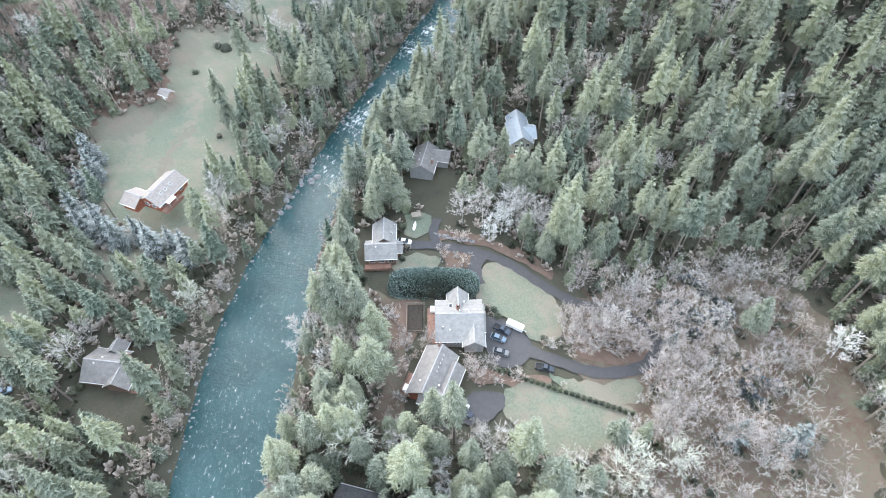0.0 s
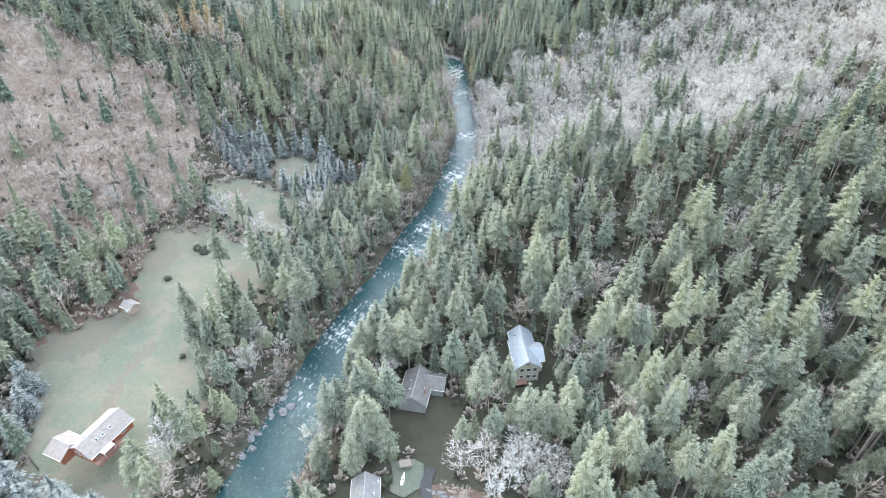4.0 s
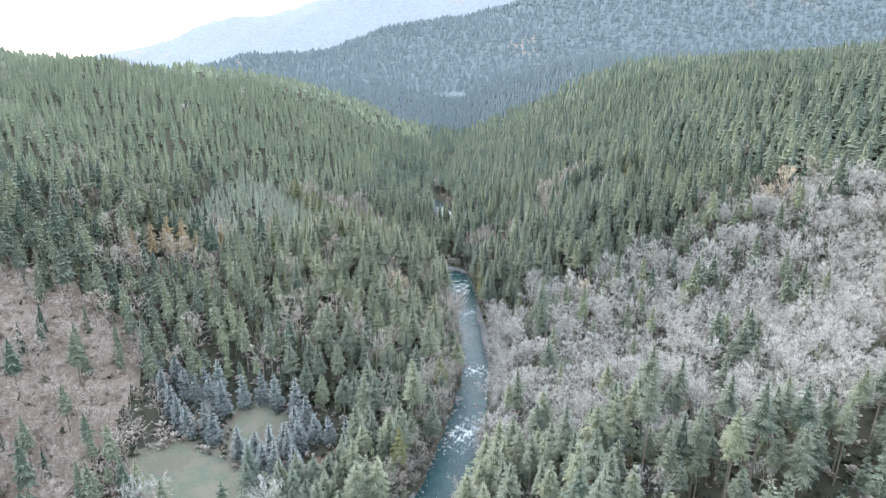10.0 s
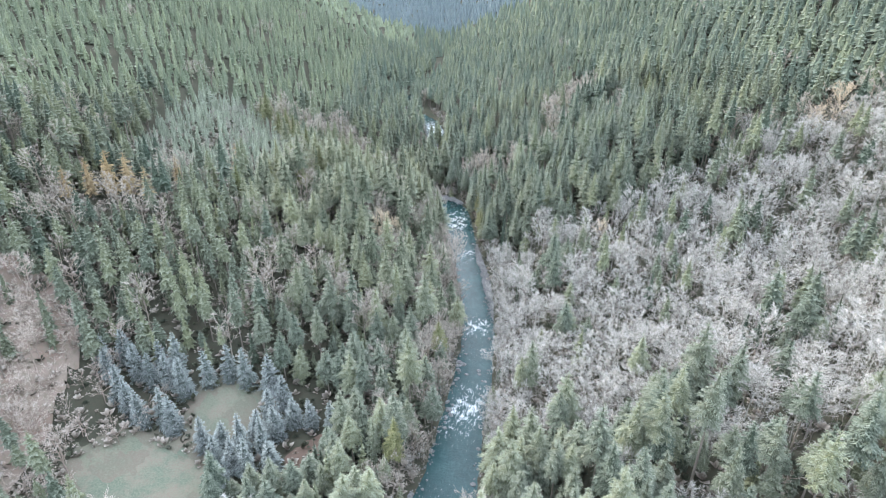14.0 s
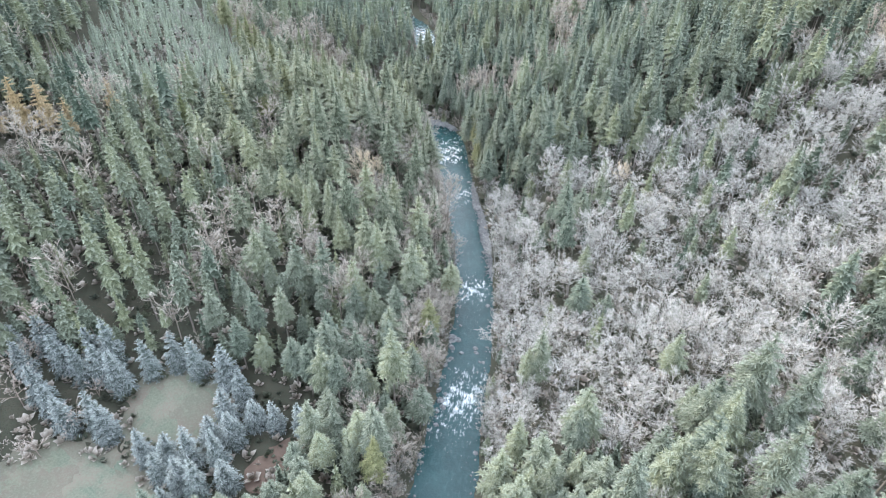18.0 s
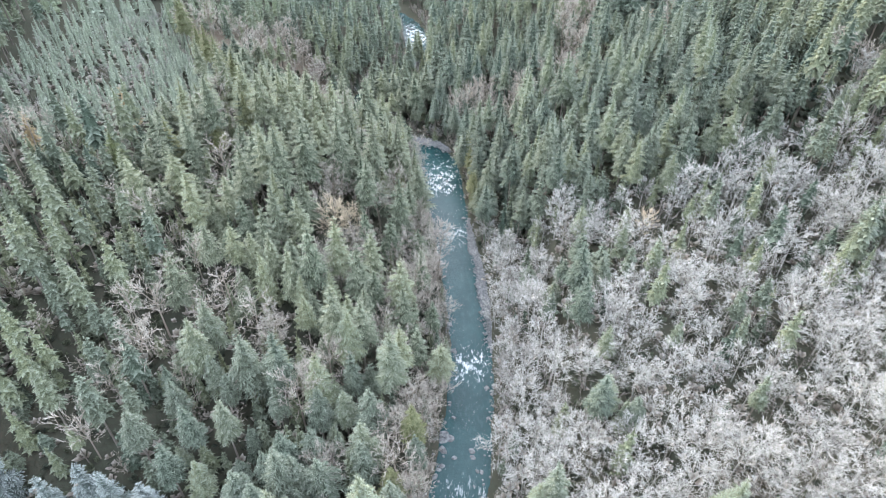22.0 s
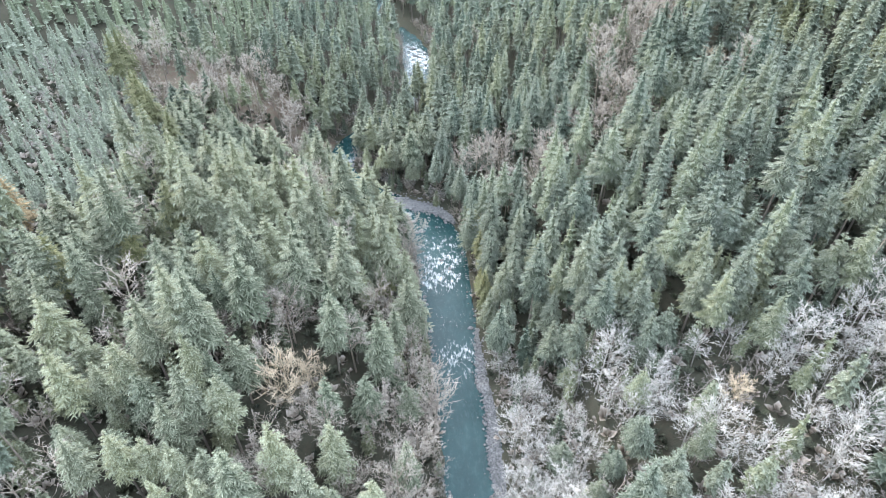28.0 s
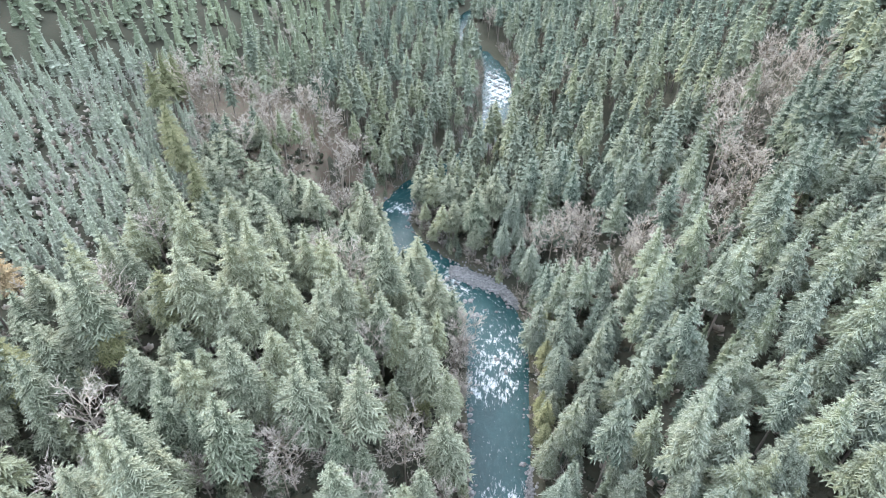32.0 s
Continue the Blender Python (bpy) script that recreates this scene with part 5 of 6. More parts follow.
def window(parent, x, y, z, w, h, axis):
    """A framed window on a wall that faces along axis ('x+', 'x-', 'y+', 'y-')."""
    sg = 1 if axis[1] == "+" else -1
    if axis[0] == "y":
        f = boxes((x - w / 2 - 0.1, x + w / 2 + 0.1, y - 0.05, y + 0.05, z - 0.1, z), (x - w / 2 - 0.1, x + w / 2 + 0.1, y - 0.05, y + 0.05, z + h, z + h + 0.1),
                  (x - w / 2 - 0.1, x - w / 2, y - 0.05, y + 0.05, z, z + h), (x + w / 2, x + w / 2 + 0.1, y - 0.05, y + 0.05, z, z + h), (x - 0.03, x + 0.03, y - 0.05, y + 0.05, z, z + h))
        g = boxes((x - w / 2, x + w / 2, y - 0.02, y + 0.02 * sg + 0.02, z, z + h))
    else:
        f = boxes((x - 0.05, x + 0.05, y - w / 2 - 0.1, y + w / 2 + 0.1, z - 0.1, z), (x - 0.05, x + 0.05, y - w / 2 - 0.1, y + w / 2 + 0.1, z + h, z + h + 0.1),
                  (x - 0.05, x + 0.05, y - w / 2 - 0.1, y - w / 2, z, z + h), (x - 0.05, x + 0.05, y + w / 2, y + w / 2 + 0.1, z, z + h), (x - 0.05, x + 0.05, y - 0.03, y + 0.03, z, z + h))
        g = boxes((x - 0.02, x + 0.02 * sg + 0.02, y - w / 2, y + w / 2, z, z + h))
    win = part("window_frame", f, M_TRIM, parent, "white window frame")
    part("pane", g, M_GLASS, win, "dark glass pane")


def vent(parent, x, y, z, r=0.22, h=0.6):
    part("roof_vent", tube(bmesh.new(), (x, y, z - 0.4), (x, y, z + h), r, r), M_STEEL, parent, "pale metal roof vent")


def skylight(parent, x, y, z, w, d, tilt):
    bm = boxes((-w / 2, w / 2, -d / 2, d / 2, -0.1, 0.16))
    bmesh.ops.transform(bm, matrix=pose(x, y, z, 0, tilt, 0), verts=bm.verts)
    sk = part("skylight", bm, M_TRIM, parent, "white framed skylight")
    bm = boxes((-w / 2 + 0.1, w / 2 - 0.1, -d / 2 + 0.1, d / 2 - 0.1, 0.12, 0.2))
    bmesh.ops.transform(bm, matrix=pose(x, y, z, 0, tilt, 0), verts=bm.verts)
    part("pane", bm, M_GLASS, sk)


def chimney(parent, x, y, z0, z1, w=0.9):
    c = part("chimney", boxes((x - w / 2, x + w / 2, y - w / 2, y + w / 2, z0, z1), (x - w / 2 - 0.1, x + w / 2 + 0.1, y - w / 2 - 0.1, y + w / 2 + 0.1, z1 - 0.2, z1)), M_BRICK, parent, "brick chimney")
    part("flue", tube(bmesh.new(), (x, y, z1), (x, y, z1 + 0.5), 0.18, 0.18), M_STEEL, c)


G = LZ
# grey house with the car court
h = thing("house", pose(9, 91, G), "large house with grey shingle roofs beside a car court", "house")
gable(h, -6.5, 6.3, -6.5, 6.5, -1, 3.0, 6.4, "x", M_WALLG, M_ROOF)
gable(h, -3, 2.4, 3, 9.2, -1, 3.0, 5.9, "y", M_WALLG, M_ROOF)
gable(h, 1.2, 6.6, -8.2, -2, -1, 2.9, 5.0, "y", M_WALLG, M_ROOF)
gable(h, 3.4, 7.0, -3.5, 5.0, -1, 2.9, 4.7, "x", M_WALLG, M_ROOF)
chimney(h, -0.4, 2.2, 4, 7.2)
for a, b, c in ((0, 1, 6.3), (-4.9, -3.6, 4.9), (-2.9, -4.4, 4.5), (2.6, 0.6, 6.3), (1.5, 4.5, 5.6)):
    vent(h, a, b, c)
skylight(h, -2.5, 4.0, 4.6, 1.0, 1.4, 0)
for a in (-4.5, -1, 2.5):
    window(h, a, -6.55, 0.9, 1.6, 1.3, "y-")
for b in (-3, 1, 4):
    window(h, -6.55, b, 0.9, 1.8, 1.4, "x-")
part("deck", boxes((-9.4, -6.5, -6, 6.4, -0.6, -0.1)), M_DECK, h, "reddish weathered timber deck")
part("hot_tub", boxes((-8.6, -6.9, 4.6, 6.6, -0.1, 0.8)), M_TRIM, h, "white covered hot tub")
part("garage_door", boxes((6.99, 7.05, -2.6, 1.6, -1, 1.7)), M_TRIM, h, "white garage door")

# lower house with the pale roof, turned
h = thing("house", pose(2.2, 74, G, 0, 0, -22), "house with a pale grey-brown shingle roof and cedar walls", "house")
gable(h, -5.2, 3.2, -7.5, 6.8, -1, 3.0, 6.2, "y", M_WALLR, M_ROOF2)
gable(h, 2.0, 6.2, -5.4, 4.0, -1, 2.7, 4.6, "y", M_WALLR, M_ROOF2)
gable(h, -1.5, 5.0, -9.0, -3.6, -1, 2.9, 5.2, "x", M_WALLR, M_ROOF2)
chimney(h, -1.8, 7.0, 0, 6.9, 0.8)
for k in range(5):
    vent(h, 0.4, 4.6 - 1.3 * k, 5.6, 0.14, 0.4)
for a, b, c in ((-2.9, -4.5, 5.0), (1.4, -6.5, 4.8), (2.2, -3.8, 4.6)):
    vent(h, a, b, c, 0.3, 0.45)
part("deck", boxes((-7.6, -5.2, -7.4, -1, -1, 0.2), (-7.7, -7.6, -7.4, -1, 0.2, 1.1)), M_DECK, h, "red-brown timber deck with rail")
part("deck_cover", boxes((-7.3, -5.6, -6.8, -4.9, 0.2, 1.3)), M_TRIM, h, "white covered tub on the deck")
for b in (-5, -1, 3):
    window(h, -5.25, b, 0.9, 1.7, 1.3, "x-")
for a in (-0.2, 2.6):
    window(h, a, -9.05, 0.9, 1.4, 1.2, "y-")

# riverside house
h = thing("house", pose(-15.2, 120.5, G, 0, 0, 2), "riverside house with a weathered grey shingle roof", "house")
gable(h, -4.6, 4.6, -6.0, 0.8, -1, 3.3, 5.8, "x", M_WALLB, M_ROOF)
gable(h, -2.4, 4.2, 0, 8.2, -1, 3.2, 6.0, "y", M_WALLB, M_ROOF)
gable(h, 2.5, 6.3, -3.2, 0.4, -1, 2.8, 4.0, "x", M_WALLB, M_ROOF)
for a, b, c in ((-2.8, -1.4, 5.2), (-1.6, -3.6, 5.4), (3.4, 3.0, 4.6), (4.3, 7.0, 3.8)):
    vent(h, a, b, c, 0.25, 0.5)
part("deck", boxes((-5.5, 3.0, -8.4, -6.0, -0.4, 0.0), (-5.5, 3.0, -8.5, -8.4, 0, 0.95)), M_DECK, h, "dark red timber deck")
for a in (-3, 0, 3):
    window(h, a, -6.05, 1.0, 1.6, 1.3, "y-")

# house among trees
zf = float(ground_z(0, 160)[0]) + 0.3
h = thing("house", pose(-0.5, 160, zf, 0, 0, -12), "house with a pale grey roof half hidden among firs", "house")
gable(h, -5, 3.2, -6.2, 6.2, -1, 3.6, 6.4, "y", M_WALLG, M_ROOF2)
gable(h, 0, 7.5, 1.0, 6.8, -1, 3.4, 5.4, "x", M_WALLG, M_ROOF2)
chimney(h, 2.4, -2.5, 2, 6.4, 0.5)
vent(h, -2.8, 1, 5.2)
vent(h, -2.2, -3, 5.6)
for b in (-4, 0, 4):
    window(h, -5.05, b, 1.0, 1.6, 1.3, "x-")

# tall cream house with a metal roof
zd = float(ground_z(34, 172)[0]) + 0.3
h = thing("house", pose(34.2, 172.5, zd, 0, 0, 4), "tall cream-walled house with a pale blue-grey metal roof", "house")
gable(h, -4.0, 3.4, -8.0, 4.0, -1.5, 5.6, 8.4, "y", M_WALL, M_ROOFM)
gable(h, 0.5, 5.4, -4.8, 2.5, -1.5, 5.2, 7.4, "x", M_WALL, M_ROOFM)
gable(h, -3.0, 3.8, 3.0, 9.2, -1.5, 4.6, 7.2, "y", M_WALL, M_ROOFM)
for a in (-2.2, 0.0, 2.0):
    for c in (0.6, 3.6):
        window(h, a, -8.05, c, 1.1, 1.3, "y-")
window(h, -0.3, -8.05, 6.2, 0.8, 0.8, "y-")
vent(h, -2.0, 6.5, 5.9)
part("porch", boxes((-4.6, -0.5, -10.2, -8.1, -0.3, 0.0)), M_DECK, h, "timber porch")

# western house on the meadow
h = thing("house", pose(-90.5, 142, flat_z(MEADOWS["meadow_west"]), 0, 0, -24), "cedar house with a pale tan roof on the meadow", "house")
gable(h, -4.2, 4.0, -6.4, 7.2, -0.6, 2.6, 5.0, "y", M_WALLR, M_RUST)
gable(h, -9.0, -3.4, -9.8, -3.0, -0.6, 2.3, 4.0, "x", M_WALLR, M_RUST)
for a, b, w, l in ((2.0, 2.2, 0.8, 0.8), (2.2, -0.4, 0.8, 0.8), (2.0, -2.4, 0.8, 0.8)):
    skylight(h, a, b, 4.05, w, l, 30)
vent(h, -1.4, -3.0, 4.6, 0.25)
part("deck", boxes((4.0, 6.6, -6.6, 2.0, -0.4, 0.2), (6.5, 6.6, -6.6, 2.0, 0.2, 1.1)), M_DECK, h, "red-brown timber deck with rail")
part("awning", boxes((4.3, 6.3, -4.2, -0.6, 2.2, 2.35), (6.15, 6.25, -4.1, -4.0, 0.2, 2.2), (6.15, 6.25, -0.8, -0.7, 0.2, 2.2)), M_TRIM, h, "white flat awning on posts")
for a in (-1.5, 1.5):
    window(h, a, -6.45, 0.8, 1.6, 1.2, "y-")
for b in (-4.6, -1.0, 4.0):
    window(h, 4.05, b, 0.8, 1.5, 1.2, "x+")

# western river house
zw = float(ground_z(-88, 79)[0]) + 0.3
h = thing("house", pose(-88, 79, zw, 0, 0, -8), "riverside house with a brown-grey roof and timber deck", "house")
gable(h, -6.4, 3.0, -5.0, 4.4, -1, 3.0, 6.0, "x", M_WALLB, M_ROOF2)
gable(h, 0.6, 6.8, -5.8, 1.4, -1, 2.8, 5.2, "y", M_WALLB, M_ROOF2)
gable(h, -3.4, 0.4, 4.0, 7.2, -1, 3.0, 5.0, "y", M_WALLB, M_ROOF2)
chimney(h, 4.4, 2.4, 0, 6.2, 0.7)
vent(h, -2.4, 1.0, 5.2)
vent(h, -3.6, -1.2, 5.5)
part("deck", boxes((6.8, 9.2, -6.0, 3.0, -0.6, 0.0), (9.1, 9.2, -6, 3, 0, 0.95), (6.8, 9.2, -6.1, -6.0, 0, 0.95)), M_DECK, h, "brown timber deck with rail")
for b in (-4.2, -1.5):
    window(h, 6.85, b, 0.8, 1.7, 1.4, "x+")

# outbuildings
h = thing("garden_shed", pose(-106, 198.5, flat_z(MEADOWS["meadow_west"]), 0, 0, -28), "small pink-walled shed with a tan roof on the meadow", "shed")
gable(h, -2.4, 2.4, -1.8, 1.8, -0.5, 2.1, 3.2, "x", plain("faded_pink_boards", (0.26, 0.19, 0.155), (0.34, 0.26, 0.21), 0.85), M_RUST, 0.4)
part("door", boxes((-0.6, 0.6, -1.86, -1.8, 0, 1.9)), M_TRIM, h, "white shed door")
h = thing("house", pose(-17, 40, G - 0.5, 0, 0, -15), "dark-roofed cabin beneath the riverside trees", "house")
gable(h, -5, 5, -4, 4, -1, 2.7, 5.0, "x", M_WALLB, plain("dark_shingles", (0.07, 0.07, 0.075), (0.11, 0.11, 0.11), 0.85))
vent(h, 1.5, 1, 4.6)


# ---- vehicles ----
def paint(name, c):
    n = Nodes(name, 0.3, 0.15, 0.5)
    n.color(n.mix(n.ramp(n.noise(1.5, 3), 0.4, 0.7), c, tuple(v * 0.85 for v in c)))
    return n.mat


def hull(bm, sections):
    """A closed skin through cross-sections (x, half width, low, high, shoulder)."""
    rings = []
    for xx, w, lo, hi, sh in sections:
        pts = [(-w, lo), (-w, lo + (hi - lo) * 0.55), (-w * sh, hi), (w * sh, hi), (w, lo + (hi - lo) * 0.55), (w, lo)]
        rings.append([bm.verts.new((xx, a, b)) for a, b in pts])
    for p, q in zip(rings, rings[1:]):
        for k in range(6):
            bm.faces.new((p[k], q[k], q[(k + 1) % 6], p[(k + 1) % 6]))
    bm.faces.new(rings[0][::-1])
    bm.faces.new(rings[-1])
    bmesh.ops.recalc_face_normals(bm, faces=bm.faces)
    return bm


def car(at, color, label, kindname="car", pickup=False):
    c = thing(kindname, at, label, kindname)
    m = paint("car_paint", color)
    L = 2.65 if pickup else 2.3
    part("body", hull(bmesh.new(), [(-L, 0.80, 0.45, 0.92, 0.9), (-L + 0.25, 0.90, 0.32, 1.0, 0.92), (0, 0.92, 0.3, 1.0, 0.94), (L - 0.9, 0.91, 0.3, 0.98, 0.92), (L - 0.15, 0.86, 0.34, 0.84, 0.88), (L, 0.78, 0.42, 0.74, 0.86)]), m, c)
    if pickup:
        cab = [(-0.55, 0.82, 0.98, 1.5, 0.84), (-0.4, 0.84, 0.98, 1.78, 0.80), (0.75, 0.84, 0.98, 1.76, 0.80), (1.35, 0.84, 0.98, 1.05, 0.9)]
        part("cargo_bed", boxes((-L + 0.15, -0.65, -0.74, 0.74, 0.99, 1.02)), M_RUBBER, c, "dark open cargo bed")
        part("side_rail", boxes((-L, -0.6, -0.92, -0.8, 0.95, 1.18)), m, c)
        part("side_rail", boxes((-L, -0.6, 0.8, 0.92, 0.95, 1.18)), m, c)
        part("tailgate", boxes((-L, -L + 0.1, -0.8, 0.8, 0.95, 1.18)), m, c)
        roof = (-0.35, 0.7, -0.66, 0.66, 1.76, 1.8)
    else:
        cab = [(-2.0, 0.80, 0.96, 1.05, 0.9), (-1.35, 0.82, 0.96, 1.46, 0.78), (0.35, 0.83, 0.96, 1.47, 0.78), (1.15, 0.83, 0.96, 1.0, 0.9)]
        roof = (-1.2, 0.25, -0.62, 0.62, 1.45, 1.5)
    part("cabin_glass", hull(bmesh.new(), cab), M_GLASS, c, "dark tinted windows")
    part("cabin_roof", boxes(roof), m, c)
    for sx in (-L * 0.62, L * 0.64):
        for sy in (-0.86, 0.86):
            w = part("wheel", tube(bmesh.new(), (sx, sy - 0.11, 0.34), (sx, sy + 0.11, 0.34), 0.34, 0.34, 12), M_RUBBER, c)
            part("rim", tube(bmesh.new(), (sx, sy - 0.12, 0.34), (sx, sy + 0.12, 0.34), 0.2, 0.2, 10), M_STEEL, w, "steel rim")
    for sy in (-0.6, 0.6):
        part("headlight", boxes((L - 0.14, L - 0.02, sy - 0.15, sy + 0.15, 0.6, 0.72)), M_TRIM, c)
        part("tail_light", boxes((-L - 0.01, -L + 0.08, sy - 0.12, sy + 0.12, 0.7, 0.85)), M_WALLR, c)
    return c


def on_ground(x, y, lift=0.55):
    return float(ground_z(x, y)[0]) + lift


car(pose(-7.9, 123.6, on_ground(-8, 124, 0.52), 0, 0, -12), (0.72, 0.73, 0.74), "white car parked by the riverside house")
car(pose(21.4, 89.4, on_ground(21, 89, 0.6), 0, 0, -32), (0.035, 0.05, 0.075), "dark blue pickup parked in the car court", "pickup_truck", True)
car(pose(20.2, 86.6, on_ground(20, 86, 0.6), 0, 0, -25), (0.13, 0.18, 0.23), "light blue car parked in the car court")
car(pose(20.6, 82.0, on_ground(20, 82, 0.6), 0, 0, -18), (0.16, 0.16, 0.165), "silver car parked in the car court")
car(pose(32.4, 76.8, on_ground(32, 77, 0.5), 0, 0, -14), (0.045, 0.055, 0.07), "dark pickup parked beside the drive", "pickup_truck", True)
car(pose(8.4, 66.8, on_ground(8.4, 66.8, 0.6), 0, 0, -35), (0.74, 0.74, 0.73), "white pickup parked beside the lower house", "pickup_truck", True)
car(pose(9.6, 64.4, on_ground(9.6, 64.4, 0.6), 0, 0, -35), (0.03, 0.04, 0.06), "dark blue car parked beside the lower house")
car(pose(-117, 73, on_ground(-117, 73, 0.3), 0, 0, 20), (0.25, 0.36, 0.48), "light blue car parked on a gravel yard")
t = thing("utility_trailer", pose(25.4, 90.4, on_ground(25, 90, 0.5), 0, 0, -30), "long white box trailer parked at the lawn's edge", "trailer")
part("body", boxes((-2.6, 2.6, -0.95, 0.95, 0.45, 1.9), (-2.5, 2.5, -0.9, 0.9, 1.9, 1.98)), M_TRIM, t)
part("drawbar", boxes((2.6, 3.7, -0.06, 0.06, 0.45, 0.57)), M_STEEL, t)
for sy in (-1.0, 1.0):
    part("wheel", tube(bmesh.new(), (-0.4, sy - 0.1, 0.33), (-0.4, sy + 0.1, 0.33), 0.33, 0.33, 12), M_RUBBER, t)
b = thing("rowing_boat", pose(-4.8, 130.6, on_ground(-4.8, 130.6, 0.45), 0, 0, 80), "white boat lying on the lawn", "boat")
part("hull", hull(bmesh.new(), [(-1.9, 0.3, 0.1, 0.5, 0.9), (-1.0, 0.5, 0.0, 0.5, 0.95), (0.6, 0.5, 0.0, 0.5, 0.95), (1.7, 0.2, 0.1, 0.55, 0.9), (2.1, 0.04, 0.3, 0.6, 0.9)]), M_TRIM, b)
part("thwart", boxes((-0.3, 0.0, -0.48, 0.48, 0.5, 0.54)), M_WOOD, b)
s = thing("wood_shelter", pose(-4.2, 134.5, on_ground(-4.2, 134.5, 0.4), 0, 0, 10), "small weathered timber shelter on the lawn", "shelter")
part("roof", boxes((-1.6, 1.6, -1.2, 1.2, 1.9, 2.05)), M_WOOD, s)
for px in (-1.4, 1.4):
    for py in (-1.0, 1.0):
        part("post", boxes((px - 0.06, px + 0.06, py - 0.06, py + 0.06, 0, 1.9)), M_WOOD, s)


# ---- garden ----
def leafy(name, at, lx, ly, h, n, leaf, mat, label, category, seed, rounded=2.6, group=""):
    """A clipped or loose bush: a dark green filler core under many single leaf sprays."""
    r = random.Random(seed)
    ob = thing(name, at, label, category, group)
    v, f, tips = [], [], []
    for k in range(n):
        a, c = r.uniform(0, 6.283), r.uniform(-0.15, 1.0)
        s = math.sqrt(max(0.0, 1 - max(c, 0) ** rounded))
        flat = None
        if k % 2:
            flat = r.uniform(-1, 1), r.uniform(-1, 1)
            s = (flat[0] ** 4 + flat[1] ** 4) ** 0.25
            if s > 1:
                flat, s = (flat[0] / s, flat[1] / s), 1.0
            c = (1 - s * s) ** (1 / rounded)
        ca, sa = math.cos(a), math.sin(a)
        ex = 2 / rounded
        px, py = math.copysign(abs(ca) ** ex, ca) * lx * s, math.copysign(abs(sa) ** ex, sa) * ly * s
        if flat:
            px, py = flat[0] * lx, flat[1] * ly
        pz = h * max(0.03, c) * r.uniform(0.9, 1.06)
        p = Vector((px * r.uniform(0.9, 1.03), py * r.uniform(0.9, 1.03), pz))
        out = (Vector((px / lx, py / ly, 0.9 * max(c, 0.1) + 0.35))).normalized()
        side = out.cross(Vector((r.uniform(-1, 1), r.uniform(-1, 1), r.uniform(-1, 1)))).normalized()
        tip = p + out * leaf * r.uniform(0.7, 1.3)
        b0 = len(v)
        m = p + (tip - p) * 0.5
        v += [tuple(p - out * leaf * 0.4), tuple(m + side * leaf * 0.42), tuple(tip), tuple(m - side * leaf * 0.42)]
        tips += [0, 0.6, 1, 0.6]
        f += [(b0, b0 + 1, b0 + 2), (b0, b0 + 2, b0 + 3)]
    leaves = new("leaves", mesh_from("leaves", v, f, [mat], False, None, {"tip": tips, "tone": np.zeros(len(v))}))
    leaves.parent = ob
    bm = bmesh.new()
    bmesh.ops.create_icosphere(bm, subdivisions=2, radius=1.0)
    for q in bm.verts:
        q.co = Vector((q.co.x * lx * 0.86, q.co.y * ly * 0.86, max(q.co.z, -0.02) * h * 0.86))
    # closed shape added to fill the bush behind its leaves, not branches
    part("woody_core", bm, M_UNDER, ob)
    return ob


M_LAUREL = foliage("laurel_leaves", (0.045, 0.085, 0.070), (0.06, 0.11, 0.09), (0.40, 0.49, 0.47), 0.85)
M_BLUE = foliage("blue_brush", (0.07, 0.10, 0.13), (0.10, 0.13, 0.16), (0.26, 0.32, 0.38), 0.7)
leafy("laurel_hedge", pose(1.5, 105.6, on_ground(1, 105, 0), 0, 0, -1), 13.6, 4.4, 6.4, 7000, 0.66, M_LAUREL, "tall clipped dark green laurel hedge between two gardens", "hedge", 3, 4.0)
for k in range(24):
    q = k / 23
    px, py = 19.5 + 34.5 * q, 76.6 - 13.4 * q
    leafy("hedge_shrub", pose(px, py, on_ground(px, py, 0.2), 0, 0, k * 40), 0.85, 0.7, 1.3, 90, 0.28, M_FIR, "low clipped dark green shrub in a row between lawns", "shrub", 40 + k, 3.0, "row of clipped shrubs")
rb = random.Random(8)
for k, (px, py, rr) in enumerate([(17.6, 97.2, 1.0), (19.6, 96.2, 1.3), (20.6, 94.2, 1.1), (18.6, 94.8, 0.9), (33.5, 86, 1.2), (34.6, 85, 0.9), (-7.2, 121.2, 1.2), (-8.5, 116.5, 1.0), (-74, 186, 2.6), (-82, 179, 1.3), (-101, 219, 1.6), (-92, 238, 3.2), (-96, 240, 2.4), (-118, 150, 1.2)]):
    leafy("garden_bush", pose(px, py, on_ground(px, py, 0.3), 0, 0, k * 70), rr, rr * 0.9, rr * 1.2, 130, 0.35, M_FIR if k % 3 else M_BROWN, "rounded winter bush on the grass", "bush", 80 + k)
for k in range(26):
    px, py = rb.gauss(82, 6), rb.gauss(91, 5)
    if k > 15:
        px, py = rb.gauss(86, 4.5), rb.gauss(67, 3.5)
    leafy("bramble_bush", pose(px, py, on_ground(px, py, -0.1), 0, 0, k * 50), 2.4, 2.2, 1.7, 170, 0.5, M_BLUE, "blue-green bramble thicket among bare brush", "bush", 120 + k, 2.4, "bramble thickets")

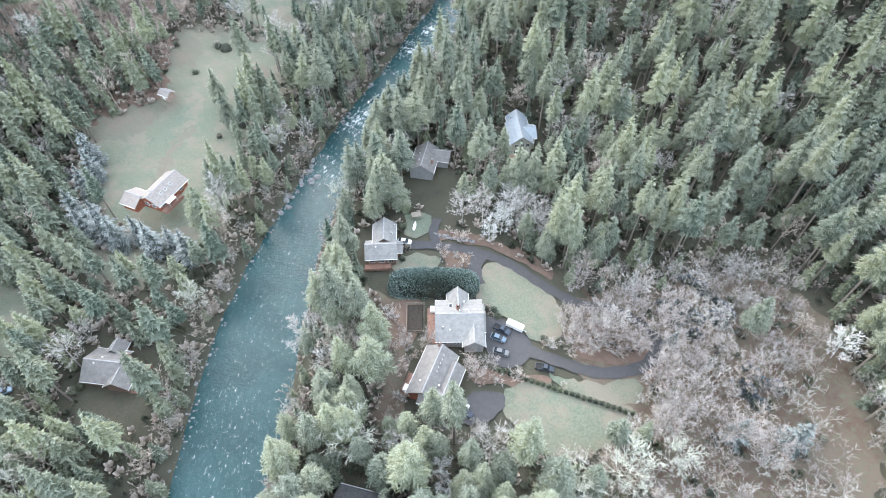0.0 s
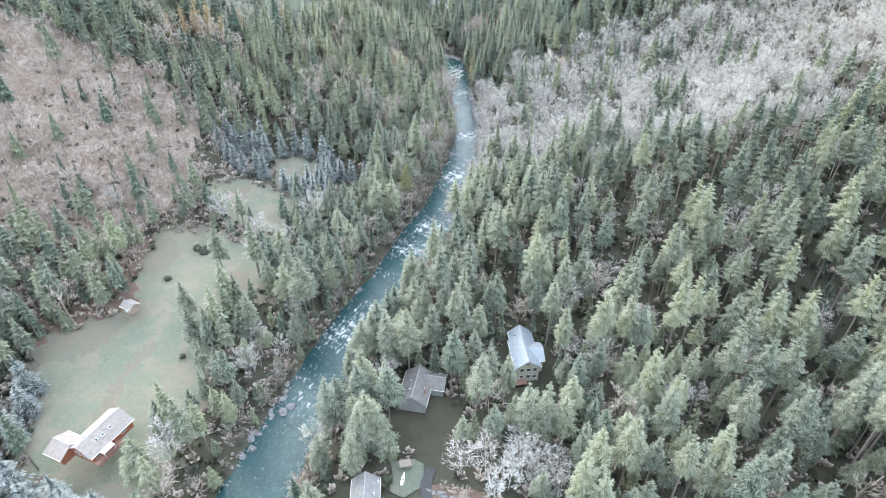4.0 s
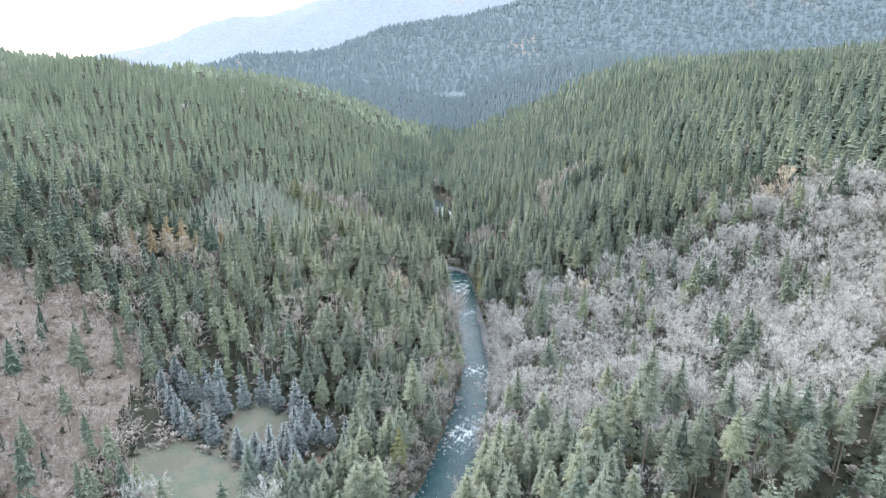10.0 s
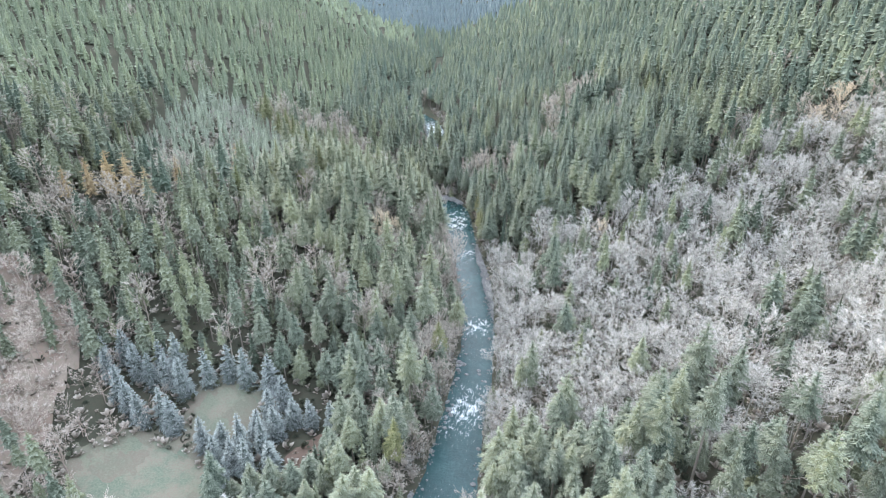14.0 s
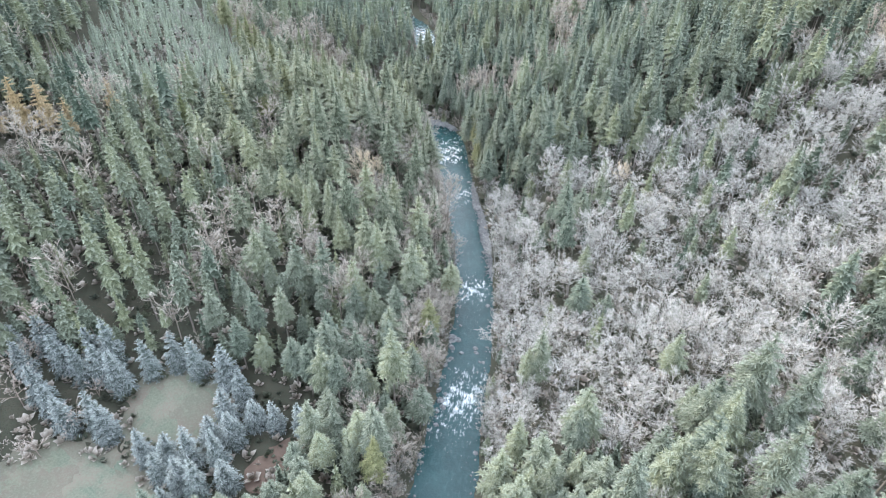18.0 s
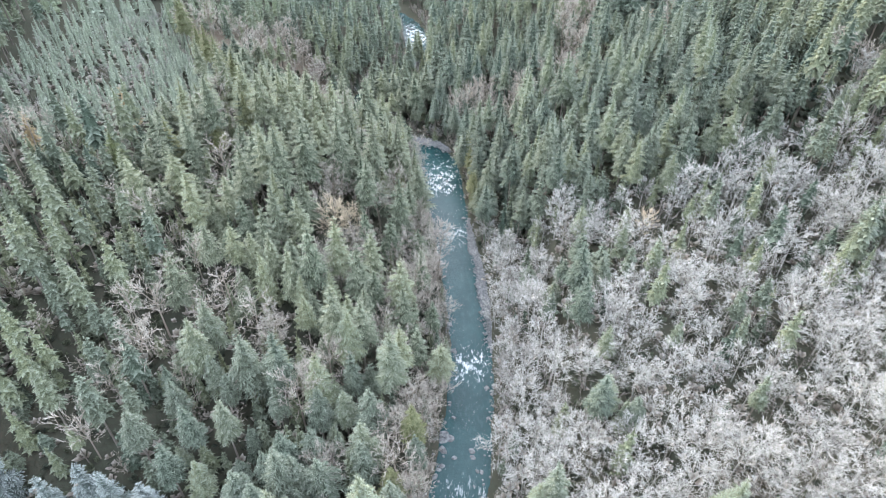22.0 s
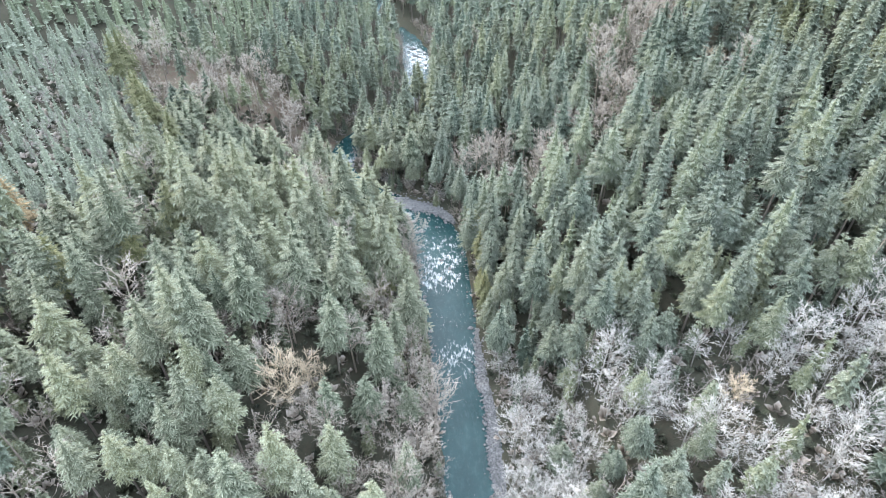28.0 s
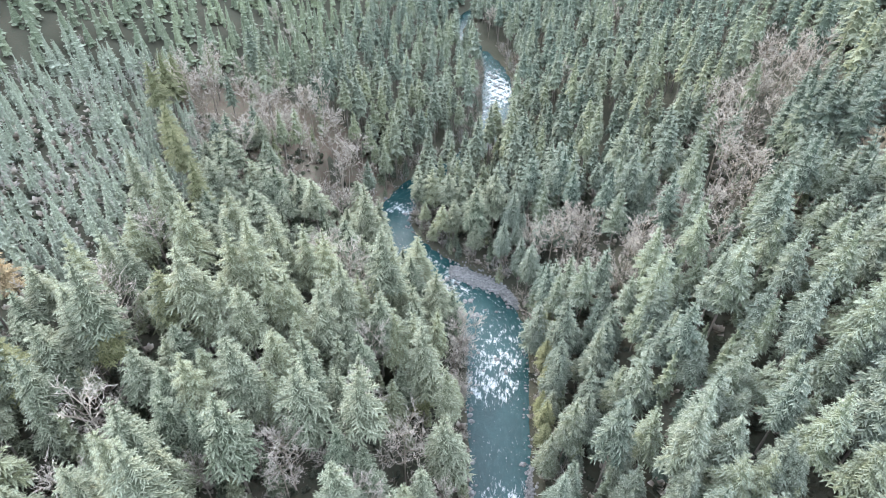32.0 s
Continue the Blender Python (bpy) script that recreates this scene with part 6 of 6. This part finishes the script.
M_DARKSOIL = plain("dark_garden_soil", (0.035, 0.028, 0.024), (0.06, 0.05, 0.04), 0.95)
g = thing("raised_garden", pose(-4, 94, on_ground(-4, 94, 0.4)), "fenced kitchen garden with dark soil beds", "garden")
part("soil", boxes((-2.3, 2.3, -4.8, 4.8, 0, 0.25)), M_DARKSOIL, g)
for k in range(3):
    part("bed_frame", boxes((-2.0 + 1.5 * k, -1.0 + 1.5 * k, -4.4, 4.4, 0.25, 0.45)), M_DARKSOIL, g)
for px, py in [(-2.6, -5), (-2.6, -2.5), (-2.6, 0), (-2.6, 2.5), (-2.6, 5), (2.6, 5), (2.6, 2.5), (2.6, 0), (2.6, -2.5), (2.6, -5), (0, 5), (0, -5)]:
    part("fence_post", boxes((px - 0.07, px + 0.07, py - 0.07, py + 0.07, 0, 1.5)), M_WOOD, g)
for z0 in (0.5, 1.3):
    for d in ((-2.64, -2.56, -5, 5), (2.56, 2.64, -5, 5), (-2.6, 2.6, 4.96, 5.04), (-2.6, 2.6, -5.04, -4.96)):
        part("fence_rail", boxes((*d, z0, z0 + 0.1)), M_WOOD, g)


YARD = [(-14, 62), (-18, 96), (-10, 126), (2, 136), (22, 121), (42, 104), (66, 92), (66, 62), (40, 49), (18, 50), (0, 58)]
ROADS = np.vstack([spline([(*q, 0) for q in d], 1.5) for d in DRIVES])
TINY = [bare(230 + k, 3.4, 1.9, 4, 5, 7, 0.035, 0.1, 3) for k in range(3)]
px = np.array([rb.uniform(-18, 66) for k in range(700)])
py = np.array([rb.uniform(49, 136) for k in range(700)])
ok = inside(px, py, YARD) & (np.min(np.hypot(px[:, None] - ROADS[None, :, 0], py[:, None] - ROADS[None, :, 1]), axis=1) > 3.0)
for hx_, hy_, hr_ in HOUSE_SPOTS:
    ok &= np.hypot(px - hx_, py - hy_) > hr_ * 0.8
for nm in ("lawn_north", "lawn_south", "lawn_east", "lawn_hedge", "lawn_shed"):
    ok &= ~inside(px, py, MEADOWS[nm])
ok &= ~((np.abs(px - 1.5) < 15) & (np.abs(py - 105.6) < 6)) & ~((px > 15) & (px < 31) & (py > 77) & (py < 97)) & ~((px > 7) & (px < 21) & (py > 60) & (py < 72)) & ~((np.abs(px + 4) < 4) & (np.abs(py - 94) < 6))
sx_, sy_ = px[ok], py[ok]
yard_sites = np.stack([sx_, sy_, np.array([rb.uniform(0.5, 1.25) for k in sx_])], 1)


# ---- stones ----
def stone_mesh(seed, sub=2):
    r = random.Random(seed)
    bm = bmesh.new()
    bmesh.ops.create_icosphere(bm, subdivisions=sub, radius=1.0)
    o = Vector((r.uniform(-9, 9), r.uniform(-9, 9), r.uniform(-9, 9)))
    for q in bm.verts:
        k = 1 + 0.38 * noise.noise(q.co * 1.3 + o) + 0.15 * noise.noise(q.co * 3.1 + o)
        q.co = Vector((q.co.x * 1.15, q.co.y * 0.9, q.co.z * 0.68)) * k
    me = bpy.data.meshes.new("stone")
    bm.to_mesh(me)
    bm.free()
    me.materials.append(M_ROCK)
    return me


STONES = [stone_mesh(k) for k in range(6)]


def stone(x, y, z, r, label, group):
    ob = new("boulder", STONES[rb.randrange(6)])
    ob.matrix_basis = Matrix.LocRotScale((x, y, z), Euler((0, 0, rb.uniform(0, 6.28))), (r, r * rb.uniform(0.8, 1.1), r * rb.uniform(0.7, 1.0)))
    tagged(ob, label, "boulder", group)


for k in range(22):
    q = k / 21
    stone(2 + 13 * q + rb.uniform(-0.5, 0.5), 127.2 - 3.6 * q + rb.uniform(-0.5, 0.5), on_ground(8, 125, 0.4), rb.uniform(0.4, 0.8), "pale boulder in a rough garden wall", "garden wall boulders")
for k in range(14):
    a = k / 14 * 6.283
    stone(9.5 + 5.6 * math.cos(a), 116.6 + 2.9 * math.sin(a), on_ground(9, 116, 0.4), rb.uniform(0.25, 0.5), "stone edging a soil bed", "bed edging stones")


def along_river(y0, y1, off, spread_):
    """A place on the river, off as a share of the half width (-1 left bank, 1 right bank)."""
    s = RIVER[(RIVER[:, 1] > y0) & (RIVER[:, 1] < y1)]
    q = s[rb.randrange(len(s))]
    j = int(np.argmin(np.hypot(RIVER[:, 0] - q[0], RIVER[:, 1] - q[1])))
    t = RIVER[min(j + 2, len(RIVER) - 1), :2] - RIVER[max(j - 2, 0), :2]
    t = t / np.linalg.norm(t)
    w = q[2] / 2 * off + rb.uniform(-spread_, spread_)
    return q[0] + t[1] * w, q[1] - t[0] * w


for y0, y1, off, sp, count, r0, r1 in ((140, 175, -1.0, 1.5, 45, 0.4, 1.3), (60, 140, -1.0, 1.2, 30, 0.3, 0.8), (175, 300, -1.0, 1.5, 50, 0.4, 1.2), (175, 300, 0.95, 1.2, 30, 0.4, 1.0), (300, 345, -0.85, 1.6, 40, 0.5, 1.3),
                                       (345, 450, 0.9, 1.4, 60, 0.35, 0.9), (345, 470, -1.0, 1.0, 30, 0.4, 1.0), (470, 512, 0.0, 8.0, 55, 0.4, 1.2), (500, 560, -0.9, 2.0, 50, 0.5, 1.4), (512, 560, 0.8, 1.5, 30, 0.4, 1.0), (630, 700, 0.0, 5.0, 45, 0.6, 1.6), (320, 335, 0.2, 4.0, 14, 0.4, 0.9), (255, 270, 0, 6.0, 14, 0.4, 1.0)):
    for k in range(count * 9 // 20):
        px, py = along_river(y0, y1, off, sp)
        stone(px, py, max(on_ground(px, py, 0.0), float(river_z(py))) - 0.05, rb.uniform(r0, r1), "grey boulder in the shallows by the river bank", "river boulders")
cob = Shape()
for k in range(12):
    a, b = k * 2.39996, 1 - 2 * (k + 0.5) / 12
    cob.v.append((math.cos(a) * math.sqrt(1 - b * b), math.sin(a) * math.sqrt(1 - b * b) * 0.8, b * 0.6))
ball = bmesh.new()
for p in cob.v:
    ball.verts.new(p)
hulled = bmesh.ops.convex_hull(ball, input=ball.verts)
ball.verts.index_update()
cob.f = [tuple(q.index for q in fc.verts) for fc in ball.faces]
ball.free()
cob.t, cob.m = [0.5] * 12, [0] * len(cob.f)
cxy = np.array([along_river(45, 700, rb.choice((-1.0, 1.0)), 1.5) for k in range(1500)])
cz = np.maximum(ground_z(cxy[:, 0], cxy[:, 1]), river_z(cxy[:, 1]))
crr = np.random.default_rng(9).uniform(0.18, 0.55, len(cxy))
scatter("river_cobbles", [cob], cxy[:, 0], cxy[:, 1], cz, crr, crr, crr, [M_ROCK], "grey cobbles along the water's edge", "stones", 37)
for px, py, rr in ((34.0, 421, 2.0), (32.4, 423, 1.2), (-44.4, 158.8, 1.8), (-42.5, 161, 1.5), (-46, 164, 1.3)):
    stone(px, py, float(river_z(py)), rr, "large pale boulder standing in the river", "river boulders")


def bar(name, pts, rise, label):
    """A gravel bar: a low mound of cobbles just out of the water."""
    p = spline([(*q, 0) for q in pts] + [(*pts[0], 0)], 1.0)[:-1, :2]
    v, f = grid(np.arange(p[:, 0].min(), p[:, 0].max(), 0.5), np.arange(p[:, 1].min(), p[:, 1].max(), 0.5), lambda a, b: river_z(b))
    c = v[f].mean(axis=1)
    f = f[inside(c[:, 0] + 0.6 * wave(c[:, 0], c[:, 1], 4, 0.2), c[:, 1] + 0.6 * wave(c[:, 0], c[:, 1], 3, 1.2), p)]
    ids, inv = np.unique(f, return_inverse=True)
    v = v[ids]
    edge = np.min(np.hypot(v[:, None, 0] - p[None, :, 0], v[:, None, 1] - p[None, :, 1]), axis=1)
    rr = np.random.default_rng(3)
    v[:, 2] += -0.12 + rise * smooth(0, 2.5, edge) + 0.1 * wave(v[:, 0], v[:, 1], 1.7, 0.5) + rr.uniform(0, 0.12, len(v))
    tagged(new(name, mesh_from(name, v, inv.reshape(f.shape), [M_GRAVEL], False)), label, "gravel", kind="structure")


bar("gravel_bar_east", [(33, 370), (34.8, 368), (36.6, 384), (37.2, 400), (37, 418), (35.2, 442), (33, 444), (32, 428), (33.2, 412), (32.2, 398), (33.4, 384)], 0.5, "grey gravel bar along the river's edge")
bar("gravel_bar_bend", [(6, 513), (14, 510), (24, 506), (31, 499), (33, 503), (27, 511), (15, 517), (6, 520)], 0.6, "grey cobble bar at the river bend")
bar("gravel_bar_west", [(-27, 547), (-22, 541), (-19, 528), (-14, 520), (-17, 518), (-24, 530), (-30, 545)], 0.6, "dark cobble bar on the bend's outer side")

brr = np.random.default_rng(12)
bq = brr.uniform(0, 1, 420)
bx_ = np.interp(bq, [0, 0.35, 0.7, 1], [6, 15, 25, 32]) + brr.normal(0, 0.8, 420)
by_ = np.interp(bq, [0, 0.35, 0.7, 1], [517, 514, 508, 501]) + brr.normal(0, 2.2, 420)
br_ = brr.uniform(0.2, 0.75, 420)
eq = brr.uniform(372, 440, 380)
bx_, by_ = np.concatenate([bx_, 33.6 + brr.normal(0, 1.0, 380)]), np.concatenate([by_, eq])
br_ = np.concatenate([br_, brr.uniform(0.15, 0.55, 380)])
scatter("bar_cobbles", [cob], bx_, by_, river_z(by_) + 0.35, br_, br_, br_, [M_ROCK], "grey cobbles heaped on a river bar", "stones", 40)

# ---- single trees that stand out ----
ROUND = [bare(200 + k, H, R, 18, 8, 8, 0.075, 0.14) for k, (H, R) in enumerate([(15, 5.4), (17, 6.0), (13, 5.0)])]
M_PALE = twigs("lichen_twigs", (0.26, 0.26, 0.22), (0.34, 0.34, 0.29), (0.60, 0.62, 0.54))
M_WHITE = twigs("white_twigs", (0.45, 0.45, 0.43), (0.5, 0.5, 0.48), (0.82, 0.83, 0.80))


def spots(pts, rr):
    """Places the tree lists at pts: x, y, size."""
    global x, y, z, size, tall
    a = np.array(pts, float)
    x, y, size, tall = a[:, 0], a[:, 1], a[:, 2], a[:, 2] * rr
    z = ground_z(x, y) - 0.2
    return range(len(a))


single_trees(ROUND, [M_PALE, M_BARK], spots([(-18, 54, 1.1), (-29, 42, 1.0), (48, 46, 1.25), (33, 41, 1.1), (61, 50, 0.95), (-96, 45, 0.9), (-70, 100, 0.8), (-30, 141, 0.95), (-25, 150, 1.0), (-20, 146, 0.9), (58, 166, 1.0)], 1.0), "broadleaf_tree", "round-crowned leafless tree, pale with lichen and frost", "pale round trees")
single_trees(ROUND, [M_WHITE, M_WHITE], spots([(3, 49, 0.55), (4, 44, 0.5), (24, 127, 0.75), (29, 138, 0.75), (20, 124, 0.6), (26, 133, 0.6), (113, 78, 0.8), (118, 62, 0.7)], 1.0), "frosted_tree", "leafless tree white with frost among firs", "white frosted trees")
single_trees(ROUND, [M_GREYROSE, M_BARK], spots([(60, 91, 0.8), (66, 87, 0.85), (68, 80, 0.8), (65, 75, 0.75), (56, 94, 0.75), (71, 93, 0.8), (51, 94, 0.7), (62, 97, 0.7), (41, 82, 0.85), (47, 84, 0.9), (53, 86, 0.8), (58, 82, 0.75), (45, 90, 0.7), (62, 70, 0.9), (66, 62, 0.95), (72, 74, 0.8), (75, 55, 0.9), (60, 57, 0.8), (84, 50, 0.85), (13, 74, 0.45), (17, 77, 0.45), (-6, 84, 0.5), (0, 86, 0.4), (78, 82, 0.6)], 1.0), "broadleaf_tree", "leafless grey-brown tree with a dense round crown", "grey-brown round trees")
for k, (m, lab) in enumerate(((M_ROSE, "low reddish leafless garden shrub"), (M_BROWN, "low brown leafless garden shrub"), (M_ALDER, "low pale leafless garden shrub"))):
    if len(yard_sites[k::3]):
        single_trees(TINY, [m, m], spots(yard_sites[k::3], 1.0), "garden_shrub", lab, "leafless garden shrubs")
LARCH = [conifer(210 + k, 17, 4.6, 0.2, 13, 10, 3, 0.3, 0.6) for k in range(2)]
single_trees(LARCH, [M_GOLD, M_BARK], spots(LARCHES, 1.35), "larch_tree", "golden-orange autumn larch among grey-green firs", "golden larches")
M_TAN = twigs("tan_twigs", (0.36, 0.29, 0.21), (0.42, 0.345, 0.255), (0.66, 0.56, 0.43))
single_trees(ROUND, [M_TAN, M_BARK], spots(TANS, 1.2), "broadleaf_tree", "bare tree holding pale orange-tan leaves", "tan-leaved trees")
single_trees(FIRS, [M_FIR, M_BARK], spots([(79, 281, 1.25), (-3, 306, 1.15), (87, 274, 1.05), (-8, 350, 1.1), (-5, 57, 0.75), (1, 60, 0.95), (-11, 48, 0.6), (18, 48, 0.7), (10, 42, 0.7), (-84, 196, 0.9), (-77, 182, 0.95), (-78, 218, 1.0), (-73, 143, 0.9), (-76, 131, 0.9)], 1.1), "fir_tree", "broad grey-green fir standing apart", "firs standing apart")
single_trees(SPRUCE, [M_FIR, M_BARK], spots([(44, 107, 0.9), (48, 113, 1.0), (53, 104, 0.75), (58, 110, 0.9), (50, 119, 1.1), (63, 104, 0.8), (39, 116, 0.9), (67, 112, 1.0), (35, 121, 0.85), (57, 118, 1.1), (72, 104, 0.8), (78, 110, 0.9), (31, 126, 0.9), (43, 123, 1.0)], 1.0), "spruce_tree", "small blue-green spruce beside the drive", "small spruces by the drive")
single_trees([conifer(220 + k, 14, 4.3, 0.02, 13, 10, 3, 0.25, 0.8) for k in range(2)], [M_FROST, M_BARK], spots([(-121, 156, 1.2), (-118, 135, 1.3), (-113, 128, 1.2), (-107, 128, 1.4), (-101, 124, 1.2), (-95, 126, 1.1), (-89, 121, 1.3), (-84, 123, 0.9), (-77, 118, 1.2), (-124, 164, 1.3), (-120, 147, 1.2), (70, 84, 0.6), (78, 56, 1.0), (92, 54, 1.1)], 1.0), "spruce_tree", "dense blue-green frosted spruce at a meadow's edge", "blue spruces by the house")

PLUMP = [conifer(220 + k, H, R, 0.03, 17, 12, 3, 0.04, 0.7) for k, (H, R) in enumerate([(16, 4.1), (17.5, 4.0), (14.5, 4.2)])]
single_trees(PLUMP, [M_FROST, M_BARK], spots([(-102, 320, 1.15), (-97, 316, 1.1), (-92, 314, 1.0), (-87, 315, 1.1), (-81, 312, 1.2), (-74, 317, 1.0), (-67, 319, 1.0), (-61, 317, 1.1), (-52, 315, 1.25), (-47, 309, 1.0), (-42, 302, 1.0), (-36, 301, 0.9), (-29, 300, 0.9), (-90, 299, 1.05), (-84, 301, 1.0), (-80, 298, 1.1), (-50, 303, 1.1), (-69, 292, 0.95),
    (-63, 292, 1.0), (-57, 291, 1.1), (-50, 291, 1.0), (-53, 283, 1.0), (-58, 285, 1.05), (-64, 287, 0.9), (-47, 297, 1.1), (-53, 297, 1.0), (-104, 312, 1.0), (-99, 306, 1.1), (-95, 303, 1.0), (-108, 317, 0.9), (-60, 279, 0.8), (-46, 284, 1.0), (-85, 320, 1.2), (-91, 321, 1.0)], 0.95), "spruce_tree", "dense blue-grey frosted spruce round a small meadow", "blue spruces round the meadow")
single_trees(FIRS, [M_OLIVE, M_BARK], spots([(-105, 561, 1.1), (-101, 548, 1.1), (-97, 536, 1.15), (-88, 522, 1.0), (-80, 510, 1.1), (-74, 503, 1.0), (-66, 492, 1.05), (-110, 570, 1.0), (-72, 425, 1.1), (-60, 436, 1.0), (-50, 446, 1.05), (-84, 412, 1.1), (-26, 476, 1.0), (-10, 476, 0.95), (2, 463, 0.85), (5, 452, 0.8), (-3, 488, 0.8), (36.5, 446, 0.62), (37, 451, 0.7), (36, 457, 0.6), (37.5, 463, 0.66), (36.5, 469, 0.7), (38, 475, 0.6), (37, 481, 0.72), (38, 487, 0.66), (37, 493, 0.6), (8, 330, 0.9), (2, 318, 0.9), (-8, 282, 0.95), (150, 520, 1.1), (163, 528, 1.1), (140, 535, 1.0), (172, 515, 1.1)], 1.0), "fir_tree", "olive-green fir among greyer firs", "olive-green firs")


def snag(px, py, h, lean, label):
    s = thing("dead_trunk", pose(px, py, on_ground(px, py, -0.2), 0, lean, rb.uniform(0, 360)), label, "dead tree")
    part("trunk", tube(bmesh.new(), (0, 0, 0), (0, 0, h), 0.28, 0.12, 8), M_WOOD, s)
    for k in range(5):
        a = rb.uniform(0, 6.28)
        z0 = h * rb.uniform(0.45, 0.9)
        part("branch_stub", tube(bmesh.new(), (0, 0, z0), (math.cos(a) * 0.9, math.sin(a) * 0.9, z0 + 0.3), 0.06, 0.02, 5), M_WOOD, s)


for a in ((71, 84, 7, 6, "pale broken dead trunk among brambles"), (-131, 193, 15, 4, "tall bare dead trunk at the wood's edge"), (-122, 205, 12, 5, "tall bare dead trunk at the wood's edge"), (128, 470, 20, 3, "tall pale dead trunk on the slope"), (119, 412, 22, 4, "tall pale dead trunk on the slope"), (-35, 405, 16, 5, "bare dead trunk among firs"), (-62, 380, 18, 4, "bare dead trunk among firs"), (-60, 545, 18, 3, "bare dead trunk above the bend"), (-52, 552, 18, 2, "bare dead trunk above the bend"), (-66, 540, 17, 4, "bare dead trunk above the bend")):
    snag(*a)
